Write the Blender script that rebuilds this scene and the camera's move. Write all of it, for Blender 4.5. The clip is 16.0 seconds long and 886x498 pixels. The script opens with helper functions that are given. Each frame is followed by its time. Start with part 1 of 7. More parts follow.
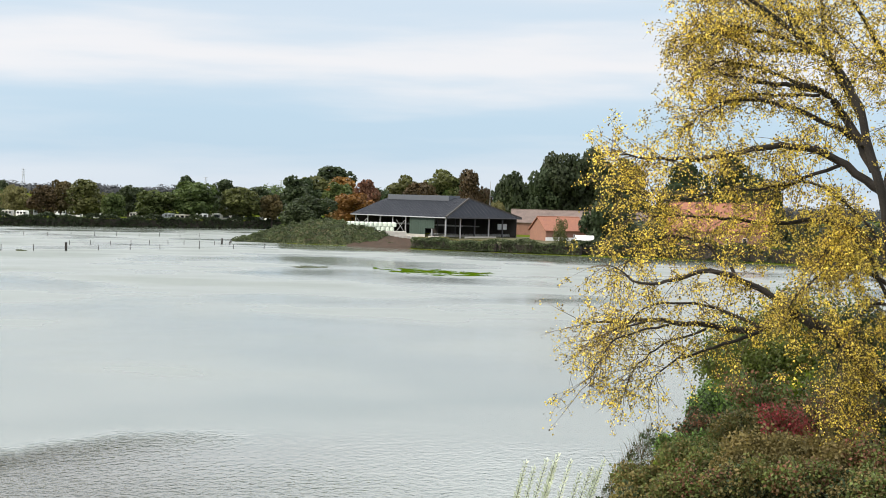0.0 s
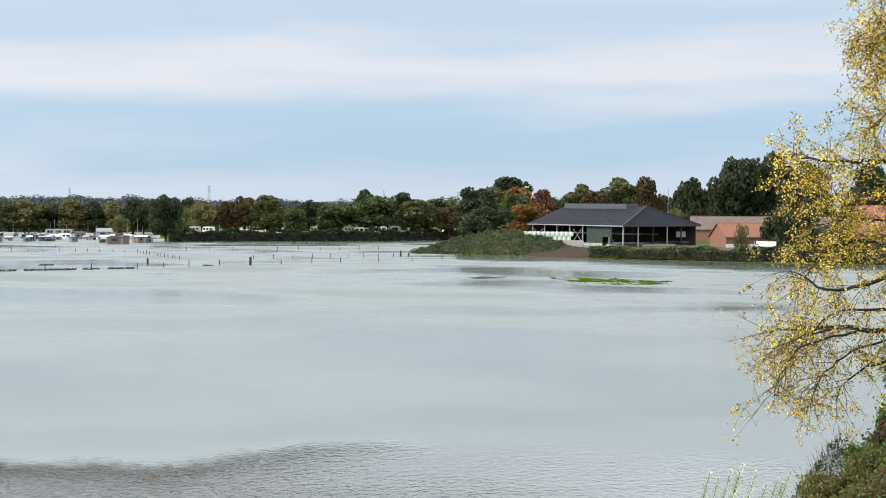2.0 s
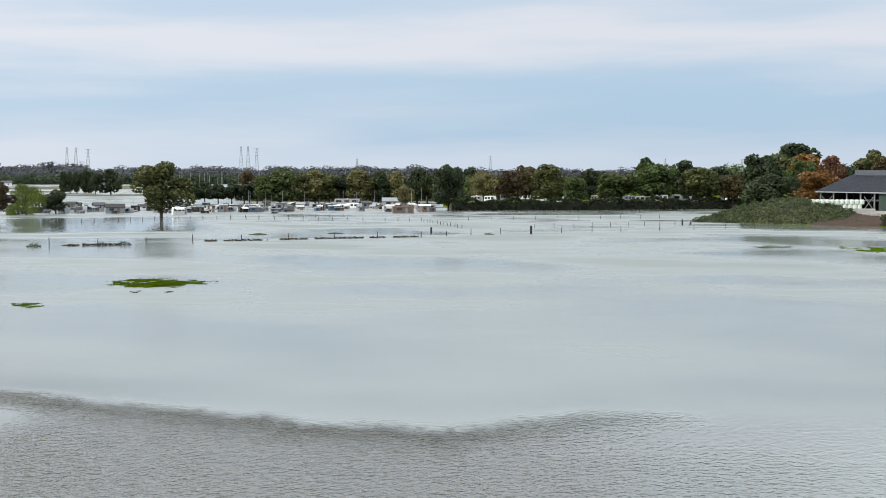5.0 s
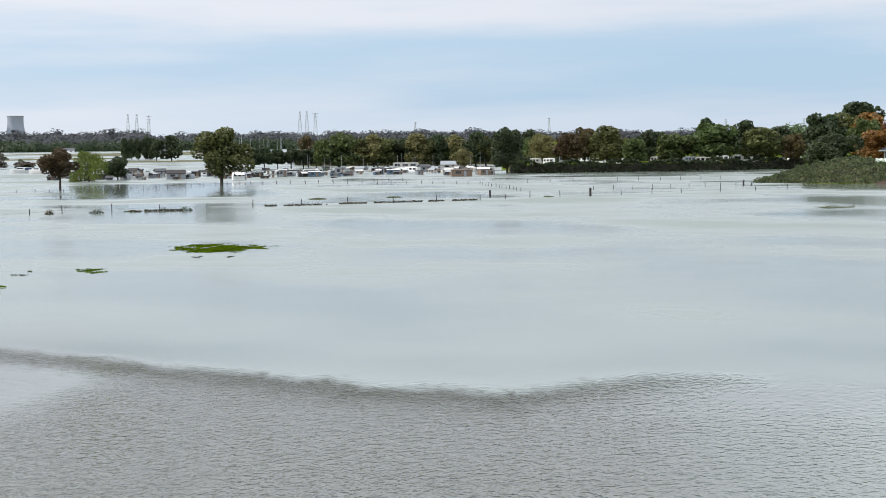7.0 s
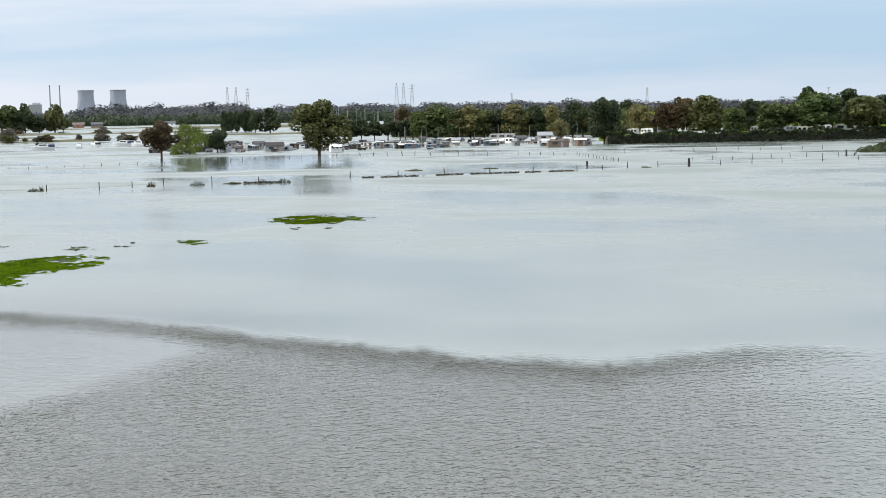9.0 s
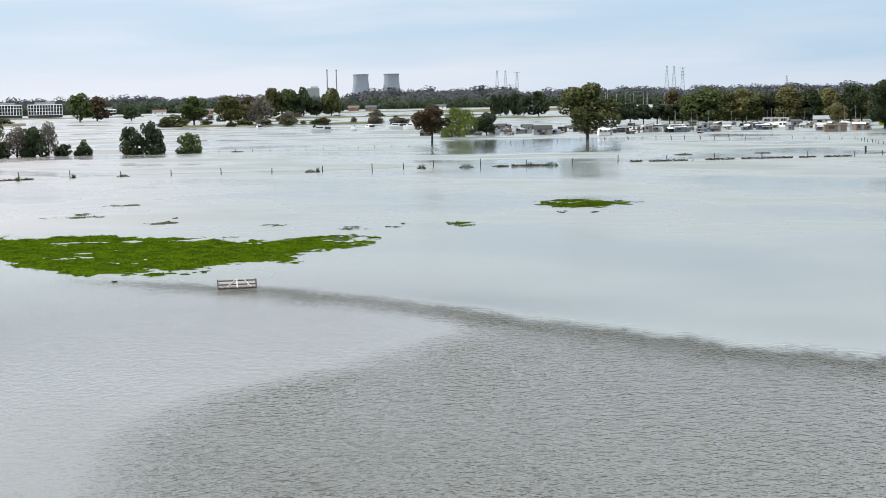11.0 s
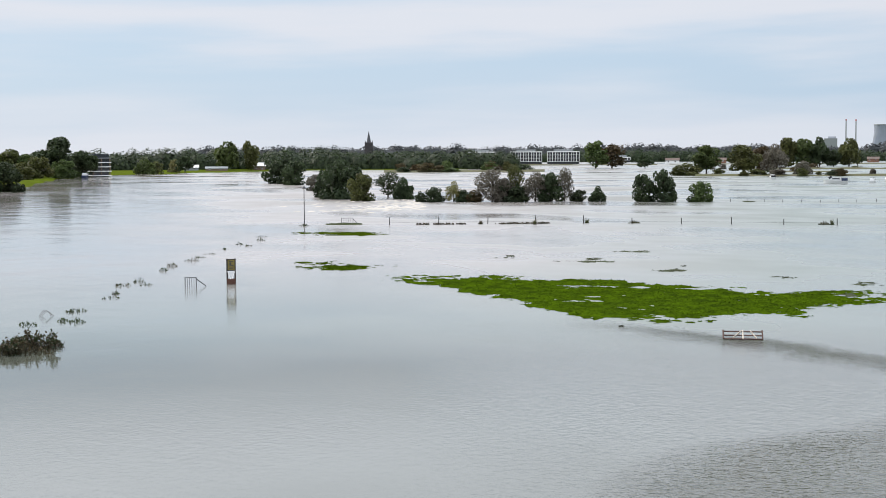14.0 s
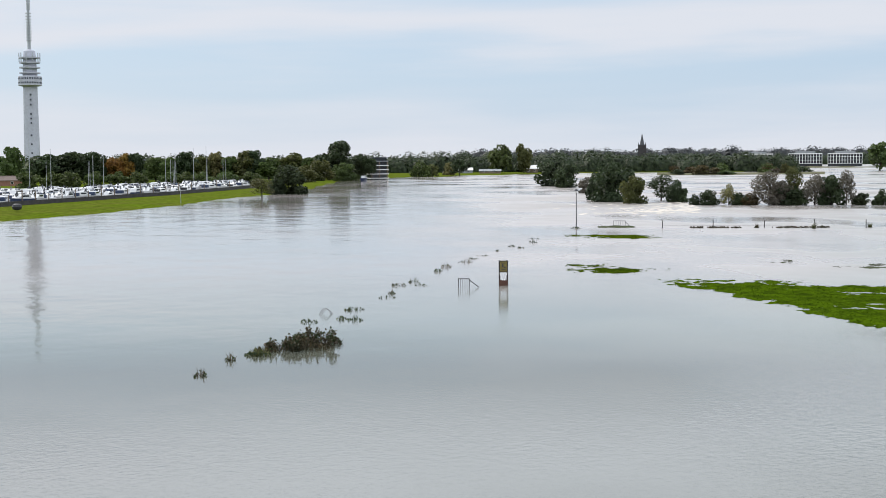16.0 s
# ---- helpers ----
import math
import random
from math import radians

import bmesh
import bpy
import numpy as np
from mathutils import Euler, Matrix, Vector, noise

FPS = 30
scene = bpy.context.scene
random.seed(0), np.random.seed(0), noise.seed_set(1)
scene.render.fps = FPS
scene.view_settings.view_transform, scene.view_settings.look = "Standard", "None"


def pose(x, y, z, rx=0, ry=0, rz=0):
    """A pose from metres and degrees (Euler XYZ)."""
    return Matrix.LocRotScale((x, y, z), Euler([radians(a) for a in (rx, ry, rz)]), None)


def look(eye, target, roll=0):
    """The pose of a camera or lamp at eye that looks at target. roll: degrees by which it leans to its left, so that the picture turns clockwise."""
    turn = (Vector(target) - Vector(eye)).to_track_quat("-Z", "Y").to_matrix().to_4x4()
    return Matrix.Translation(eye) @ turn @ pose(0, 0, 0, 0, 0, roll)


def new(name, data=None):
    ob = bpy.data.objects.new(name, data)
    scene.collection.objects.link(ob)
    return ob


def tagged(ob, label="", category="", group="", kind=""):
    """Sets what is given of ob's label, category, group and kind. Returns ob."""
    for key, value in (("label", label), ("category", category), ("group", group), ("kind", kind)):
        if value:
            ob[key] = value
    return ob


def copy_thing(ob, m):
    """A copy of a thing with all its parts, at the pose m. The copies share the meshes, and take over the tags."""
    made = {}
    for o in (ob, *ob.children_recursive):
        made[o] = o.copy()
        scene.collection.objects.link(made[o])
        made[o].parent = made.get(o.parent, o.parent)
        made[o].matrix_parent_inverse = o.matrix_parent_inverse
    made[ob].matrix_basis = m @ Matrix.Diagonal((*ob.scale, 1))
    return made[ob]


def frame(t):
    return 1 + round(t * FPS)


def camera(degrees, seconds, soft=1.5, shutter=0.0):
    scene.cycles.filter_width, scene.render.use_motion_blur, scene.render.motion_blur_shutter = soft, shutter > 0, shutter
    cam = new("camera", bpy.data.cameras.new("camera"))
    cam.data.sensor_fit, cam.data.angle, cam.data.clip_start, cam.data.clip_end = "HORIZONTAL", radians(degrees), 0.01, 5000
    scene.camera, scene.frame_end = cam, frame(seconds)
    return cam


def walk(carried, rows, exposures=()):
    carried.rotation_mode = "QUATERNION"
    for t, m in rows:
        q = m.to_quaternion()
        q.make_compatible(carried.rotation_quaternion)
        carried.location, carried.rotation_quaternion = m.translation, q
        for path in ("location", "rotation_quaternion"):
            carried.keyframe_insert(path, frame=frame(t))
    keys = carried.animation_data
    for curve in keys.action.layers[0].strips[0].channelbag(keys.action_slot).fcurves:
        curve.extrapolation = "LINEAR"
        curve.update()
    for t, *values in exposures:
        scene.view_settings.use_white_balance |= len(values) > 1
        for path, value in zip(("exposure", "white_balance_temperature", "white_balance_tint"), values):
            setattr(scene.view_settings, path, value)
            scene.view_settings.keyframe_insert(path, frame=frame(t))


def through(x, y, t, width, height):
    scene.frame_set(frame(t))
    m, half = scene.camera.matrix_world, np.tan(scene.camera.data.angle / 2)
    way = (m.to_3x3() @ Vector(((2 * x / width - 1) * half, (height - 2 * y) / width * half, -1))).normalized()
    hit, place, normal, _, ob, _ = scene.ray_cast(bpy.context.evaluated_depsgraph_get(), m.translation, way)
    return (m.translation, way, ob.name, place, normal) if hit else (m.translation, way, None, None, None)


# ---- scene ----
# ---- camera: it stands still on the embankment and turns to its left ----
EYE = Vector((0.0, 0.0, 14.0))
TURNS = [  # seconds, yaw, pitch, lean
    (0.0, -0.000, -2.062, 1.605),
    (0.5, 2.181, -1.936, 1.375),
    (1.0, 4.264, -1.783, 1.073),
    (1.5, 5.923, -1.710, 0.737),
    (2.0, 7.186, -1.782, 0.428),
    (2.5, 8.403, -2.007, 0.088),
    (3.0, 9.902, -2.269, -0.059),
    (3.5, 11.801, -2.465, -0.073),
    (4.0, 14.038, -2.593, 0.001),
    (4.5, 16.379, -2.763, 0.067),
    (5.0, 18.520, -3.090, 0.014),
    (7.5, 21.092, -4.862, -0.764),
    (8.0, 21.543, -5.066, -0.969),
    (10.5, 33.045, -6.354, -0.934),
    (11.0, 35.701, -6.160, -1.054),
    (11.5, 38.393, -5.774, -0.986),
    (12.0, 41.377, -5.323, -0.812),
    (12.5, 44.753, -4.912, -0.539),
    (13.0, 48.497, -4.567, -0.383),
    (13.5, 52.362, -4.228, -0.338),
    (14.0, 56.127, -3.949, -0.335),
    (14.5, 59.531, -3.815, -0.491),
    (15.0, 62.505, -3.798, -0.619),
    (15.5, 65.085, -3.800, -0.666),
    (16.0, 67.136, -3.763, -0.526),
]


def aim(yaw, pitch, lean):
    """Camera pose on the spot: yaw to the left, pitch up, lean counter-clockwise."""
    return Matrix.Translation(EYE) @ pose(0, 0, 0, 90 + pitch, 0, yaw) @ pose(0, 0, 0, 0, 0, lean)


cam = camera(34.82, 16.0, soft=0.9)
walk(cam, [(t, aim(y, p, r)) for t, y, p, r in TURNS],
     exposures=((0.0, 0.24, 6900, 10), (1.0, 0.16, 6650, 10), (2.5, 0.06, 6500, 10), (4.0, -0.02, 6500, 10), (5.0, 0.0, 6500, 10), (7.5, 0.10, 6500, 10),
                (10.5, 0.13, 6500, 10), (12.0, 0.03, 6500, 10), (14.0, -0.06, 6480, 10), (16.0, -0.08, 6480, 10)))

# ---- sky, sun ----
SUN_AZ, SUN_EL = 110.0, 34.0      # degrees left of straight ahead, above the horizon


def make_world():
    w = bpy.data.worlds.new("sky")
    scene.world = w
    w.use_nodes = True
    nt = w.node_tree
    nt.nodes.clear()
    N, L = nt.nodes.new, nt.links.new
    out, bg = N("ShaderNodeOutputWorld"), N("ShaderNodeBackground")
    sky = N("ShaderNodeTexSky")
    sky.sky_type, sky.sun_disc = "NISHITA", False
    sky.sun_elevation, sky.sun_rotation = radians(SUN_EL), radians(-SUN_AZ)
    sky.altitude, sky.air_density, sky.dust_density, sky.ozone_density = 30, 1.0, 1.2, 1.0
    tc = N("ShaderNodeTexCoord")
    sep = N("ShaderNodeSeparateXYZ")
    L(tc.outputs["Generated"], sep.inputs[0])

    def mth(op, a, b=None, c=None):
        n = N("ShaderNodeMath")
        n.operation = op
        for i, v in enumerate((a, b, c)):
            if v is None:
                continue
            if isinstance(v, (int, float)):
                n.inputs[i].default_value = v
            else:
                L(v, n.inputs[i])
        return n.outputs[0]

    # layered cloud: long streaks that flatten towards the horizon
    az = mth("ARCTAN2", mth("MULTIPLY", sep.outputs[0], -1.0), sep.outputs[1])
    el = mth("ARCSINE", sep.outputs[2])
    co = N("ShaderNodeCombineXYZ")
    L(mth("MULTIPLY", az, 3.2), co.inputs[0])
    L(mth("MULTIPLY", mth("ADD", el, mth("MULTIPLY", az, 0.012)), 26.0), co.inputs[1])
    n1 = N("ShaderNodeTexNoise")
    n1.inputs["Scale"].default_value, n1.inputs["Detail"].default_value = 1.0, 5.0
    n1.inputs["Roughness"].default_value = 0.5
    L(co.outputs[0], n1.inputs["Vector"])
    # streaky bank: height above the horizon in degrees, pushed about by the noise
    wob = mth("MULTIPLY", mth("SUBTRACT", n1.outputs["Fac"], 0.5), 6.0)
    deg = mth("ADD", mth("MULTIPLY", el, 57.2958), wob)
    ramp = N("ShaderNodeValToRGB")
    cr = ramp.color_ramp
    cr.interpolation = "B_SPLINE"
    stops = [(0.0, 0.80), (0.05, 0.66), (0.12, 0.26), (0.19, 0.06), (0.25, 0.70), (0.30, 1.0), (0.35, 0.62), (0.41, 0.22), (0.48, 0.40),
             (0.58, 0.86), (0.8, 0.85), (1.0, 0.8)]
    while len(cr.elements) < len(stops):
        cr.elements.new(0.5)
    for e, (p, v) in zip(cr.elements, stops):
        e.position, e.color = p, (v, v, v, 1)
    L(mth("DIVIDE", deg, 18.0), ramp.inputs[0])
    mix = N("ShaderNodeMix")
    mix.data_type = "RGBA"
    # thin haze low down grows whiter towards the sun
    side = N("ShaderNodeMapRange")
    side.inputs["From Min"].default_value, side.inputs["From Max"].default_value = 0.2, 0.85
    side.inputs["To Min"].default_value, side.inputs["To Max"].default_value = -0.32, 0.10
    L(az, side.inputs["Value"])
    low = N("ShaderNodeMapRange")
    low.interpolation_type = "SMOOTHSTEP"
    low.inputs["From Min"].default_value, low.inputs["From Max"].default_value = radians(1.0), radians(5.5)
    low.inputs["To Min"].default_value, low.inputs["To Max"].default_value = 1.0, 0.0
    L(el, low.inputs["Value"])
    cover = N("ShaderNodeMath")
    cover.operation, cover.use_clamp = "ADD", True
    L(ramp.outputs[0], cover.inputs[0])
    L(mth("MULTIPLY", side.outputs[0], low.outputs[0]), cover.inputs[1])
    L(cover.outputs[0], mix.inputs["Factor"])
    # blue of the clear part, evened out along the horizon
    clear = N("ShaderNodeMix")
    clear.data_type = "RGBA"
    clear.inputs["Factor"].default_value = 0.8
    L(sky.outputs[0], clear.inputs["A"])
    clear.inputs["B"].default_value = (5.45, 7.6, 9.95, 1)
    L(clear.outputs["Result"], mix.inputs["A"])
    mix.inputs["B"].default_value = (8.75, 8.95, 9.6, 1)
    # the cloud deck grows brighter overhead
    lift = N("ShaderNodeMapRange")
    lift.interpolation_type = "SMOOTHSTEP"
    lift.inputs["From Min"].default_value, lift.inputs["From Max"].default_value = radians(8.3), radians(15)
    lift.inputs["To Min"].default_value, lift.inputs["To Max"].default_value = 1.0, 2.5
    L(el, lift.inputs["Value"])
    deck = N("ShaderNodeVectorMath")
    deck.operation = "SCALE"
    L(mix.outputs["Result"], deck.inputs[0])
    glow = N("ShaderNodeMapRange")  # the sky's bright side
    for key, x in (("From Min", 0.2), ("From Max", 0.85), ("To Min", 0.99), ("To Max", 1.06)):
        glow.inputs[key].default_value = x
    L(az, glow.inputs["Value"])
    L(mth("MULTIPLY", lift.outputs[0], glow.outputs[0]), deck.inputs["Scale"])
    L(deck.outputs[0], bg.inputs[0])
    bg.inputs[1].default_value = 0.088
    L(bg.outputs[0], out.inputs[0])


make_world()
sun = new("sun", bpy.data.lights.new("sun", "SUN"))
sun.data.energy, sun.data.angle, sun.data.color = 3.2, radians(1.5), (1.0, 0.93, 0.82)
a_, e_ = radians(SUN_AZ), radians(SUN_EL)
sun.matrix_world = look((-200 * math.sin(a_) * math.cos(e_), 200 * math.cos(a_) * math.cos(e_), 200 * math.sin(e_)), (0, 0, 0))
scene.view_settings.exposure = 0.0

# ---- small tools ----
def at(az, d, z=0.0):
    """A place by its bearing (degrees left of ahead) and its distance from the lookout."""
    return Vector((-math.sin(radians(az)) * d, math.cos(radians(az)) * d, z))


def spot(az, d, z=0.0, turn=0.0, s=(1, 1, 1)):
    """Pose at a bearing, its -y side turned to the lookout, then turned further."""
    return Matrix.Translation(at(az, d, z)) @ Matrix.Rotation(radians(az + turn), 4, "Z") @ Matrix.Diagonal((*s, 1))


def mesh_of(bm, name, mats, smooth=False):
    me = bpy.data.meshes.new(name)
    bm.to_mesh(me)
    bm.free()
    for m in (mats if isinstance(mats, (list, tuple)) else [mats]):
        me.materials.append(m)
    if smooth:
        me.shade_smooth()
    return me


def part(name, bm, material, parent, label="", smooth=False):
    ob = new(name, mesh_of(bm, name, material, smooth))
    ob.parent = parent
    return tagged(ob, label)


def data_part(name, me, parent, label="", m=None):
    ob = new(name, me)
    ob.parent = parent
    if m is not None:
        ob.matrix_local = m
    return tagged(ob, label)


def thing(name, m, label, category, group="", kind=""):
    ob = new(name)
    ob.empty_display_size = 0.2
    ob.matrix_world = m
    return tagged(ob, label, category, group, kind)


def pydata(name, verts, faces, mats, smooth=False):
    me = bpy.data.meshes.new(name)
    me.from_pydata(verts, [], faces)
    for m in (mats if isinstance(mats, (list, tuple)) else [mats]):
        me.materials.append(m)
    if smooth:
        me.shade_smooth()
    return me


def quads(name, v, mat):
    """A mesh of loose four-cornered pieces; v: n x 4 x 3."""
    n = len(v)
    me = bpy.data.meshes.new(name)
    me.vertices.add(4 * n)
    me.vertices.foreach_set("co", np.asarray(v, np.float32).ravel())
    me.loops.add(4 * n)
    me.loops.foreach_set("vertex_index", np.arange(4 * n, dtype=np.int32))
    me.polygons.add(n)
    me.polygons.foreach_set("loop_start", np.arange(0, 4 * n, 4, dtype=np.int32))
    me.update(calc_edges=True)
    me.materials.append(mat)
    return me


def box(bm, x0, x1, y0, y1, z0, z1, bevel=0.0, m=None):
    r = bmesh.ops.create_cube(bm, size=1.0)
    mm = Matrix.Translation(((x0 + x1) / 2, (y0 + y1) / 2, (z0 + z1) / 2)) @ Matrix.Diagonal((x1 - x0, y1 - y0, z1 - z0, 1))
    bmesh.ops.transform(bm, matrix=mm if m is None else m @ mm, verts=r["verts"])
    if bevel:
        es = list({e for v in r["verts"] for e in v.link_edges})
        bmesh.ops.bevel(bm, geom=es, offset=bevel, segments=1, affect="EDGES")


def beam(bm, a, b, w, t=None):
    """A bar from a to b, w wide and t thick."""
    a, b = Vector(a), Vector(b)
    q = (b - a).to_track_quat("Z", "Y").to_matrix().to_4x4()
    r = bmesh.ops.create_cube(bm, size=1.0)
    bmesh.ops.transform(bm, matrix=Matrix.Translation((a + b) / 2) @ q @ Matrix.Diagonal((w, t or w, (b - a).length, 1)), verts=r["verts"])


def rod(bm, a, b, r0, r1=None, n=8):
    a, b = Vector(a), Vector(b)
    q = (b - a).to_track_quat("Z", "Y").to_matrix().to_4x4()
    bmesh.ops.create_cone(bm, cap_ends=True, segments=n, radius1=r0, radius2=r0 if r1 is None else r1, depth=(b - a).length,
                          matrix=Matrix.Translation((a + b) / 2) @ q)


def lathe(bm, profile, n=24):
    """Turned body from (radius, height) pairs."""
    rings = []
    for r, z in profile:
        rings.append([bm.verts.new((r * math.cos(2 * math.pi * i / n), r * math.sin(2 * math.pi * i / n), z)) for i in range(n)])
    for a, b in zip(rings, rings[1:]):
        for i in range(n):
            bm.faces.new((a[i], a[(i + 1) % n], b[(i + 1) % n], b[i]))
    bm.faces.new(rings[0][::-1])
    bm.faces.new(rings[-1])


def tube(verts, faces, pts, radii, n=5):
    """Adds a bent tapered tube to lists of vertices and faces."""
    base = len(verts)
    for i, p in enumerate(pts):
        d = (pts[min(i + 1, len(pts) - 1)] - pts[max(i - 1, 0)]).normalized()
        s = d.orthogonal().normalized()
        t = d.cross(s)
        for k in range(n):
            c = 2 * math.pi * k / n
            verts.append(p + (s * math.cos(c) + t * math.sin(c)) * radii[i])
    for i in range(len(pts) - 1):
        for k in range(n):
            a, b = base + i * n + k, base + i * n + (k + 1) % n
            faces.append((a, b, b + n, a + n))


# ---- materials ----
def mat(name, color, rough=0.7, metal=0.0, var=0.15, scale=1.0, bump=0.0, rnd=0.0, spec=0.4, translucent=0.0, second=None, patch=0.25):
    """Plain surface with two scales of unevenness; rnd: how far single objects or loose pieces differ."""
    m = bpy.data.materials.new(name)
    m.use_nodes = True
    nt = m.node_tree
    N, L = nt.nodes.new, nt.links.new
    p = nt.nodes["Principled BSDF"]
    p.inputs["Roughness"].default_value = rough
    p.inputs["Metallic"].default_value = metal
    p.inputs["Specular IOR Level"].default_value = spec
    tc = N("ShaderNodeTexCoord")
    n1, n2 = N("ShaderNodeTexNoise"), N("ShaderNodeTexNoise")
    for n, s in ((n1, scale), (n2, scale * 9)):
        n.inputs["Scale"].default_value, n.inputs["Detail"].default_value = s, 4
        L(tc.outputs["Object"], n.inputs["Vector"])
    c2 = second or tuple(c * (1 - var * 1.8) for c in color)
    mx = N("ShaderNodeMix")
    mx.data_type = "RGBA"
    mx.inputs["A"].default_value, mx.inputs["B"].default_value = (*color, 1), (*c2, 1)
    rg = N("ShaderNodeMapRange")
    rg.inputs["From Min"].default_value, rg.inputs["From Max"].default_value = 0.5 - patch, 0.5 + patch
    L(n1.outputs["Fac"], rg.inputs["Value"])
    L(rg.outputs[0], mx.inputs["Factor"])
    hs = N("ShaderNodeHueSaturation")
    L(mx.outputs["Result"], hs.inputs["Color"])
    v = N("ShaderNodeMapRange")
    v.inputs["From Min"].default_value, v.inputs["From Max"].default_value = 0.3, 0.7
    v.inputs["To Min"].default_value, v.inputs["To Max"].default_value = 1 - var, 1 + var
    L(n2.outputs["Fac"], v.inputs["Value"])
    val = v.outputs[0]
    if rnd:
        oi, ge = N("ShaderNodeObjectInfo"), N("ShaderNodeNewGeometry")
        for src, lo, hi in ((oi.outputs["Random"], 1 - rnd * 0.6, 1 + rnd * 0.6), (ge.outputs["Random Per Island"], 1 - rnd, 1 + rnd)):
            r = N("ShaderNodeMapRange")
            r.inputs["To Min"].default_value, r.inputs["To Max"].default_value = lo, hi
            L(src, r.inputs["Value"])
            mu = N("ShaderNodeMath")
            mu.operation = "MULTIPLY"
            L(val, mu.inputs[0])
            L(r.outputs[0], mu.inputs[1])
            val = mu.outputs[0]
        r = N("ShaderNodeMapRange")
        r.inputs["To Min"].default_value, r.inputs["To Max"].default_value = 0.5 - rnd * 0.06, 0.5 + rnd * 0.06
        L(oi.outputs["Random"], r.inputs["Value"])
        L(r.outputs[0], hs.inputs["Hue"])
    L(val, hs.inputs["Value"])
    L(hs.outputs[0], p.inputs["Base Color"])
    if bump:
        b = N("ShaderNodeBump")
        b.inputs["Strength"].default_value, b.inputs["Distance"].default_value = 0.6, bump
        L(n2.outputs["Fac"], b.inputs["Height"])
        L(b.outputs[0], p.inputs["Normal"])
    if translucent:
        tr, ms = N("ShaderNodeBsdfTranslucent"), N("ShaderNodeMixShader")
        L(hs.outputs[0], tr.inputs["Color"])
        ms.inputs[0].default_value = translucent
        L(p.outputs[0], ms.inputs[1])
        L(tr.outputs[0], ms.inputs[2])
        L(ms.outputs[0], nt.nodes["Material Output"].inputs["Surface"])
    return m


def leaf_mat(name, color, second, rnd=0.22, through=0.3):
    return mat(name, color, rough=0.6, var=0.25, scale=0.35, rnd=rnd, spec=0.25, translucent=through, second=second, patch=0.12)


LEAF = {
    "green": leaf_mat("leaf_green", (0.072, 0.100, 0.026), (0.045, 0.065, 0.020)),
    "dark": leaf_mat("leaf_dark", (0.040, 0.057, 0.022), (0.024, 0.036, 0.016)),
    "olive": leaf_mat("leaf_olive", (0.082, 0.084, 0.024), (0.048, 0.056, 0.018)),
    "brown": leaf_mat("leaf_brown", (0.084, 0.058, 0.024), (0.045, 0.040, 0.018)),
    "orange": leaf_mat("leaf_orange", (0.215, 0.108, 0.022), (0.125, 0.085, 0.024)),
    "yellow": leaf_mat("leaf_yellow", (0.165, 0.150, 0.055), (0.100, 0.100, 0.040)),
    "willow": leaf_mat("leaf_willow", (0.110, 0.145, 0.022), (0.060, 0.082, 0.018)),
    "grey": leaf_mat("leaf_grey", (0.128, 0.113, 0.084), (0.069, 0.060, 0.048)),
    # distance haze is put into this grey-blue leaf colour
    "far": leaf_mat("leaf_far_haze", (0.066, 0.068, 0.070), (0.052, 0.058, 0.062), rnd=0.05),
    "rust": leaf_mat("leaf_rust", (0.160, 0.068, 0.038), (0.090, 0.065, 0.032)),
    "red": leaf_mat("leaf_red", (0.403, 0.061, 0.079), (0.210, 0.061, 0.052)),
    "ivy": leaf_mat("leaf_ivy", (0.080, 0.105, 0.042), (0.050, 0.066, 0.030)),
    "poplar": leaf_mat("leaf_poplar", (0.640, 0.375, 0.085), (0.430, 0.255, 0.065), rnd=0.6, through=0.5),
    "poplar_brown": leaf_mat("leaf_poplar_brown", (0.200, 0.130, 0.040), (0.100, 0.075, 0.030), rnd=0.5, through=0.25),
    "ivy_bright": leaf_mat("leaf_ivy_bright", (0.105, 0.200, 0.040), (0.060, 0.120, 0.028)),
    "bramble": leaf_mat("leaf_bramble", (0.180, 0.140, 0.048), (0.085, 0.075, 0.030)),
    "bramble_green": leaf_mat("leaf_bramble_green", (0.125, 0.150, 0.040), (0.060, 0.075, 0.024)),
    "dead": leaf_mat("leaf_dead", (0.055, 0.040, 0.022), (0.034, 0.030, 0.016)),
    "poplar_green": leaf_mat("leaf_poplar_green", (0.270, 0.220, 0.045), (0.130, 0.120, 0.030), rnd=0.5, through=0.4),
}
BARK = mat("bark", (0.026, 0.021, 0.018), rough=0.9, var=0.3, scale=2.0, bump=0.05)
TWIG = mat("twig_bark", (0.110, 0.085, 0.058), rough=0.9, var=0.25, scale=2.0)
BARK_DARK = mat("bark_dark", (0.050, 0.040, 0.032), rough=0.9, var=0.3, scale=2.0, bump=0.04)
GRASS = mat("grass", (0.052, 0.088, 0.003), rough=1.0, var=0.5, scale=0.55, bump=0.1, second=(0.026, 0.044, 0.003), spec=0.0, patch=0.16, rnd=0.3)
GRASS_DARK = mat("drowned_grass", (0.036, 0.052, 0.013), rough=0.9, var=0.35, scale=0.6, bump=0.05, second=(0.032, 0.030, 0.017), spec=0.1)
EARTH = mat("earth", (0.085, 0.068, 0.044), rough=0.95, var=0.25, scale=0.3, bump=0.1, second=(0.075, 0.085, 0.030), spec=0.2)

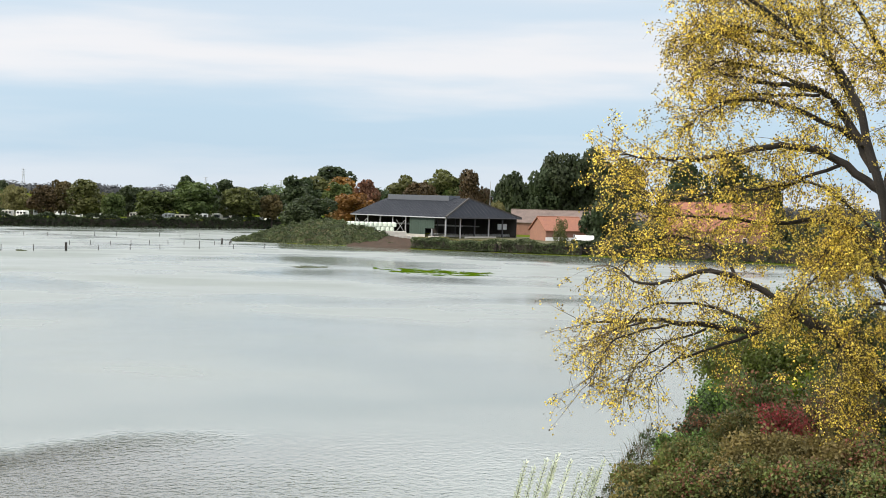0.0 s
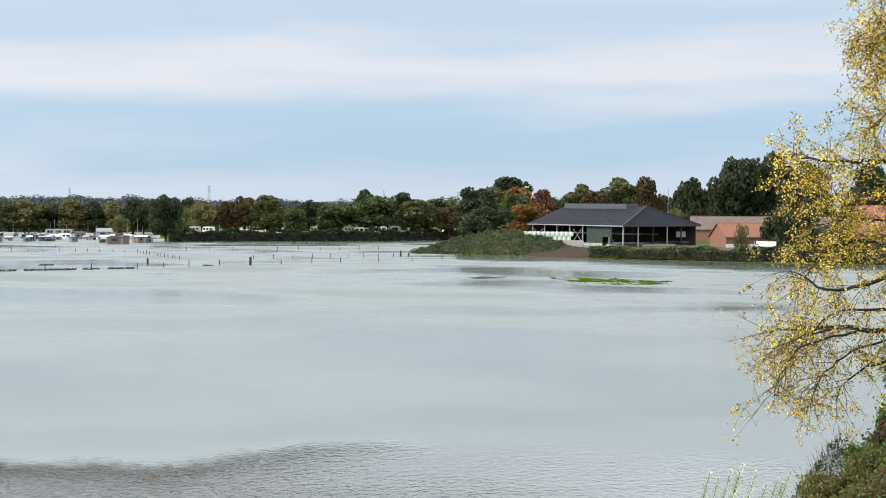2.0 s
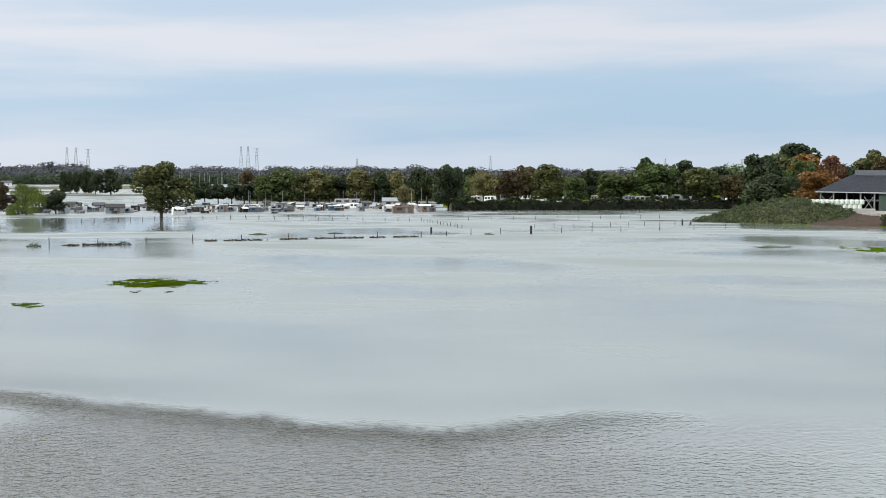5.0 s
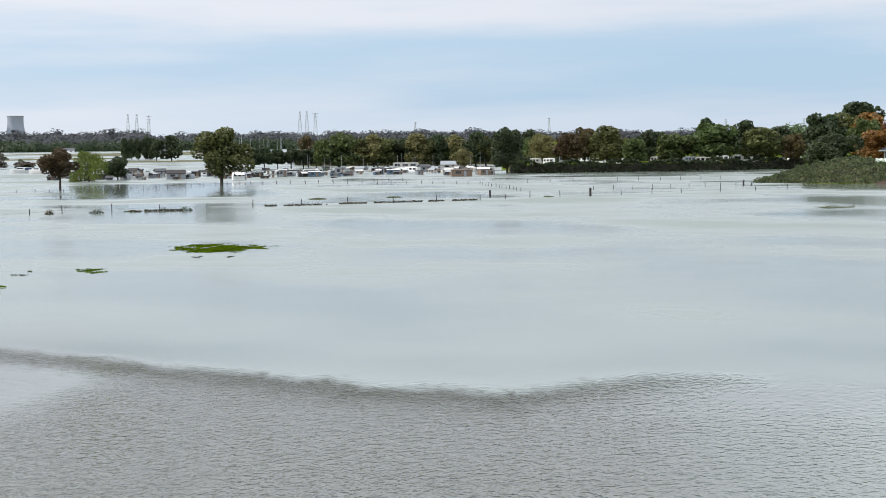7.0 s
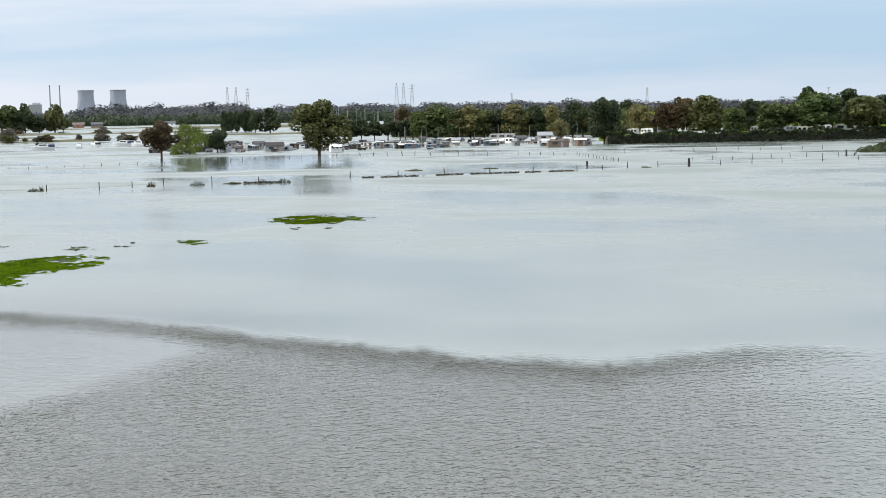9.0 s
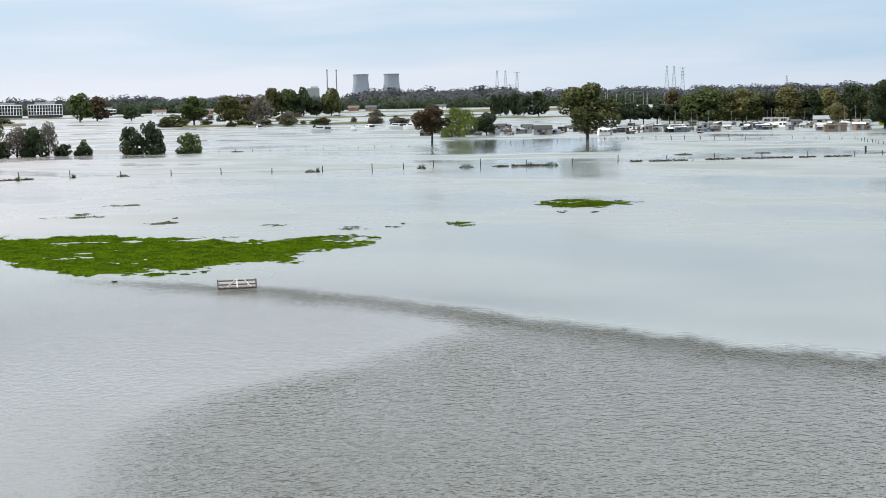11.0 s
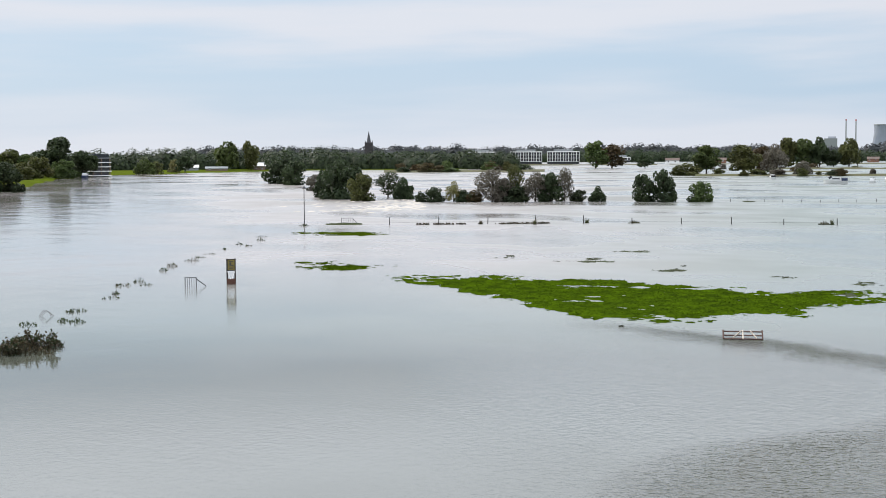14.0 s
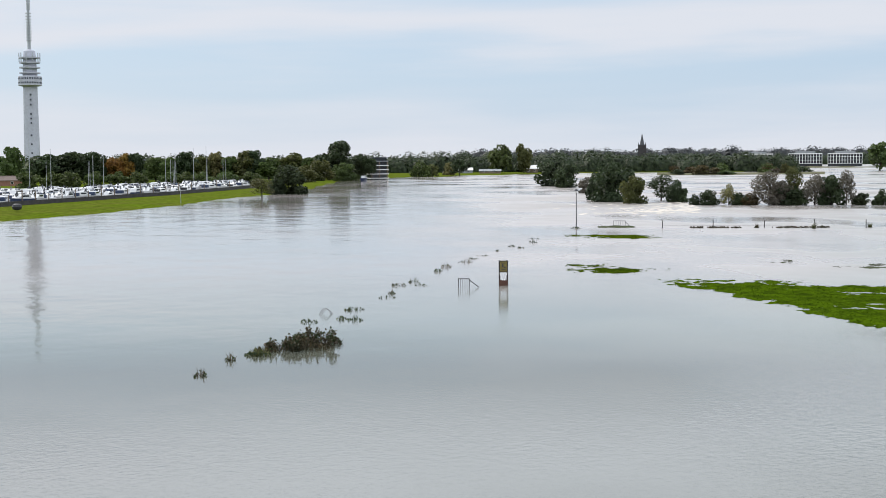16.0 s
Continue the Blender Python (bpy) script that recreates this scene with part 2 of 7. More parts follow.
# ---- ground and flood water ----
SHORE = [(-180, 46), (-60, 300), (-30, 320), (-20, 345), (-8, 366), (-5, 368), (-1, 376), (1.9, 386), (2.2, 392), (5, 398), (6.6, 403),
         (6.8, 568), (13, 540), (18.3, 524), (18.8, 760), (21, 1250), (24, 2100), (31, 2100), (40, 2100), (52, 2100), (54, 1500),
         (55, 1100), (57.5, 1085), (60, 1080), (62, 1075), (66, 1000), (68.5, 945), (70.2, 930), (71.3, 805), (72.6, 600), (74, 540),
         (75.8, 494), (77.6, 434), (80.7, 376), (84.5, 338), (90, 305), (100, 270), (180, 46)]
S_AZ, S_D = [s[0] for s in SHORE], [s[1] for s in SHORE]
EDGE = [(30, -3.0), (45, -4.8), (60, -6.3), (67, -7.1), (75, -8.5), (92, -10.2), (109, -11.4), (140, -14.0), (300, -26.0)]


def ground_height(az, d):
    """Height of the land over the flood: negative where it is drowned."""
    s = np.interp(az, S_AZ, S_D)
    over = d - s
    z = np.clip(over * 0.07, -1.6, 0.7)
    farm = np.clip((az + 40) / 10, 0, 1) * np.clip((8.4 - az) / 0.6, 0, 1)
    z = z + farm * np.clip(over * 0.05, 0, 1.9)
    z = z + np.clip((az - 6.8) / 0.5, 0, 1) * np.clip((18.2 - az) / 0.5, 0, 1) * np.clip((over - 8) * 0.2, 0, 1.5)
    z = z + np.clip((d - 1500) / 1500, 0, 1) * 3.0
    # grassy bank of the lookout, and its spur to the right
    z = np.maximum(z, 12.2 * np.clip(1 - d / 34.0, -0.2, 1))
    e = np.interp(d, [p[0] for p in EDGE], [p[1] for p in EDGE])
    inside = (e - az) * np.minimum(d, 160) / 57.3
    spur = np.clip(inside * 0.30, -1.6, 2.2) - np.clip((d - 170) / 30, 0, 5)
    return np.maximum(z, np.where(az < 0, spur, -1.6))


def polar_sheet(name, azs, ds, height, material):
    A, D = np.meshgrid(azs, ds)
    Z = height(A, D)
    r = np.radians(A)
    co = np.stack([-np.sin(r) * D, np.cos(r) * D, Z], -1).reshape(-1, 3)
    n, m = len(azs), len(ds)
    i = np.arange(n * m).reshape(m, n)
    a, b, c, d = i[:-1, :-1].ravel(), i[1:, :-1].ravel(), i[1:, 1:].ravel(), i[:-1, 1:].ravel()
    me = pydata(name, co.tolist(), np.stack([a, d, c, b], 1).tolist(), material, smooth=True)
    return new(name, me), A, D


fine = np.concatenate([np.arange(-180, -30, 3.0), np.arange(-30, 100, 0.4), np.arange(100, 180, 3.0), [180.0]])
rings = np.concatenate([[0.0], np.geomspace(0.5, 4900, 230)])


def ground_mat():
    m = mat("ground_grass", (0.062, 0.094, 0.006), rough=1.0, var=0.35, scale=0.06, bump=0.1, second=(0.070, 0.078, 0.014), spec=0.0)
    return m


ground, _, _ = polar_sheet("ground", fine, rings, ground_height, ground_mat())
tagged(ground, "rough grassland and river banks round the flood", "ground", kind="structure")

# ruffled reach of the flood: where the wind gets at it, and the line of chop over the drowned dyke
CHOP = [(4, 84), (11.6, 81.5), (15, 78.5), (18.5, 75.2), (24, 78), (32, 86.5), (38.7, 98), (43.6, 105.4), (47.9, 112), (54, 121)]


def water_mat():
    m = bpy.data.materials.new("flood_water")
    m.use_nodes = True
    nt = m.node_tree
    N, L = nt.nodes.new, nt.links.new
    p = nt.nodes["Principled BSDF"]
    p.inputs["IOR"].default_value = 1.333
    tc = N("ShaderNodeTexCoord")
    ruf, sil, foam = N("ShaderNodeAttribute"), N("ShaderNodeAttribute"), N("ShaderNodeAttribute")
    ruf.attribute_name, sil.attribute_name, foam.attribute_name = "ruffle", "silt_dim", "breeze"

    def noise_at(sx, sy, detail, rot=0.0):
        mp = N("ShaderNodeMapping")
        mp.inputs["Scale"].default_value = (sx, sy, 1)
        mp.inputs["Rotation"].default_value = (0, 0, rot)
        L(tc.outputs["Object"], mp.inputs["Vector"])
        n = N("ShaderNodeTexNoise")
        n.inputs["Scale"].default_value, n.inputs["Detail"].default_value = 1.0, detail
        L(mp.outputs[0], n.inputs["Vector"])
        return n.outputs["Fac"]

    wave = noise_at(2.5, 1.7, 2, radians(-20))
    ripple = noise_at(4.6, 3.9, 2, radians(-20))
    swell = noise_at(0.30, 0.38, 2, radians(-30))
    calm = noise_at(0.012, 0.02, 3, radians(-25))
    cats = noise_at(0.020, 0.026, 3, radians(-15))
    lanes = noise_at(0.085, 0.11, 5, radians(-10))

    def mth(op, a, b):
        n = N("ShaderNodeMath")
        n.operation = op
        for i, v in enumerate((a, b)):
            if isinstance(v, (int, float)):
                n.inputs[i].default_value = v
            else:
                L(v, n.inputs[i])
        return n.outputs[0]

    def mapped(v, a, b, c, d):
        n = N("ShaderNodeMapRange")
        for key, x in (("From Min", a), ("From Max", b), ("To Min", c), ("To Max", d)):
            n.inputs[key].default_value = x
        L(v, n.inputs["Value"])
        return n.outputs[0]

    # gusts leave darker and lighter lanes: roughness wanders with them
    L(mth("MULTIPLY", foam.outputs["Fac"], mapped(cats, 0.36, 0.64, 0.35, 1.65)), p.inputs["Roughness"])
    h = mth("ADD", mth("MULTIPLY", mth("SUBTRACT", wave, 0.5), 0.46), mth("MULTIPLY", mth("SUBTRACT", swell, 0.5), 0.22))
    h = mth("ADD", h, mth("MULTIPLY", mth("SUBTRACT", ripple, 0.5), 0.20))
    amp = mth("MULTIPLY", ruf.outputs["Fac"], mth("ADD", mth("MULTIPLY", calm, 0.8), 0.6))
    lng = N("ShaderNodeAttribute")
    lng.attribute_name = "current"
    tall = mth("ADD", mth("MULTIPLY", h, amp), mth("MULTIPLY", mth("SUBTRACT", lanes, 0.5), lng.outputs["Fac"]))
    b = N("ShaderNodeBump")
    b.inputs["Strength"].default_value, b.inputs["Distance"].default_value = 1.0, 0.55
    L(tall, b.inputs["Height"])
    L(b.outputs[0], p.inputs["Normal"])
    mx = N("ShaderNodeMix")
    mx.data_type = "RGBA"
    mx.inputs["A"].default_value, mx.inputs["B"].default_value = (0.112, 0.130, 0.110, 1), (0.056, 0.056, 0.040, 1)
    L(mth("MULTIPLY", sil.outputs["Fac"], mth("ADD", calm, 0.5)), mx.inputs["Factor"])
    mud = N("ShaderNodeAttribute")
    mud.attribute_name = "mud"
    load = N("ShaderNodeMix")
    load.data_type = "RGBA"
    load.inputs["B"].default_value = (0.235, 0.212, 0.195, 1)
    L(mth("MULTIPLY", mud.outputs["Fac"], mth("ADD", calm, 0.4)), load.inputs["Factor"])
    L(mx.outputs["Result"], load.inputs["A"])
    L(load.outputs["Result"], p.inputs["Base Color"])
    return m


wring = np.concatenate([np.geomspace(20, 60, 20)[:-1], np.linspace(60, 130, 141)[:-1], np.geomspace(130, 160, 20)[:-1], np.geomspace(160, 4900, 90)])
wfine = np.concatenate([np.arange(-180, -30, 3.0), np.arange(-30, 4, 0.5), np.arange(4, 56, 0.16), np.arange(56, 100, 0.4), np.arange(100, 180, 3.0), [180.0]])
water, WA, WD = polar_sheet("water", wfine, wring, lambda a, d: np.zeros_like(a), water_mat())
tagged(water, "grey-brown flood water, calm far out and wind-ruffled near the bank", "water", kind="structure")
line = np.interp(WA, [c[0] for c in CHOP], [c[1] for c in CHOP])
line = line + np.array([1.3 * noise.noise(Vector((a * 0.5, d * 0.12, 9.0))) + 0.9 * noise.noise(Vector((a * 2.0, d * 0.5, 4.0))) + 0.9 * noise.noise(Vector((a * 4.6, d * 0.9, 14.0))) for a, d in zip(WA.ravel(), WD.ravel())]).reshape(WA.shape)
wind = np.interp(WD, [45, 60, 67, 73, 87, 95], [52, 50, 47, 41, 34.5, 33])  # the wind's lee begins here
near = np.clip((line + 1 - WD) / 7, 0, 1) * np.clip((wind - WA) / 4, 0, 1)
race = np.exp(-((WA - 59) / 3.2) ** 2 - ((WD - 360) / 55) ** 2)  # current breaking over the dyke
ridge = np.exp(-(((WD - line + 1.0) / np.where(WD > line - 1, 2.4, 3.6)) ** 2)) * np.clip((WA - 7) / 12, 0, 1) * np.clip((52 - WA) / 6, 0, 1)
river = np.clip((WA - 62) / 8, 0, 1)
lee = np.clip((WA - 44) / 10, 0, 1)
west = np.clip((WA - 9) / 12, 0, 1)
ruffle = 0.035 * (1 - 0.6 * lee) + (0.12 + 0.46 * west) * near + 0.22 * near * np.clip((75 - WD) / 8, 0, 1) * (1 - west) * np.clip((WA + 2) / 8, 0, 1) + 1.7 * ridge + 0.5 * race + 0.10 * np.clip((WA - 30) / 8, 0, 1) * np.clip((58 - WA) / 8, 0, 1) * np.clip((line - WD) / 6, 0, 1) + 0.03 * np.clip((WA - 46) / 4, 0, 1) * np.clip((88 - WD) / 20, 0, 1)
# brown silt, and weaker sky reflection of chop and near water darkened into colour
silt_dim = np.clip(0.95 * np.clip(near, 0, 1) * np.clip((WA + 3) / 16, 0, 1) + 0.85 * np.clip((WA - 30) / 10, 0, 1) * np.clip((120 - WD) / 25, 0, 1) + 0.9 * ridge + 0.9 * race, 0, 1)
stream = np.clip((WA - 42) / 12, 0, 1) * np.clip((WD - 110) / 70, 0, 1)
# wind over the open reach, by distance from the lookout; the river lies calmer
farm_side = np.clip((21 - WA) / 5, 0, 1)
shore = np.interp(WA, S_AZ, S_D)
wooded = np.exp(-((WA - 32.2) / 4.4) ** 4)  # the lee of the trees that stand in the flood
reach = np.interp(WD, [20, 120, 200, 400, 4900], [0.14, 0.18, 0.28, 0.34, 0.34])
reach = reach - wooded * np.interp(WD, [225, 245, 285, 300, 335, 350, 440, 465], [0, 0.16, 0.14, 0, 0, 0.315, 0.315, 0])
reach = reach - 0.26 * np.exp(-((shore - WD) / 45.0) ** 2) * farm_side
breeze = (reach * (1 - river) + 0.07 * river) * (1 - 0.5 * near) * (1 - 0.6 * ridge)
current = 0.02 + 0.30 * river * np.clip((WD - 70) / 90, 0, 1) + 0.35 * race
for key, val in (("mud", stream), ("ruffle", ruffle), ("silt_dim", silt_dim), ("breeze", breeze), ("current", current)):
    water.data.attributes.new(key, "FLOAT", "POINT").data.foreach_set("value", val.astype(np.float32).ravel())

# ---- trees ----
CROWNS, TRUNKS = {}, {}


def crown_mesh(shape, colour, seed, detail=1):
    key = (shape, colour, seed, detail)
    if key in CROWNS:
        return CROWNS[key]
    g = np.random.default_rng(seed * 7 + len(shape))
    n, size = {"round": (3500, 0.048), "tall": (3800, 0.048), "willow": (3600, 0.045), "bush": (3200, 0.05), "thin": (1700, 0.042)}[shape]
    n, size = ((n // 3, size * 1.45), (n, size), (int(n * 1.8), size * 0.7))[detail]
    lobes = []
    for i in range(15):
        a, u = g.uniform(0, 2 * np.pi), g.uniform(0.12, 0.95)
        if shape == "tall":
            r = 0.26 * (1 - abs(u - 0.45)) + 0.05
        elif shape == "bush":
            u = (u - 0.12) * 0.95
            r = 0.44 * math.sqrt(max(0.05, 1 - u * u))
        else:
            r = 0.36 * math.sqrt(max(0.04, 1 - (2 * u - 0.85) ** 2))
        lobes.append((r * math.cos(a), r * math.sin(a), u, g.uniform(0.11, 0.2)))
    if shape == "bush":
        lobes += [(g.uniform(-0.35, 0.35), g.uniform(-0.35, 0.35), 0.06, 0.15) for _ in range(6)]
    lobes += [(0, 0, 0.3, 0.24), (0, 0, 0.55, 0.25), (0, 0, 0.78, 0.17)]
    lob = np.array(lobes)
    w = lob[:, 3] ** 2
    k = g.choice(len(lob), n, p=w / w.sum())
    v = g.normal(size=(n, 3))
    v /= np.linalg.norm(v, axis=1)[:, None]
    rad = lob[k, 3] * g.uniform(0.78, 1.10, n)
    c = lob[k, :3] + v * rad[:, None]
    if shape == "willow":
        c[:, 2] -= g.uniform(0, 0.35, n) * (np.hypot(c[:, 0], c[:, 1]) > 0.28)
    c[:, 2] = np.clip(c[:, 2], 0.0 if shape in ("bush", "willow") else 0.03, None)
    d1 = g.normal(size=(n, 3))
    if shape == "willow":
        d1 = d1 * 0.3 + np.array([0, 0, -1.6])
    d1 /= np.linalg.norm(d1, axis=1)[:, None]
    d2 = np.cross(d1, v + g.normal(size=(n, 3)) * 0.5)
    d2 /= np.linalg.norm(d2, axis=1)[:, None] + 1e-6
    s = size * g.uniform(0.5, 1.2, n)[:, None]
    t = s * (0.35 if shape == "willow" else 0.75)
    bend = v * s * 0.25
    q = np.stack([c - d1 * s * 0.9, c - d2 * t + bend, c + d1 * s, c + d2 * t + bend], 1)
    CROWNS[key] = quads("crown", q, LEAF[colour])
    return CROWNS[key]


def trunk_mesh(seed):
    if seed in TRUNKS:
        return TRUNKS[seed]
    g = random.Random(seed)
    V, F = [], []
    top = Vector((g.uniform(-0.05, 0.05), g.uniform(-0.05, 0.05), 0.75))
    tube(V, F, [Vector((0, 0, -0.12)), Vector((0, 0, 0.02)), Vector((0.008, 0, 0.3)), top], [0.05, 0.04, 0.032, 0.008], 7)
    for i in range(7):
        a, z = 2 * math.pi * i / 7 + g.uniform(-0.3, 0.3), g.uniform(0.22, 0.5)
        e = Vector((math.cos(a) * 0.3, math.sin(a) * 0.3, z + g.uniform(0.15, 0.35)))
        b = Vector((0, 0, z))
        tube(V, F, [b, b.lerp(e, 0.5) + Vector((0, 0, 0.04)), e], [0.018, 0.012, 0.004], 5)
    TRUNKS[seed] = pydata("trunk", V, F, BARK_DARK, smooth=True)
    return TRUNKS[seed]


def tree(name, az, d, w, h, colour, label, shape="round", clear=0.12, z=0.0, seed=None, category="tree", group=""):
    """A tree or shrub w wide and h high; clear: how much of its height the bare trunk takes."""
    seed = seed or random.randint(1, 5)
    ob = thing(name, spot(az, d, z, random.uniform(0, 360)), label, category, group)
    data_part("trunk", trunk_mesh(seed % 3), ob, m=Matrix.Diagonal((min(w, h) * 0.8, min(w, h) * 0.8, h, 1)))
    data_part("crown", crown_mesh(shape, colour, seed, 0 if d > 860 else 2 if d < 535 and shape != "bush" else 1), ob, m=Matrix.Translation((0, 0, h * clear)) @ Matrix.Diagonal((w * (0.93 if shape == "bush" else 1.02), w * (0.93 if shape == "bush" else 1.02), h * (1 - clear) * 0.98, 1)))
    return ob


def woods(name, az0, az1, d, z, h, colour, label, step=9.0, depth=40.0, rows=2, seed=3, bush=False):
    """A far belt of trees as one mass of clumps."""
    g = np.random.default_rng(seed)
    out = []
    span = radians(az1 - az0) * d
    for r in range(rows):
        x = 0.0
        while x < span:
            w = step * g.uniform(1.0, 1.9)
            hh = h * g.uniform(0.62, 1.08)
            az = az0 + math.degrees((x + w / 2) / d)
            c0 = np.array(at(az, d + depth * (r / max(rows - 1, 1)) + g.uniform(-8, 8), z))
            n = int(np.clip(400000 / d, 180, 480))
            v = g.normal(size=(n, 3))
            v /= np.linalg.norm(v, axis=1)[:, None]
            v[:, 2] = np.abs(v[:, 2]) ** 0.8 - 0.1
            c = c0 + v * np.array([w * 0.62, w * 0.62, hh]) * g.uniform(0.84, 1.0, n)[:, None]
            c[:, 2] = np.maximum(c[:, 2], z)
            stray = g.normal(size=(n, 3))
            d1 = np.cross(v, stray) + 0.3 * stray
            d1 /= np.linalg.norm(d1, axis=1)[:, None]
            d2 = np.cross(d1, v)
            s = w * 0.062 * g.uniform(0.5, 1.2, n)[:, None]
            k = 90  # denser heart of the crown
            vi = v[:k] * 0.66
            ci = c0 + vi * np.array([w * 0.62, w * 0.62, hh])
            si = w * 0.17
            out.append(np.stack([ci - d1[:k] * si, ci - d2[:k] * si, ci + d1[:k] * si, ci + d2[:k] * si], 1))
            out.append(np.stack([c - d1 * s, c - d2 * s * 0.8, c + d1 * s, c + d2 * s * 0.8], 1))
            x += w * 0.62
    ob = new(name, quads(name, np.concatenate(out), LEAF[colour]))
    return tagged(ob, label, "woods", kind="stuff")

# ---- far distance ----
woods("far_woods", -12, 6.5, 820, 0.5, 17, "olive", "mixed autumn trees beyond the farm", step=12, rows=3, seed=18, depth=60)
woods("far_woods", 6.5, 17, 900, 0.5, 9, "brown", "low autumn scrub beyond the parked caravans", step=9, rows=2, seed=31, depth=50)
woods("far_woods", 2, 7, 760, 0.5, 20, "green", "mixed trees beyond the farm", step=13, rows=2, seed=19, depth=40)
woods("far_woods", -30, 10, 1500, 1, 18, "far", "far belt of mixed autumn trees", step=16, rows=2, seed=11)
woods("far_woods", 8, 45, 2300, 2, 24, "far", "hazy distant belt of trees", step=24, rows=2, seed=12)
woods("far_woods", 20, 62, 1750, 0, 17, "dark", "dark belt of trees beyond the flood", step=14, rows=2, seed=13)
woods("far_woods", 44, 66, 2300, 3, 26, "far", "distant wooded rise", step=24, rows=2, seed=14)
woods("far_woods", 60, 92, 1150, 1, 19, "dark", "trees along the far river bank", step=13, rows=3, seed=15)
woods("far_woods", 70, 95, 900, 1, 14, "green", "trees behind the marina", step=10, rows=2, seed=16)
woods("far_woods", 17, 25.4, 700, 0.3, 14, "olive", "row of leafy trees behind the campsite", step=11, rows=2, seed=17, depth=30)

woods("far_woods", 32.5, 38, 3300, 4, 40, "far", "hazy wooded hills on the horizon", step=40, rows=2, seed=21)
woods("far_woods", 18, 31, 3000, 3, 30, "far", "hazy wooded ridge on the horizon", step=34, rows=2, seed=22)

woods("far_woods", 53, 63, 1120, 0.8, 16, "dark", "dark waterside trees beyond the meadow strip", step=12, rows=2, seed=24)

woods("farm_trees", -21, -7.5, 432, 2.2, 11, "dark", "dark trees round the farmhouse", step=9, rows=2, seed=25, depth=16)

# ---- farm ----
ROOF = mat("roof_slate", (0.020, 0.023, 0.029), rough=0.85, spec=0.1, var=0.12, scale=0.5, bump=0.02)
# near-black for the barn's inner shade on its walls, and for hip caps
DARK_IN = mat("barn_shade_and_cap", (0.05, 0.045, 0.04), rough=0.9)
GREEN_BOARD = mat("green_board", (0.030, 0.055, 0.040), rough=0.6, var=0.12, scale=1.5)
CONCRETE = mat("concrete", (0.42, 0.40, 0.36), rough=0.85, var=0.15, scale=0.7, bump=0.02)
GALV = mat("galvanised_steel", (0.45, 0.46, 0.47), rough=0.45, metal=0.7)
DARK_STEEL = mat("dark_steel", (0.06, 0.06, 0.065), rough=0.5, metal=0.5)
BRICK = mat("brick_red", (0.25, 0.125, 0.085), rough=0.85, var=0.2, scale=1.2, bump=0.02, second=(0.19, 0.10, 0.07))
TILE = mat("roof_tile_red", (0.26, 0.105, 0.060), rough=0.75, var=0.25, scale=0.8, bump=0.03, second=(0.22, 0.09, 0.055))
TILE_BROWN = mat("roof_sheet_brown", (0.150, 0.110, 0.092), rough=0.85, var=0.2, scale=0.5, bump=0.03)
WHITE = mat("white_paint", (0.80, 0.79, 0.76), rough=0.5, var=0.06, scale=1.0)
GLASS_DARK = mat("dark_glass", (0.02, 0.025, 0.03), rough=0.08, spec=0.8)
WOOD = mat("weathered_wood", (0.17, 0.125, 0.085), rough=0.85, var=0.25, scale=2.0, bump=0.01)
WOOD_DARK = mat("dark_wet_wood", (0.032, 0.026, 0.022), rough=0.7, var=0.25, scale=2.0, bump=0.01)
BALE = mat("bale_wrap", (0.66, 0.72, 0.60), rough=0.35, var=0.08, scale=1.5, bump=0.02)


GREYW_ = mat("grey_sheet", (0.30, 0.32, 0.33), rough=0.6, var=0.12, scale=1.5)


def roof_plane(bm, pts, t=0.25):
    lo = [bm.verts.new(Vector(p)) for p in pts]
    hi = [bm.verts.new(Vector(p) + Vector((0, 0, t))) for p in pts]
    bm.faces.new(lo[::-1])
    bm.faces.new(hi)
    for i in range(len(pts)):
        j = (i + 1) % len(pts)
        bm.faces.new((lo[i], lo[j], hi[j], hi[i]))


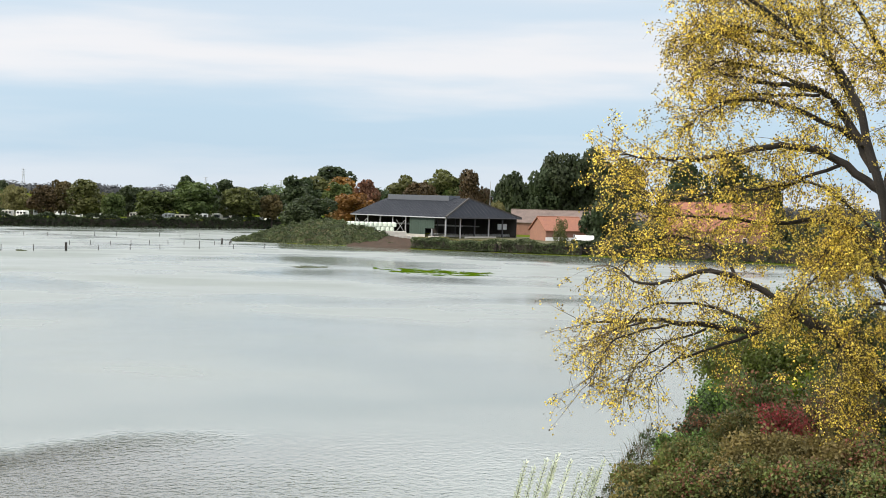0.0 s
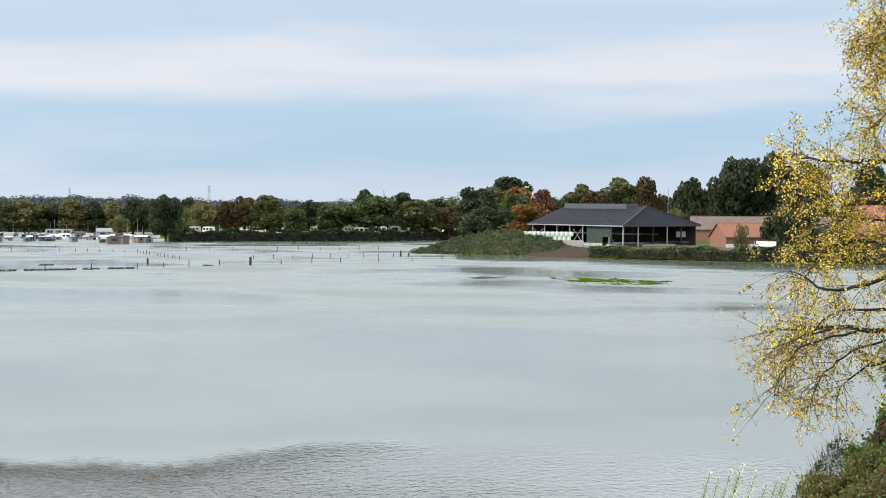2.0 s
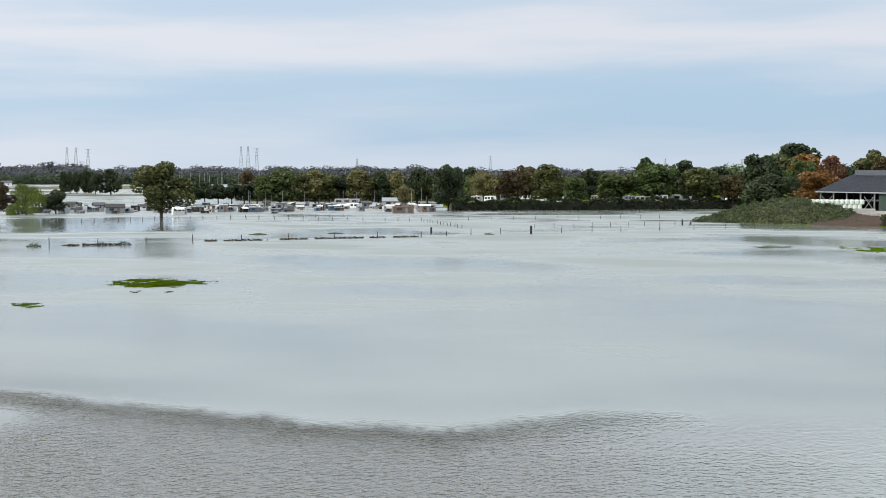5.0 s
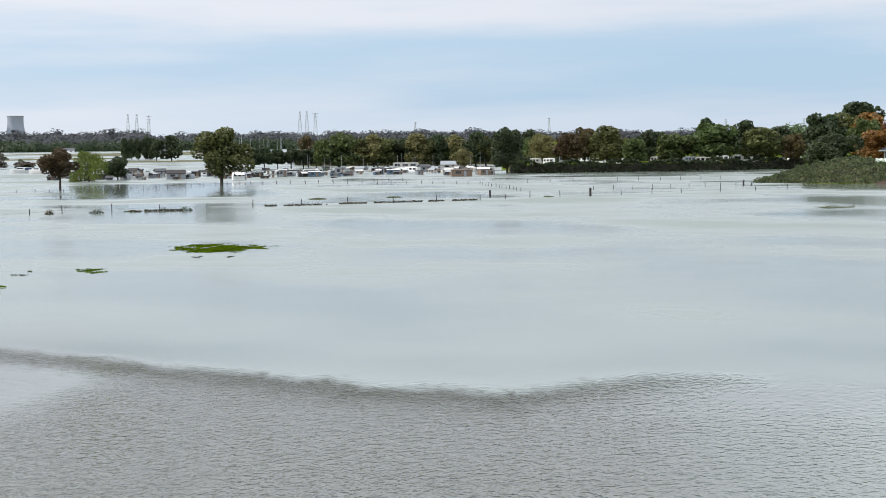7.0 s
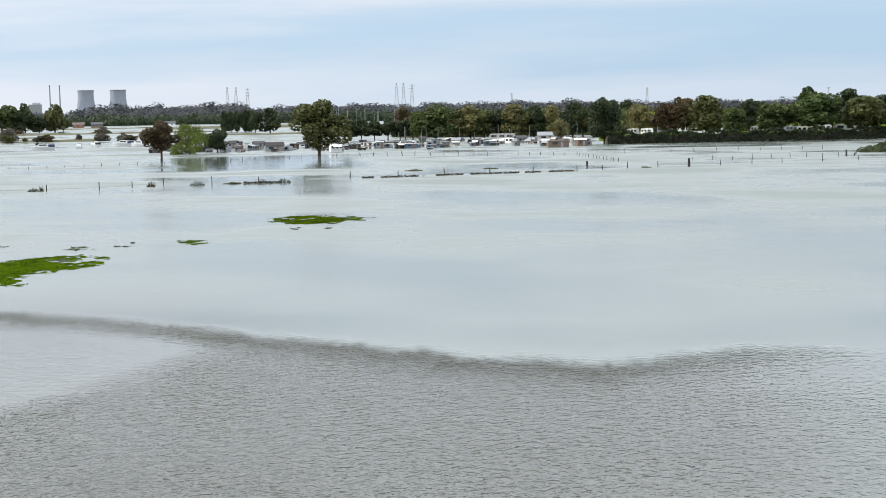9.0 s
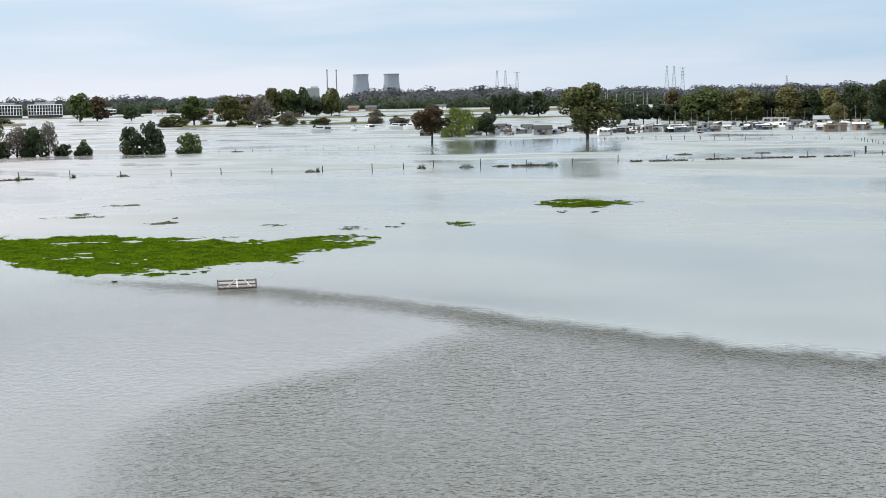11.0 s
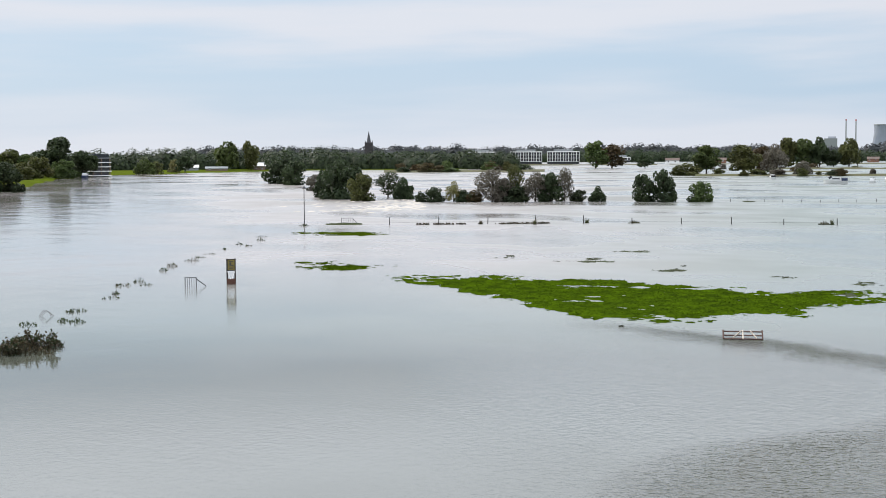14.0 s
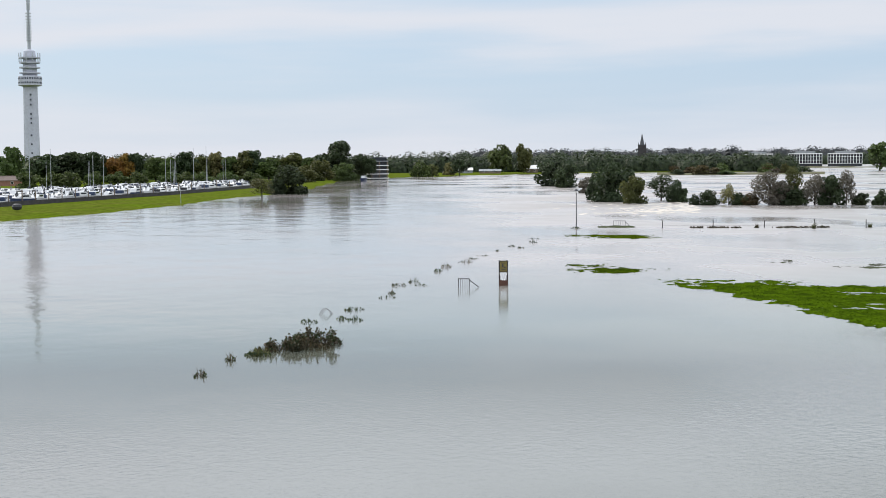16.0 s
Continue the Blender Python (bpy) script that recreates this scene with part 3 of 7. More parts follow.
def barn():
    """Open cattle barn seen across its corner: slate roof, gable at one end and hip at the other, ridge vent, posts, boards."""
    ob = thing("barn", spot(-0.08, 406, 2.4, -45), "open cattle barn with a dark slate hipped roof", "barn")
    ln, w, ze, zr, run, o = 39.0, 30.0, 5.9, 11.4, 5.5, 1.2
    ym, xr = w / 2, -run
    bm = bmesh.new()
    roof_plane(bm, [(-ln - o, -o, ze), (o, -o, ze), (xr, ym, zr), (-ln - o, ym, zr)])
    front = part("roof_front", bm, ROOF, ob)
    bm = bmesh.new()
    roof_plane(bm, [(o, w + o, ze), (-ln - o, w + o, ze), (-ln - o, ym, zr), (xr, ym, zr)])
    part("roof_back", bm, ROOF, ob)
    bm = bmesh.new()
    roof_plane(bm, [(o, -o, ze), (o, w + o, ze), (xr, ym, zr)])
    hip = part("roof_hip", bm, ROOF, ob)
    for k in range(1, 30):  # standing seams
        x = -ln - o + k * (ln + 2 * o) / 30
        t = 1.0 if x < xr else (o - x) / (o - xr)
        bm = bmesh.new()
        beam(bm, (x, -o, ze + 0.27), (x, -o + (ym + o) * t, ze + (zr - ze) * t + 0.27), 0.07, 0.06)
        part("roof_seam", bm, DARK_STEEL, front)
    for k in range(1, 20):
        y = -o + k * (w + 2 * o) / 20
        t = 1 - abs(y - ym) / (ym + o)
        bm = bmesh.new()
        beam(bm, (o, y, ze + 0.27), (o - (o - xr) * t, y, ze + (zr - ze) * t + 0.27), 0.07, 0.06)
        part("roof_seam", bm, DARK_STEEL, hip)
    bm = bmesh.new()
    box(bm, -ln + 0.5, xr - 6.0, ym - 2.4, ym + 2.4, zr - 0.9, zr + 0.95, 0.06)
    part("ridge_vent", bm, mat("vent_sheet", (0.075, 0.085, 0.098), rough=0.7, var=0.1, scale=0.6), ob, "raised grey ridge vent")
    for y in (-o, w + o):
        bm = bmesh.new()
        beam(bm, (xr, ym, zr + 0.3), (o, y, ze + 0.3), 0.45)
        part("hip_cap", bm, DARK_IN, ob)
    bm = bmesh.new()
    box(bm, -ln - o, o, -o - 0.14, -o, ze - 0.1, ze + 0.2, 0.03)
    part("gutter", bm, GALV, ob)
    bm = bmesh.new()
    box(bm, o, o + 0.14, -o, w + o, ze - 0.1, ze + 0.2, 0.03)
    part("gutter", bm, DARK_STEEL, ob)
    for k in range(8):
        x = -ln + k * ln / 7
        for y in (0.0, w):
            bm = bmesh.new()
            beam(bm, (x, y, -0.5), (x, y, ze + 0.1), 0.34)
            part("post", bm, GALV if y == 0.0 else DARK_STEEL, ob)
    for k in range(1, 6):
        bm = bmesh.new()
        beam(bm, (0, k * w / 5, -0.5), (0, k * w / 5, ze + 0.1), 0.34)
        part("post", bm, GALV if k in (1, 3) else DARK_STEEL, ob)
    # back and gable walls carry the inner shade in their colour
    bm = bmesh.new()
    box(bm, -ln, 0, w - 0.2, w, -0.5, ze, 0)
    part("back_wall", bm, DARK_IN, ob)
    bm = bmesh.new()
    box(bm, -ln, -ln + 0.2, 0.2, w - 0.2, -0.5, ze, 0)
    part("gable_wall", bm, DARK_IN, ob)
    # dark earth slab: the roof's shade is put into its colour
    bm = bmesh.new()
    box(bm, -ln + 0.3, -0.1, 0.2, w - 0.3, -0.6, 0.1)
    part("slab", bm, EARTH, ob)
    for k in range(11):  # boarded bay
        bm = bmesh.new()
        x = -14.8 + k * 0.95
        box(bm, x, x + 0.92, -0.25, -0.17, 0.9 if k < 7 else 2.7, ze - 0.15, 0.02)
        part("board", bm, GREEN_BOARD, ob)
    for xa, xb, h in ((-16.5, -8.0, 0.9), (-6.6, -2.0, 0.55), (-38.0, -32.0, 0.7)):
        bm = bmesh.new()
        box(bm, xa, xb, -0.5, -0.3, -0.5, h, 0.03)
        part("low_wall", bm, CONCRETE, ob, "pale concrete kerb wall")
    bm = bmesh.new()
    box(bm, 0.3, 0.5, 7.5, 21.0, -0.5, 0.6, 0.03)
    part("low_wall", bm, CONCRETE, ob, "pale concrete kerb wall")
    for z in (0.55, 0.9, 1.25):
        for xa, xb in ((-33.0, -17.0), (-7.0, -0.4)):
            bm = bmesh.new()
            rod(bm, (xa, 0.5, z), (xb, 0.5, z), 0.05, n=6)
            part("feed_rail", bm, GALV, ob)
        bm = bmesh.new()
        rod(bm, (-0.6, 1.0, z), (-0.6, w - 2, z), 0.05, n=6)
        part("feed_rail", bm, GALV, ob)
    for y in (9.0, 16.0):  # loft rail and lit purlins inside
        bm = bmesh.new()
        box(bm, -ln + 2, -2.0, y, y + 0.14, 3.3, 3.6, 0.02)
        part("purlin", bm, GALV, ob)
    for xa, xb in ((-20.8, -17.2), (-38.6, -34.0)):
        bm = bmesh.new()
        beam(bm, (xa, 0, 1.2), (xb, 0, 4.8), 0.14)
        beam(bm, (xa, 0, 4.8), (xb, 0, 1.2), 0.14)
        part("wind_brace", bm, GALV, ob)
    for k in range(5):
        bm = bmesh.new()
        rod(bm, (-4 - k * 7.5, 8, 0), (-4 - k * 7.5, 8, ze + 2), 0.14, n=8)
        part("inner_post", bm, DARK_STEEL, ob)
    bm = bmesh.new()
    box(bm, -1.2, -0.9, 23.0, 27.0, 2.6, 4.3, 0.05)
    part("hung_panel", bm, GREYW_, ob)
    return ob


barn()


def gable_house(name, m, w, dpt, he, hr, wall, roof, label, category, windows=(), base=None):
    """Ridge along x; walls, two roof slopes, windows as (x, z, w, h) on the front."""
    ob = thing(name, m, label, category)
    bm = bmesh.new()
    box(bm, -w / 2, w / 2, 0, 0.3, -0.6, he)
    part("front_wall", bm, wall, ob)
    bm = bmesh.new()
    box(bm, -w / 2, w / 2, dpt - 0.3, dpt, -0.6, he)
    part("back_wall", bm, wall, ob)
    for sx in (-1, 1):
        bm = bmesh.new()
        xa = sx * w / 2
        prof = [(0.3, -0.6), (dpt - 0.3, -0.6), (dpt - 0.3, he), (dpt / 2, hr - 0.05), (0.3, he)]
        a = [bm.verts.new((xa, y, z)) for y, z in prof]
        b = [bm.verts.new((xa - sx * 0.3, y, z)) for y, z in prof]
        bm.faces.new(a)
        bm.faces.new(b[::-1])
        for i in range(5):
            j = (i + 1) % 5
            bm.faces.new((a[i], b[i], b[j], a[j]))
        bmesh.ops.recalc_face_normals(bm, faces=bm.faces)
        part("gable_wall", bm, wall, ob)
    o = 0.45
    k = (hr - he) / (dpt / 2)
    for f in (0, 1):
        bm = bmesh.new()
        ya = -o if f == 0 else dpt + o
        pts = [(-w / 2 - o, ya, he - k * o), (w / 2 + o, ya, he - k * o), (w / 2 + o, dpt / 2, hr), (-w / 2 - o, dpt / 2, hr)]
        roof_plane(bm, pts if f == 0 else pts[::-1], 0.22)
        part("roof", bm, roof, ob)
    bm = bmesh.new()
    rod(bm, (-w / 2 - o, dpt / 2, hr + 0.2), (w / 2 + o, dpt / 2, hr + 0.2), 0.16, n=6)
    part("ridge_cap", bm, roof, ob)
    for x, z, ww, wh in windows:
        bm = bmesh.new()
        box(bm, x - ww / 2, x + ww / 2, -0.06, 0.02, z, z + wh, 0.02)
        wd = part("window", bm, WHITE, ob)
        bm = bmesh.new()
        box(bm, x - ww / 2 + 0.1, x + ww / 2 - 0.1, -0.09, -0.05, z + 0.1, z + wh - 0.1)
        part("pane", bm, GLASS_DARK, wd)
    if base:
        bm = bmesh.new()
        box(bm, -w / 2 - 0.06, w / 2 + 0.06, -0.06, -0.003, -0.6, base, 0.02)
        part("plinth", bm, WHITE, ob, "white-painted plinth")
    return ob


gable_house("long_shed", spot(-5.6, 470, 2.5, 4), 46, 16, 4.2, 8.2, BRICK, TILE_BROWN, "long low shed with a brown corrugated roof", "shed")
gable_house("brick_stable", spot(-4.95, 410, 2.3, 32), 13.5, 9, 3.4, 7.0, BRICK, TILE, "red brick stable with an orange tile roof", "stable",
            ((-3.2, 2.0, 1.0, 1.0), (3.0, 1.2, 1.0, 1.0)), base=1.3)
gable_house("farmhouse", spot(-10.9, 395, 2.3, -8), 27, 12, 5.0, 12.2, BRICK, TILE, "large brick farmhouse with a red tile roof", "house",
            ((-10, 1.2, 1.2, 1.8), (-6, 1.2, 1.2, 1.8), (-2, 1.2, 1.2, 1.8), (3, 1.2, 1.2, 1.8), (8, 1.2, 1.2, 1.8)))

# ---- trees ----
tree("tree", 29.8, 440, 19, 16.2, "olive", "solitary broad tree with thinning olive leaves standing in the flood", "round", 0.1)
tree("tree", 36.06, 413, 11, 11.2, "brown", "small round tree with browning leaves standing in the flood", "round", 0.26)
tree("willow", 34.95, 486, 13.5, 10.5, "willow", "bright green weeping willow standing in the flood", "willow", 0.03, category="willow")
tree("tree", 18.3, 531, 13, 17.5, "dark", "dark round tree at the end of the hedge", "round", 0.06)
tree("tree", 16.75, 590, 10.2, 13.3, "yellow", "round tree with yellow-green leaves behind the dark hedge", "round", 0.2, 0.6, category="tree")
tree("tree", 15.89, 560, 10.8, 13.8, "brown", "round tree with browning leaves behind the dark hedge", "round", 0.2, 0.6, category="tree")
tree("tree", 15.19, 570, 11.0, 16.5, "brown", "round tree with browning leaves behind the dark hedge", "round", 0.2, 0.6, category="tree")
tree("tree", 14.18, 555, 16.0, 15.9, "olive", "round tree with olive-green autumn leaves behind the dark hedge", "round", 0.2, 0.6, category="tree")
tree("tree", 13.18, 545, 9.5, 12.1, "green", "round tree with mid-green leaves behind the dark hedge", "round", 0.2, 0.6, category="tree")
tree("tree", 12.60, 590, 13.7, 15.9, "dark", "round tree with dark green leaves behind the dark hedge", "round", 0.2, 0.6, category="tree")
tree("tree", 11.61, 555, 16.0, 14.2, "green", "round tree with mid-green leaves behind the dark hedge", "round", 0.2, 0.6, category="tree")
tree("tree", 10.09, 560, 19.4, 17.5, "green", "round tree with mid-green leaves behind the dark hedge", "round", 0.2, 0.6, category="tree")
tree("tree", 10.47, 600, 11.5, 18.8, "dark", "round tree with dark green leaves behind the dark hedge", "round", 0.2, 0.6, category="tree")
tree("tree", 8.23, 560, 16.2, 15.7, "olive", "round tree with olive-green autumn leaves behind the dark hedge", "round", 0.2, 0.6, category="tree")
tree("tree", 8.73, 620, 14.4, 18.0, "dark", "round tree with dark green leaves behind the dark hedge", "round", 0.2, 0.6, category="tree")
tree("tree", 6.94, 560, 9.7, 13.2, "brown", "round tree with browning leaves behind the dark hedge", "round", 0.2, 0.6, category="tree")
tree("tree", 7.45, 640, 14.8, 15.9, "dark", "round tree with dark green leaves behind the dark hedge", "round", 0.2, 0.6, category="tree")
tree("tree", 6.10, 650, 17.5, 20.5, "dark", "round tree with dark green leaves behind the dark hedge", "round", 0.2, 0.6, category="tree")
tree("tree", 5.45, 440, 16.8, 12.4, "dark", "round tree with dark green leaves beside the farm mound", "round", 0.05, 2, category="tree")
tree("tree", 5.20, 690, 27.8, 22.1, "olive", "round tree with olive-green autumn leaves beside the farm", "round", 0.1, 2, category="tree")
tree("tree", 4.52, 700, 28.2, 24.7, "dark", "round tree with dark green leaves beside the farm", "round", 0.1, 2, category="tree")
tree("tree", 5.64, 680, 18.3, 18.5, "dark", "round tree with dark green leaves beside the farm", "round", 0.1, 2, category="tree")
tree("tree", 4.01, 620, 19.4, 18.9, "orange", "round tree with orange autumn leaves beside the farm", "round", 0.1, 2, category="tree")
tree("tree", 4.28, 590, 13.2, 17.6, "green", "round tree with mid-green leaves beside the farm", "round", 0.1, 2, category="tree")
tree("tree", 3.70, 540, 16.9, 13.2, "orange", "round tree with orange autumn leaves beside the farm", "round", 0.1, 2, category="tree")
tree("tree", 3.19, 600, 12.1, 18.0, "rust", "round tree with rusty red leaves beside the farm", "round", 0.1, 2, category="tree")
tree("tree", 2.79, 680, 15.2, 16.8, "dark", "round tree with dark green leaves beside the farm", "round", 0.1, 2, category="tree")
tree("tree", 2.00, 700, 15.7, 18.3, "olive", "round tree with olive-green autumn leaves beside the farm", "round", 0.1, 2, category="tree")
tree("tree", 1.59, 690, 18.5, 21.1, "olive", "round tree with olive-green autumn leaves beside the farm", "round", 0.1, 2, category="tree")
tree("tree", 0.92, 650, 16.0, 19.5, "brown", "round tree with browning leaves beside the farm", "round", 0.1, 2, category="tree")
tree("tree", 0.11, 690, 23.2, 24.1, "olive", "round tree with olive-green autumn leaves beside the farm", "round", 0.1, 2, category="tree")
tree("tree", -0.51, 690, 18.5, 22.9, "green", "round tree with mid-green leaves beside the farm", "round", 0.1, 2, category="tree")
tree("tree", -1.10, 600, 14.8, 23.1, "brown", "round tree with browning leaves beside the farm", "round", 0.1, 2, category="tree")
tree("tree", -1.62, 640, 11.5, 17.9, "dark", "round tree with dark green leaves beside the farm", "round", 0.1, 2, category="tree")
tree("tree", -2.86, 560, 13.8, 24.8, "dark", "round tree with dark green leaves beside the farm", "round", 0.1, 2, category="tree")
tree("tree", -2.46, 600, 10.8, 20.6, "dark", "round tree with dark green leaves beside the farm", "round", 0.1, 2, category="tree")
tree("tree", -2.19, 500, 5.4, 12.3, "yellow", "round tree with yellow-green leaves beside the farm", "round", 0.1, 2, category="tree")
tree("tree", -4.04, 520, 17.5, 25.7, "dark", "tall tree with dark green leaves beside the farm", "tall", 0.04, 2, category="tree")
tree("tree", -4.81, 520, 21.0, 31.4, "dark", "tall tree with dark green leaves beside the farm", "tall", 0.04, 2, category="tree")
tree("tree", -5.61, 520, 18.6, 30.2, "dark", "tall tree with dark green leaves beside the farm", "tall", 0.04, 2, category="tree")
tree("tree", -6.41, 520, 18.6, 29.1, "dark", "tall tree with dark green leaves beside the farm", "tall", 0.04, 2, category="tree")
tree("tree", -7.32, 500, 17.9, 25.9, "dark", "round tree with dark green leaves behind the farmhouse", "round", 0.05, 2, category="tree")
tree("tree", -9.67, 500, 19.0, 26.9, "dark", "round tree with dark green leaves behind the farmhouse", "round", 0.05, 2, category="tree")
tree("tree", -11.32, 500, 17.9, 27.7, "dark", "round tree with dark green leaves behind the farmhouse", "round", 0.05, 2, category="tree")
tree("tree", -12.43, 500, 17.9, 25.0, "dark", "round tree with dark green leaves behind the farmhouse", "round", 0.05, 2, category="tree")
tree("tree", -4.75, 369, 4.1, 9.7, "olive", "thin open tree with olive-green autumn leaves at the farm shore", "thin", 0.25, 0, category="tree")
tree("tree", -6.24, 400, 11.0, 14.3, "dark", "spreading shrub with dark green leaves at the farm shore", "bush", 0.0, 1, category="tree")
tree("tree", -7.15, 400, 9.2, 13.6, "dark", "spreading shrub with dark green leaves at the farm shore", "bush", 0.0, 1, category="tree")
tree("tree", 24.27, 650, 14.6, 12.1, "olive", "round tree with olive-green autumn leaves behind the flooded campsite", "round", 0.1, 0.3, category="tree")
tree("tree", 23.68, 650, 14.6, 14.0, "yellow", "round tree with yellow-green leaves behind the flooded campsite", "round", 0.1, 0.3, category="tree")
tree("tree", 23.11, 650, 14.6, 13.2, "olive", "round tree with olive-green autumn leaves behind the flooded campsite", "round", 0.1, 0.3, category="tree")
tree("tree", 23.54, 650, 13.1, 9.8, "green", "round tree with mid-green leaves behind the flooded campsite", "round", 0.1, 0.3, category="tree")
tree("tree", 22.50, 650, 13.1, 13.7, "dark", "round tree with dark green leaves behind the flooded campsite", "round", 0.1, 0.3, category="tree")
tree("tree", 21.95, 650, 16.0, 14.7, "yellow", "round tree with yellow-green leaves behind the flooded campsite", "round", 0.1, 0.3, category="tree")
tree("tree", 21.47, 650, 11.6, 12.1, "olive", "round tree with olive-green autumn leaves behind the flooded campsite", "round", 0.1, 0.3, category="tree")
tree("tree", 21.13, 650, 12.2, 14.2, "dark", "round tree with dark green leaves behind the flooded campsite", "round", 0.1, 0.3, category="tree")
tree("tree", 20.44, 650, 13.1, 14.0, "yellow", "round tree with yellow-green leaves behind the flooded campsite", "round", 0.1, 0.3, category="tree")
tree("tree", 19.57, 650, 14.0, 14.7, "dark", "round tree with dark green leaves behind the flooded campsite", "round", 0.1, 0.3, category="tree")
tree("tree", 19.16, 650, 11.6, 13.2, "olive", "round tree with olive-green autumn leaves behind the flooded campsite", "round", 0.1, 0.3, category="tree")
tree("tree", 20.67, 650, 10.5, 9.6, "green", "round tree with mid-green leaves behind the flooded campsite", "round", 0.1, 0.3, category="tree")
tree("tree", 20.05, 585, 7.3, 9.4, "yellow", "round tree with yellow-green leaves behind the flooded campsite", "round", 0.1, 0.2, category="tree")
tree("tree", 16.85, 620, 14.4, 14.2, "yellow", "drooping willow with yellow-green leaves behind the flooded campsite", "willow", 0.04, 0.6, category="tree")
tree("tree", 17.51, 650, 11.6, 15.0, "dark", "round tree with dark green leaves behind the flooded campsite", "round", 0.1, 0.6, category="tree")
tree("tree", 17.35, 640, 10.3, 11.9, "green", "round tree with mid-green leaves behind the flooded campsite", "round", 0.1, 0.6, category="tree")
tree("tree", 25.10, 620, 20.8, 16.9, "green", "round tree with mid-green leaves behind the flooded campsite", "round", 0.06, 0, category="tree")
tree("tree", 26.32, 660, 10.6, 13.6, "brown", "round tree with browning leaves behind the flooded campsite", "round", 0.1, 0.6, category="tree")
tree("tree", 28.58, 640, 9.2, 9.0, "dark", "round tree with dark green leaves behind the flooded campsite", "round", 0.22, 0, category="tree")
tree("tree", 28.09, 640, 9.2, 9.5, "dark", "round tree with dark green leaves behind the flooded campsite", "round", 0.22, 0, category="tree")
tree("tree", 27.56, 640, 9.2, 8.7, "dark", "round tree with dark green leaves behind the flooded campsite", "round", 0.22, 0, category="tree")
tree("tree", 27.02, 640, 9.2, 9.2, "dark", "round tree with dark green leaves behind the flooded campsite", "round", 0.22, 0, category="tree")
tree("tree", 26.53, 640, 9.2, 8.4, "dark", "round tree with dark green leaves behind the flooded campsite", "round", 0.22, 0, category="tree")
tree("tree", 26.01, 640, 9.2, 8.9, "dark", "round tree with dark green leaves behind the flooded campsite", "round", 0.22, 0, category="tree")
tree("tree", 33.85, 505, 9.5, 8.7, "dark", "round tree with dark green leaves standing in the flood", "round", 0.08, 0, category="tree")
tree("tree", 32.34, 900, 8.9, 14.7, "dark", "round tree with dark green leaves beyond the open flood", "round", 0.1, 0, category="tree")
tree("tree", 31.74, 900, 14.5, 15.4, "dark", "round tree with dark green leaves beyond the open flood", "round", 0.1, 0, category="tree")
tree("tree", 33.54, 1000, 7.2, 15.9, "dark", "tall tree with dark green leaves beyond the open flood", "tall", 0.03, 0, category="tree")
tree("tree", 33.29, 1000, 7.2, 15.9, "dark", "tall tree with dark green leaves beyond the open flood", "tall", 0.03, 0, category="tree")
tree("tree", 33.03, 1000, 7.2, 15.9, "dark", "tall tree with dark green leaves beyond the open flood", "tall", 0.03, 0, category="tree")
tree("tree", 32.77, 1000, 7.2, 15.9, "dark", "tall tree with dark green leaves beyond the open flood", "tall", 0.03, 0, category="tree")
tree("tree", 32.56, 1000, 7.2, 15.9, "dark", "tall tree with dark green leaves beyond the open flood", "tall", 0.03, 0, category="tree")
tree("tree", 49.95, 1125, 21.2, 20.0, "green", "round tree with mid-green leaves beyond the open flood", "round", 0.03, 0, category="tree")
tree("tree", 49.30, 1135, 23.4, 20.3, "brown", "round tree with browning leaves beyond the open flood", "round", 0.03, 0, category="tree")
tree("tree", 47.98, 1100, 12.8, 10.3, "dark", "round tree with dark green leaves beyond the open flood", "round", 0.1, 0, category="tree")
tree("tree", 46.33, 790, 16.7, 7.4, "olive", "spreading shrub with olive-green autumn leaves beyond the open flood", "bush", 0, 0, category="tree")
tree("tree", 45.56, 800, 16.8, 16.3, "green", "round tree with mid-green leaves beyond the open flood", "round", 0.16, 0, category="tree")
tree("shrub", 45.10, 790, 7.3, 4.2, "olive", "spreading shrub with olive-green autumn leaves beyond the open flood", "bush", 0, 0, category="shrub")
tree("tree", 44.09, 810, 18.9, 15.9, "olive", "round tree with olive-green autumn leaves beyond the open flood", "round", 0.14, 0, category="tree")
tree("tree", 43.38, 830, 17.1, 14.8, "brown", "round tree with browning leaves beyond the open flood", "round", 0.1, 0, category="tree")
tree("tree", 42.88, 800, 15.5, 18.2, "grey", "thin open tree with sparse grey-green leaves beyond the open flood", "thin", 0.1, 0, category="tree")
tree("shrub", 43.63, 780, 12.2, 3.9, "olive", "spreading shrub with olive-green autumn leaves beyond the open flood", "bush", 0, 0, category="shrub")
tree("tree", 41.82, 820, 9.8, 8.2, "grey", "spreading shrub with sparse grey-green leaves beyond the open flood", "bush", 0, 0, category="tree")
tree("tree", 42.38, 1180, 16.9, 25.0, "olive", "tall tree with olive-green autumn leaves beyond the open flood", "tall", 0.04, 0, category="tree")
tree("tree", 41.75, 1180, 19.0, 23.8, "green", "tall tree with mid-green leaves beyond the open flood", "tall", 0.04, 0, category="tree")
tree("tree", 41.21, 1180, 19.0, 25.0, "dark", "tall tree with dark green leaves beyond the open flood", "tall", 0.04, 0, category="tree")
tree("tree", 40.10, 1180, 18.0, 24.1, "olive", "tall tree with olive-green autumn leaves beyond the open flood", "tall", 0.04, 0, category="tree")
tree("tree", 40.68, 1180, 15.9, 14.1, "dark", "tall tree with dark green leaves beyond the open flood", "tall", 0.04, 0, category="tree")
tree("tree", 42.71, 1180, 21.1, 12.6, "dark", "tall tree with dark green leaves beyond the open flood", "tall", 0.04, 0, category="tree")
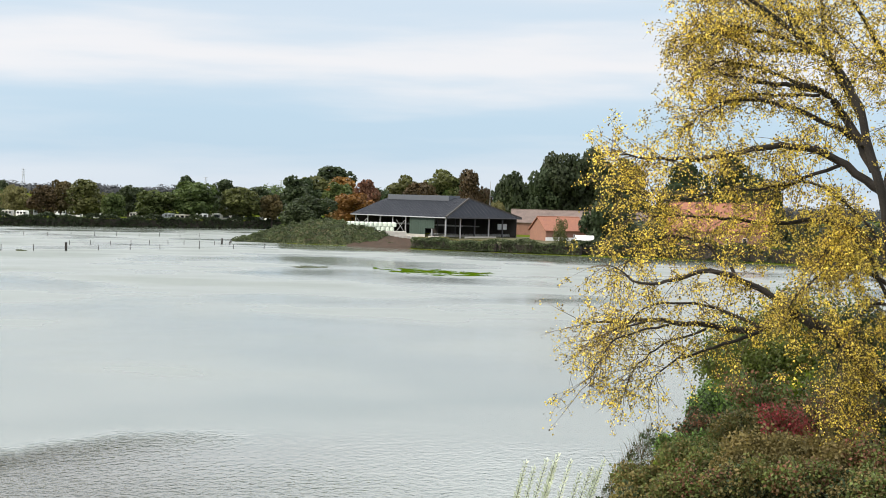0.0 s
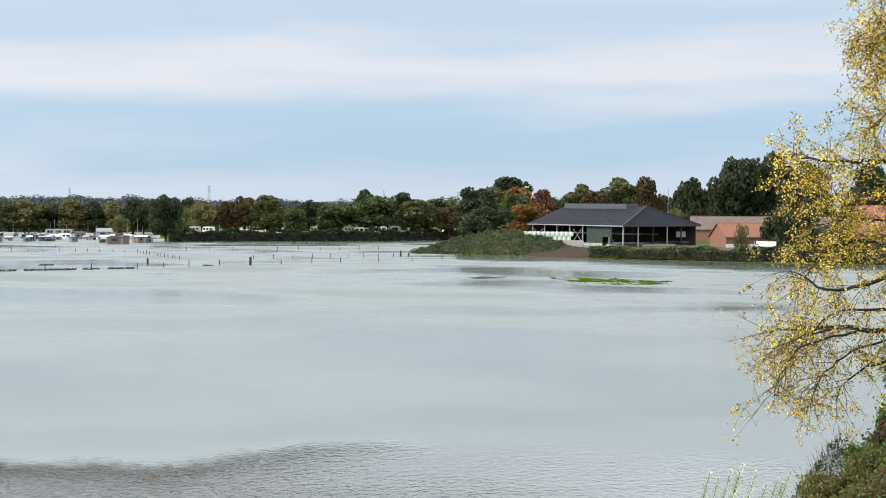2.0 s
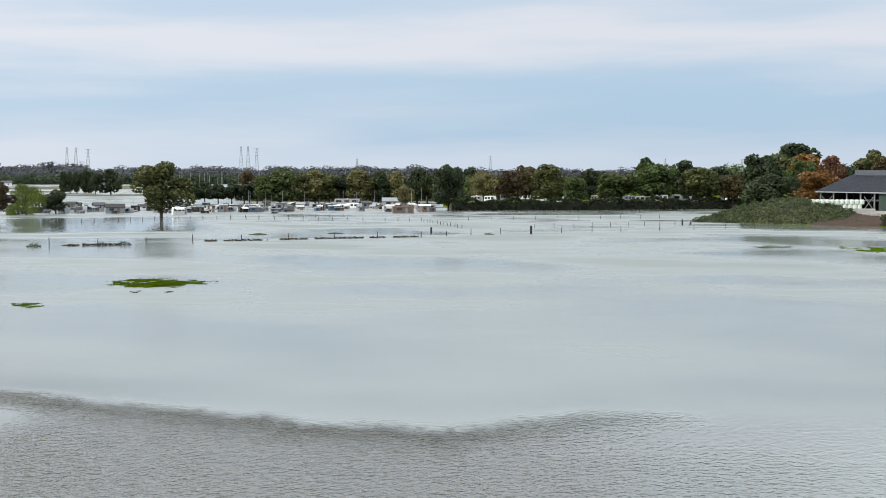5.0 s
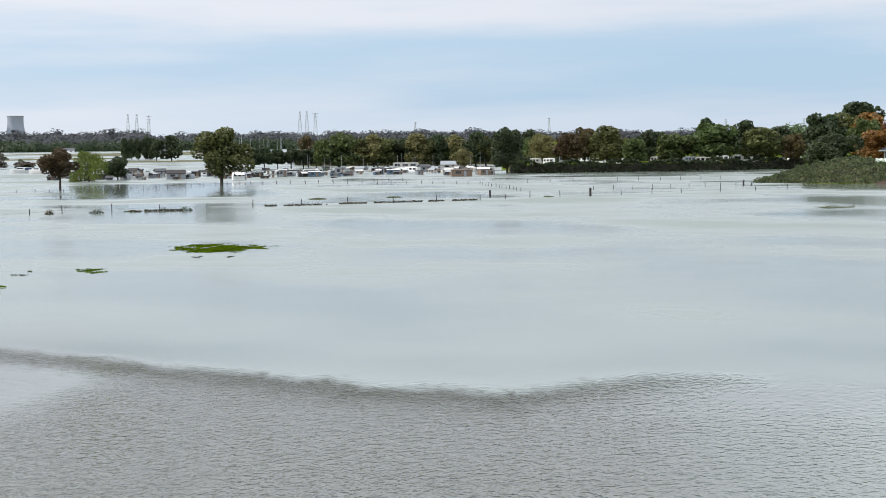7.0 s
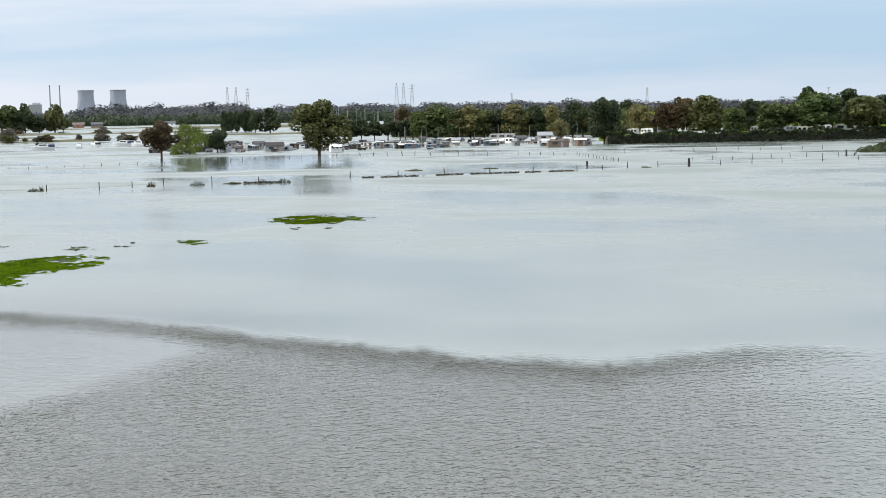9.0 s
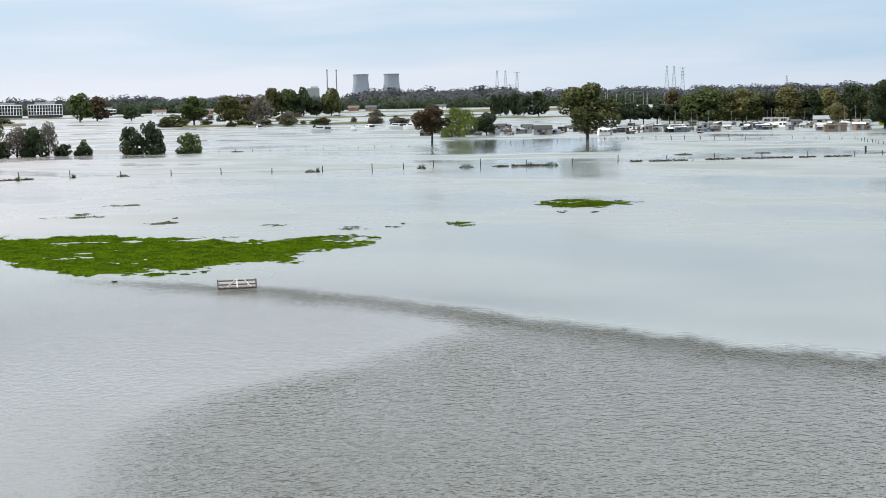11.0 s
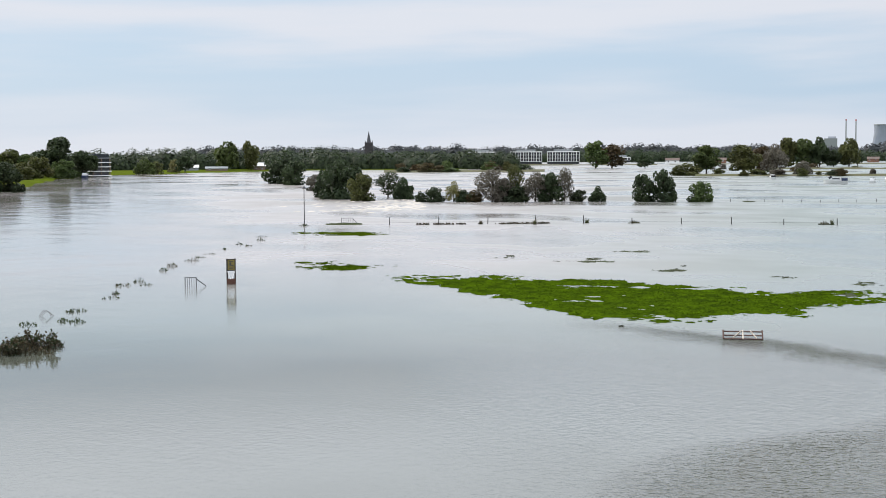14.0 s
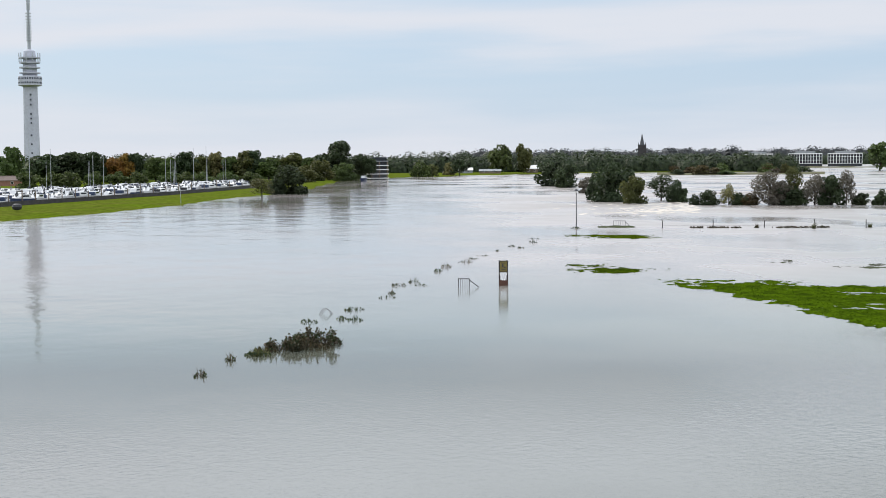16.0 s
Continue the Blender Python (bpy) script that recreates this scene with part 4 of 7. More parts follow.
tree("tree", 39.78, 1250, 12.3, 10.3, "dark", "round tree with dark green leaves beyond the open flood", "round", 0.1, 0, category="tree")
tree("tree", 38.31, 900, 6.6, 8.2, "grey", "spreading shrub with sparse grey-green leaves beyond the open flood", "bush", 0, 0, category="tree")
tree("tree", 54.11, 392, 10.1, 9.4, "grey", "thin open tree with sparse grey-green leaves along the drowned dyke", "thin", 0.02, 0, category="tree")
tree("tree", 53.61, 392, 7.2, 7.0, "grey", "spreading shrub with sparse grey-green leaves along the drowned dyke", "bush", 0.02, 0, category="tree")
tree("tree", 53.16, 392, 5.0, 11.1, "olive", "thin open tree with olive-green autumn leaves along the drowned dyke", "thin", 0.02, 0, category="tree")
tree("shrub", 53.24, 392, 9.4, 6.0, "dark", "spreading shrub with dark green leaves along the drowned dyke", "bush", 0.02, 0, category="shrub")
tree("tree", 52.38, 392, 7.9, 9.0, "grey", "thin open tree with sparse grey-green leaves along the drowned dyke", "thin", 0.02, 0, category="tree")
tree("tree", 51.76, 392, 7.6, 8.5, "dark", "spreading shrub with dark green leaves along the drowned dyke", "bush", 0.02, 0, category="tree")
tree("tree", 51.19, 392, 5.8, 8.8, "grey", "thin open tree with sparse grey-green leaves along the drowned dyke", "thin", 0.02, 0, category="tree")
tree("shrub", 50.63, 392, 5.0, 3.5, "dark", "spreading shrub with dark green leaves along the drowned dyke", "bush", 0.02, 0, category="shrub")
tree("shrub", 56.47, 392, 5.4, 4.5, "dark", "spreading shrub with dark green leaves along the drowned dyke", "bush", 0.02, 0, category="shrub")
tree("tree", 55.68, 392, 4.7, 6.2, "yellow", "thin open tree with yellow-green leaves along the drowned dyke", "thin", 0.02, 0, category="tree")
tree("shrub", 55.28, 392, 5.0, 3.6, "dark", "spreading shrub with dark green leaves along the drowned dyke", "bush", 0.02, 0, category="shrub")
tree("shrub", 57.05, 392, 2.9, 3.3, "dark", "spreading shrub with dark green leaves along the drowned dyke", "bush", 0.02, 0, category="shrub")
tree("shrub", 54.89, 392, 5.0, 3.5, "brown", "spreading shrub with browning leaves along the drowned dyke", "bush", 0.02, 0, category="shrub")
tree("tree", 48.0, 388, 6.4, 8.0, "dark", "spreading shrub with dark green leaves along the drowned dyke", "bush", 0, 0, category="tree")
tree("tree", 47.25, 388, 6.8, 9.6, "dark", "spreading shrub with dark green leaves along the drowned dyke", "bush", 0, 0, category="tree")
tree("tree", 45.79, 388, 6.4, 6.0, "green", "spreading shrub with mid-green leaves along the drowned dyke", "bush", 0, 0, category="tree")
tree("shrub", 49.85, 392, 4.7, 4.6, "dark", "spreading shrub with dark green leaves along the drowned dyke", "bush", 0, 0, category="shrub")
# olive shrub coloured dark, so the colour stands for its backlit side
tree("tree", 60.25, 425, 13.2, 12.6, "dark", "spreading shrub with dark green leaves along the drowned dyke", "bush", 0.03, 0, category="tree")
tree("tree", 60.72, 440, 8.6, 10.8, "dark", "spreading shrub with dark green leaves along the drowned dyke", "bush", 0.02, 0, category="tree")
tree("tree", 59.46, 405, 7.4, 8.6, "olive", "spreading shrub with olive-green autumn leaves along the drowned dyke", "bush", 0, 0, category="tree")
tree("tree", 57.70, 420, 5.8, 6.9, "dark", "spreading shrub with dark green leaves along the drowned dyke", "bush", 0, 0, category="tree")
tree("tree", 58.34, 435, 9.6, 7.4, "dark", "thin open tree with dark green leaves along the drowned dyke", "thin", 0.05, 0, category="tree")
tree("tree", 62.81, 640, 13.5, 11.9, "dark", "spreading shrub with dark green leaves at the river mouth", "bush", 0, 0, category="tree")
tree("tree", 62.11, 610, 11.8, 11.2, "dark", "spreading shrub with dark green leaves at the river mouth", "bush", 0, 0, category="tree")
tree("tree", 61.3, 520, 7.0, 6.2, "grey", "spreading shrub with browning leaves at the river mouth", "bush", 0, 0, category="tree")
tree("tree", 71.45, 840, 24.8, 21.5, "dark", "round tree with dark green leaves on the far river bank", "round", 0.03, 0.6, category="tree")
tree("tree", 70.39, 860, 17.3, 16.1, "dark", "round tree with dark green leaves on the far river bank", "round", 0.1, 0.6, category="tree")
tree("tree", 71.15, 820, 13.6, 10.7, "green", "spreading shrub with mid-green leaves on the far river bank", "bush", 0, 0.6, category="tree")
tree("tree", 72.21, 800, 18.4, 12.7, "olive", "spreading shrub with olive-green autumn leaves on the far river bank", "bush", 0, 0.6, category="tree")
tree("tree", 72.78, 760, 14.0, 9.2, "olive", "spreading shrub with olive-green autumn leaves on the far river bank", "bush", 0, 0.6, category="tree")
tree("tree", 66.44, 990, 12.4, 10.8, "dark", "round tree with dark green leaves on the far river bank", "round", 0.1, 0.6, category="tree")
tree("tree", 66.81, 1010, 9.3, 9.8, "yellow", "spreading shrub with yellow-green leaves on the far river bank", "bush", 0, 0.6, category="tree")
tree("tree", 64.81, 1080, 20.3, 23.1, "green", "tall tree with mid-green leaves on the far river bank", "tall", 0.03, 0.6, category="tree")
tree("tree", 63.83, 1080, 15.5, 21.2, "olive", "tall tree with olive-green autumn leaves on the far river bank", "tall", 0.03, 0.6, category="tree")
tree("tree", 68.00, 960, 13.2, 11.6, "green", "spreading shrub with mid-green leaves on the far river bank", "bush", 0, 0.6, category="tree")
tree("tree", 67.54, 965, 9.8, 8.4, "olive", "spreading shrub with olive-green autumn leaves on the far river bank", "bush", 0, 0.6, category="tree")
tree("tree", 74.42, 490, 9.5, 7.3, "olive", "thin open tree with olive-green autumn leaves by the marina", "thin", 0.22, 0, category="tree")
tree("tree", 73.35, 548, 14.6, 11.6, "dark", "spreading shrub with dark green leaves by the marina", "bush", 0, 0.2, category="tree")
tree("tree", 73.81, 545, 7.5, 8.0, "dark", "spreading shrub with dark green leaves by the marina", "bush", 0, 0.2, category="tree")
tree("tree", 84.05, 840, 15.1, 20.3, "green", "round tree with mid-green leaves behind the marina", "round", 0.1, 0.6, category="tree")
tree("tree", 82.69, 840, 22.6, 17.6, "dark", "round tree with dark green leaves behind the marina", "round", 0.1, 0.6, category="tree")
tree("tree", 81.73, 840, 20.7, 18.1, "dark", "round tree with dark green leaves behind the marina", "round", 0.1, 0.6, category="tree")
tree("tree", 81.08, 840, 18.8, 16.7, "dark", "round tree with dark green leaves behind the marina", "round", 0.1, 0.6, category="tree")
tree("tree", 80.22, 840, 15.1, 15.3, "orange", "round tree with orange autumn leaves behind the marina", "round", 0.1, 0.6, category="tree")
tree("tree", 79.74, 840, 11.3, 15.6, "orange", "round tree with orange autumn leaves behind the marina", "round", 0.1, 0.6, category="tree")
tree("tree", 79.35, 840, 11.3, 17.2, "dark", "round tree with dark green leaves behind the marina", "round", 0.1, 0.6, category="tree")
tree("tree", 78.59, 840, 15.1, 13.8, "green", "round tree with mid-green leaves behind the marina", "round", 0.1, 0.6, category="tree")
tree("tree", 78.03, 840, 16.9, 15.0, "green", "round tree with mid-green leaves behind the marina", "round", 0.1, 0.6, category="tree")
tree("tree", 77.37, 840, 15.1, 16.9, "dark", "round tree with dark green leaves behind the marina", "round", 0.1, 0.6, category="tree")
tree("tree", 76.71, 840, 15.1, 14.9, "olive", "round tree with olive-green autumn leaves behind the marina", "round", 0.1, 0.6, category="tree")
tree("tree", 76.21, 840, 10.5, 17.4, "yellow", "round tree with yellow-green leaves behind the marina", "round", 0.1, 0.6, category="tree")
tree("tree", 75.70, 840, 15.1, 14.7, "green", "round tree with mid-green leaves behind the marina", "round", 0.1, 0.6, category="tree")
tree("tree", 75.14, 840, 16.9, 16.7, "olive", "round tree with olive-green autumn leaves behind the marina", "round", 0.1, 0.6, category="tree")
tree("tree", 74.69, 840, 13.5, 17.3, "dark", "round tree with dark green leaves behind the marina", "round", 0.1, 0.6, category="tree")
tree("tree", 74.13, 840, 17.3, 14.5, "green", "round tree with mid-green leaves behind the marina", "round", 0.1, 0.6, category="tree")
tree("tree", 73.12, 840, 18.8, 15.1, "olive", "round tree with olive-green autumn leaves behind the marina", "round", 0.1, 0.6, category="tree")
tree("tree", 72.55, 840, 15.1, 13.0, "green", "round tree with mid-green leaves behind the marina", "round", 0.1, 0.6, category="tree")
tree("tree", 83.45, 700, 11.6, 8.5, "green", "spreading shrub with mid-green leaves behind the marina", "bush", 0, 0.6, category="tree")
tree("tree", 82.60, 700, 11.6, 8.4, "green", "spreading shrub with mid-green leaves behind the marina", "bush", 0, 0.6, category="tree")
tree("tree", 81.96, 700, 11.6, 8.3, "green", "spreading shrub with mid-green leaves behind the marina", "bush", 0, 0.6, category="tree")
tree("tree", 80.89, 700, 11.6, 8.1, "green", "spreading shrub with mid-green leaves behind the marina", "bush", 0, 0.6, category="tree")
tree("tree", 80.02, 700, 11.6, 8.0, "green", "spreading shrub with mid-green leaves behind the marina", "bush", 0, 0.6, category="tree")
tree("tree", 79.37, 700, 11.6, 7.9, "green", "spreading shrub with mid-green leaves behind the marina", "bush", 0, 0.6, category="tree")
tree("tree", 78.05, 700, 11.6, 7.6, "green", "spreading shrub with mid-green leaves behind the marina", "bush", 0, 0.6, category="tree")
tree("tree", 77.39, 700, 11.6, 7.5, "green", "spreading shrub with mid-green leaves behind the marina", "bush", 0, 0.6, category="tree")
tree("tree", 76.72, 700, 11.6, 7.4, "green", "spreading shrub with mid-green leaves behind the marina", "bush", 0, 0.6, category="tree")
tree("tree", 75.83, 700, 11.6, 7.3, "green", "spreading shrub with mid-green leaves behind the marina", "bush", 0, 0.6, category="tree")
tree("tree", 74.93, 700, 11.6, 7.2, "green", "spreading shrub with mid-green leaves behind the marina", "bush", 0, 0.6, category="tree")

# ---- farm yard ----
def leaf_mass(name, pts, size, colour, seed, flat=0.0):
    """Loose leaf clumps at the given n x 3 places."""
    g = np.random.default_rng(seed)
    c = np.asarray(pts, float)
    n = len(c)
    d1 = g.normal(size=(n, 3))
    d1[:, 2] *= 1 - flat
    d1 /= np.linalg.norm(d1, axis=1)[:, None]
    d2 = np.cross(d1, g.normal(size=(n, 3)))
    d2 /= np.linalg.norm(d2, axis=1)[:, None]
    s = size * g.uniform(0.5, 1.3, n)[:, None]
    up = np.array([0, 0, 0.25]) * s
    return quads(name, np.stack([c - d1 * s, c - d2 * s * 0.7 + up, c + d1 * s, c + d2 * s * 0.7 + up], 1), LEAF[colour])


def hedge_row(az0, d0, az1, d1, h, w, colour, label, z=0.0, size=0.4, per=26, seed=1, name="hedge"):
    g = np.random.default_rng(seed)
    a, b = np.array(at(az0, d0, z)), np.array(at(az1, d1, z))
    ln = np.linalg.norm(b - a)
    side = np.cross((b - a) / ln, (0, 0, 1))
    ob = thing(name, Matrix.Translation(Vector(a)), label, name)
    n = int(ln * per)
    t, ang = g.uniform(0, 1, n), g.uniform(-0.15, math.pi + 0.15, n)
    hh = h * (0.92 + 0.13 * np.sin(t * ln / 3.1) + 0.10 * np.sin(t * ln / 1.3 + 2))
    k = g.uniform(0.8, 1.03, n)
    p = (b - a) * t[:, None] + side * (np.clip(np.cos(ang) * 1.35, -1, 1) * w / 2 * k)[:, None]
    p[:, 2] += np.clip(np.clip(np.sin(ang) * 1.45, 0.02, 1) * hh * k, 0, None)
    data_part("foliage", leaf_mass("foliage", p, size, colour, seed), ob)
    bm = bmesh.new()
    q = Vector(b - a)
    beam(bm, Vector((0, 0, h * 0.3)), q + Vector((0, 0, h * 0.3)), w * 0.55, h * 0.75)
    part("inner_growth", bm, BARK_DARK, ob)
    return ob


hedge_row(18.2, 523, 6.3, 566, 4.2, 3.2, "dark", "long clipped dark green hedge at the water's edge", size=0.5, per=75)
hedge_row(17.6, 615, 6.9, 640, 2.6, 3.0, "dark", "second dark hedge behind the parked caravans", 1.9, 0.5, 30, 14)
hedge_row(1.2, 384.5, -2.2, 374.5, 2.6, 3.4, "ivy", "overgrown green bramble hedge along the farm shore", 0.4, 0.34, 120, 2)
hedge_row(-2.3, 374.5, -5.6, 368, 3.0, 3.6, "ivy", "dense green hedge along the farm shore", 0.4, 0.34, 120, 3)
hedge_row(-5.2, 371, -9.5, 366, 3.4, 3.6, "dark", "dark hedge along the farm shore", 0.4, 0.36, 120, 4)
hedge_row(-9.4, 366, -20, 352, 5.0, 4.5, "dark", "tall dark hedge along the farm shore", 0.2, 0.4, 60, 6)
hedge_row(1.0, 392, -1.9, 387, 2.0, 2.4, "yellow", "straggling yellow-green weeds before the barn", 1.0, 0.3, 40, 5, "weeds")


def ivy_mound():
    """Earth heap overgrown with ivy."""
    azs, us = np.linspace(8.5, 2.0, 130), np.linspace(0, 1, 24)
    prof = np.interp(azs, [2.0, 2.35, 3.2, 4.6, 5.6, 6.8, 7.7, 8.5], [0.6, 3.2, 5.4, 6.7, 6.0, 3.7, 1.5, -0.5])
    V, g = [], np.random.default_rng(8)
    for a, h in zip(azs, prof):
        base = np.interp(a, [2, 5, 8.5], [390.5, 396.5, 407])
        for u in us:
            z = h * math.sin(min(1, u * 1.15) * math.pi / 2) if u < 0.87 else h * (1 - (u - 0.87) * 3)
            V.append(at(a, base + u * 22, z - 0.2 + noise.noise(Vector((a * 3, u * 5, 0))) * 0.5 + noise.noise(Vector((a * 9, u * 12, 4))) * 0.45))
    m = len(us)
    F = [(i * m + j, (i + 1) * m + j, (i + 1) * m + j + 1, i * m + j + 1) for i in range(len(azs) - 1) for j in range(m - 1)]
    ob = thing("earth_mound", Matrix.Identity(4), "long earth mound overgrown with green ivy", "mound")
    data_part("earth", pydata("earth", V, F, EARTH, True), ob)
    P = np.array([tuple(v) for v in V]).reshape(len(azs), m, 3)
    n = 22000
    i, j = g.uniform(0, len(azs) - 1.001, n), g.uniform(0, m - 1.001, n)
    i0, j0 = i.astype(int), j.astype(int)
    fi, fj = (i - i0)[:, None], (j - j0)[:, None]
    p = (P[i0, j0] * (1 - fi) + P[i0 + 1, j0] * fi) * (1 - fj) + (P[i0, j0 + 1] * (1 - fi) + P[i0 + 1, j0 + 1] * fi) * fj
    lump = np.array([noise.noise(Vector((q[0] * 0.55, q[1] * 0.55, 1.0))) for q in p])
    p[:, 2] += g.uniform(0, 0.35, n) + np.clip(lump, -0.1, 1) * 1.3
    data_part("ivy", leaf_mass("ivy", p, 0.26, "ivy", 9), ob, "dense trailing ivy")


ivy_mound()


def bale(first=None, m=None):
    if first is not None:
        return copy_thing(first, m)
    ob = thing("silage_bale", m, "round silage bale in pale green plastic wrap, stacked by the barn", "bale", "stacked silage bales")
    bm = bmesh.new()
    lathe(bm, [(0.45, 0), (0.62, 0.05), (0.68, 0.18), (0.68, 1.05), (0.62, 1.2), (0.45, 1.25)], 14)
    part("wrap", bm, BALE, ob, smooth=False)
    bm = bmesh.new()
    box(bm, -0.30, 0.30, -0.30, 0.30, 1.24, 1.27, 0.01)
    part("wrap_end", bm, WHITE, ob)
    return ob


b0 = None
for layer in range(2):
    for k in range(11):
        for row in range(2):
            az = 3.95 - k * 0.185 - layer * 0.09
            b0_ = bale(b0, spot(az, 409 + row * 1.4 + k * 0.15, 4.0 + layer * 1.25))
            b0 = b0 or b0_
bm = bmesh.new()
box(bm, -10, 10, -3, 3, -2.2, 0, 0.05)
pad = new("pavement", mesh_of(bm, "pavement", CONCRETE))
pad.matrix_world = spot(2.9, 411, 3.98)
tagged(pad, "concrete silage pad beside the barn", "pavement", kind="structure")


def pole(az, d, z, h, r, label, name="pole", lamp=False):
    ob = thing(name, spot(az, d, z), label, name.replace("_", " "))
    bm = bmesh.new()
    rod(bm, (0, 0, -1.5), (0, 0, h), r, r * 0.6, 8)
    part("shaft", bm, DARK_STEEL if lamp else GALV, ob)
    if lamp:
        bm = bmesh.new()
        lathe(bm, [(0.10, h - 0.1), (0.42, h), (0.40, h + 0.12), (0.12, h + 0.42)], 10)
        part("lamp_head", bm, DARK_STEEL, ob)
        bm = bmesh.new()
        lathe(bm, [(0.1, h - 0.32), (0.3, h - 0.1), (0.3, h)], 10)
        part("lens", bm, WHITE, ob)
    return ob


pole(-1.85, 560, 2, 19, 0.16, "tall grey steel pole behind the barn")
tank = thing("milk_tank", spot(-5.7, 385, 2.6), "white cylindrical tank lying beside the stable", "tank")
bm = bmesh.new()
rod(bm, (-2.6, 0, 1.2), (2.6, 0, 1.2), 1.15, n=16)
part("vessel", bm, WHITE, tank)
for sx in (-1.6, 1.6):
    bm = bmesh.new()
    box(bm, sx - 0.15, sx + 0.15, -0.8, 0.8, -0.5, 0.5, 0.03)
    part("saddle", bm, CONCRETE, tank)
for k in range(5):
    wall_ = thing("concrete_block", spot(1.9 - k * 0.16, 402 - k * 0.5, 2.5, 10), "pale concrete block beside the farm track", "block", "blocks at the farm track")
    bm = bmesh.new()
    box(bm, -0.5, 0.5, -0.4, 0.4, -0.4, 0.5 + 0.2 * (k % 2), 0.06)
    part("block", bm, CONCRETE, wall_)

yard_az, yard_d = np.linspace(3.0, -7.5, 40), np.linspace(378, 440, 14)
YA, YD = np.meshgrid(yard_az, yard_d)
yard_z = ground_height(YA, YD) + 0.04
V = [at(a, d, z) for a, d, z in zip(YA.ravel(), YD.ravel(), yard_z.ravel())]
F = [(i * 40 + j, (i + 1) * 40 + j, (i + 1) * 40 + j + 1, i * 40 + j + 1) for i in range(13) for j in range(39)]
yard = new("pavement", pydata("pavement", V, F, EARTH, True))
tagged(yard, "trodden earth farm yard round the barn", "yard", kind="structure")

RAMP = mat("wet_soil", (0.062, 0.041, 0.030), rough=0.95, var=0.3, scale=0.5, bump=0.12, second=(0.038, 0.030, 0.022), spec=0.05)
ramp_az, ramp_d = np.linspace(3.9, 0.7, 44), np.linspace(379, 404, 18)
V = []
for d in ramp_d:
    for a in ramp_az:
        edge = 382.5 + 4.5 * max(0.0, a - 2.2) ** 1.2
        V.append(at(a, d, min(2.75, max(-0.35, (d - edge) * 0.135)) + 0.25 * noise.noise(Vector((a * 4, d * 0.3, 3)))))
F = [(i * 44 + j, i * 44 + j + 1, (i + 1) * 44 + j + 1, (i + 1) * 44 + j) for i in range(17) for j in range(43)]
soil = new("ground_ramp", pydata("ground_ramp", V, F, RAMP, True))
tagged(soil, "bare brown soil ramp between the mound and the yard", "ground", kind="structure")

# ---- islets, drift and reeds ----
def islet(name, azs, near, far, lift, label, step=0.3, seed=1, tufts=3000, rough=0.16, deep=0.05, channel=None, turf=None):
    turf = turf or GRASS
    """Grass just clear of the water between a near and a far edge, given at bearings."""
    lo, hi = min(azs), max(azs)
    dm = (min(near) + max(far)) / 2
    A = np.arange(lo, hi, math.degrees(step / dm))
    D = np.arange(min(near) - 2, max(far) + 2, step * 1.2)
    order = np.argsort(azs)
    na, fa = np.interp(A, np.array(azs)[order], np.array(near)[order]), np.interp(A, np.array(azs)[order], np.array(far)[order])
    Z = np.zeros((len(D), len(A)))
    slope = max(0.035, 2.4 * lift / float(np.max(fa - na)))
    for i, d in enumerate(D):
        for j, a in enumerate(A):
            q = at(a, d)
            e = min(d - na[j], fa[j] - d, (a - lo) * dm / 57.3 * 0.5, (hi - a) * dm / 57.3 * 0.5)
            nz = noise.noise(Vector((q.x * 0.16, q.y * 0.16, seed))) + 0.8 * noise.noise(Vector((q.x * 0.5, q.y * 0.5, seed))) + 0.8 * noise.noise(Vector((q.x * 1.5, q.y * 1.5, seed)))
            if channel and 43.5 < a < 51.5:
                nz -= 1.6 * math.exp(-((d - 144.5 - (a - 47) * 0.55) / 1.1) ** 2) * (0.5 + noise.noise(Vector((a * 0.9, 7, 0))))
            Z[i, j] = min(e * slope, lift) + nz * rough - deep
    Z = np.clip(Z, -0.25, None)
    r = np.radians(A)[None, :]
    P = np.stack([-np.sin(r) * D[:, None], np.cos(r) * D[:, None], Z], -1)
    idx = np.arange(Z.size).reshape(Z.shape)
    keep = np.maximum.reduce([Z[:-1, :-1], Z[1:, :-1], Z[1:, 1:], Z[:-1, 1:]]) > -0.02
    F = np.stack([idx[:-1, :-1], idx[:-1, 1:], idx[1:, 1:], idx[1:, :-1]], -1)[keep]
    ob = thing(name, Matrix.Identity(4), label, "islet")
    sod = data_part("turf", pydata("turf", P.reshape(-1, 3).tolist(), F.tolist(), turf, True), ob)
    if name == "mud_islet":
        tagged(sod, kind="stuff")
    g = np.random.default_rng(seed)
    ok = np.argwhere(Z > 0.01)
    if not len(ok):
        return ob
    pick = ok[g.integers(0, len(ok), tufts)]
    base = P[pick[:, 0], pick[:, 1]] + g.uniform(-0.2, 0.2, (tufts, 3)) * np.array([1, 1, 0])
    ang = g.uniform(0, 2 * np.pi, tufts)
    s = np.stack([np.cos(ang), np.sin(ang), 0 * ang], 1) * g.uniform(0.02, 0.07, tufts)[:, None]
    up = np.stack([g.normal(0, 0.05, tufts), g.normal(0, 0.05, tufts), g.uniform(0.02, 0.09, tufts)], 1)
    tagged(data_part("grass", quads("grass", np.stack([base - s, base + s, base + s * 0.5 + up, base - s * 0.5 + up], 1), turf), ob), kind="stuff")
    return ob


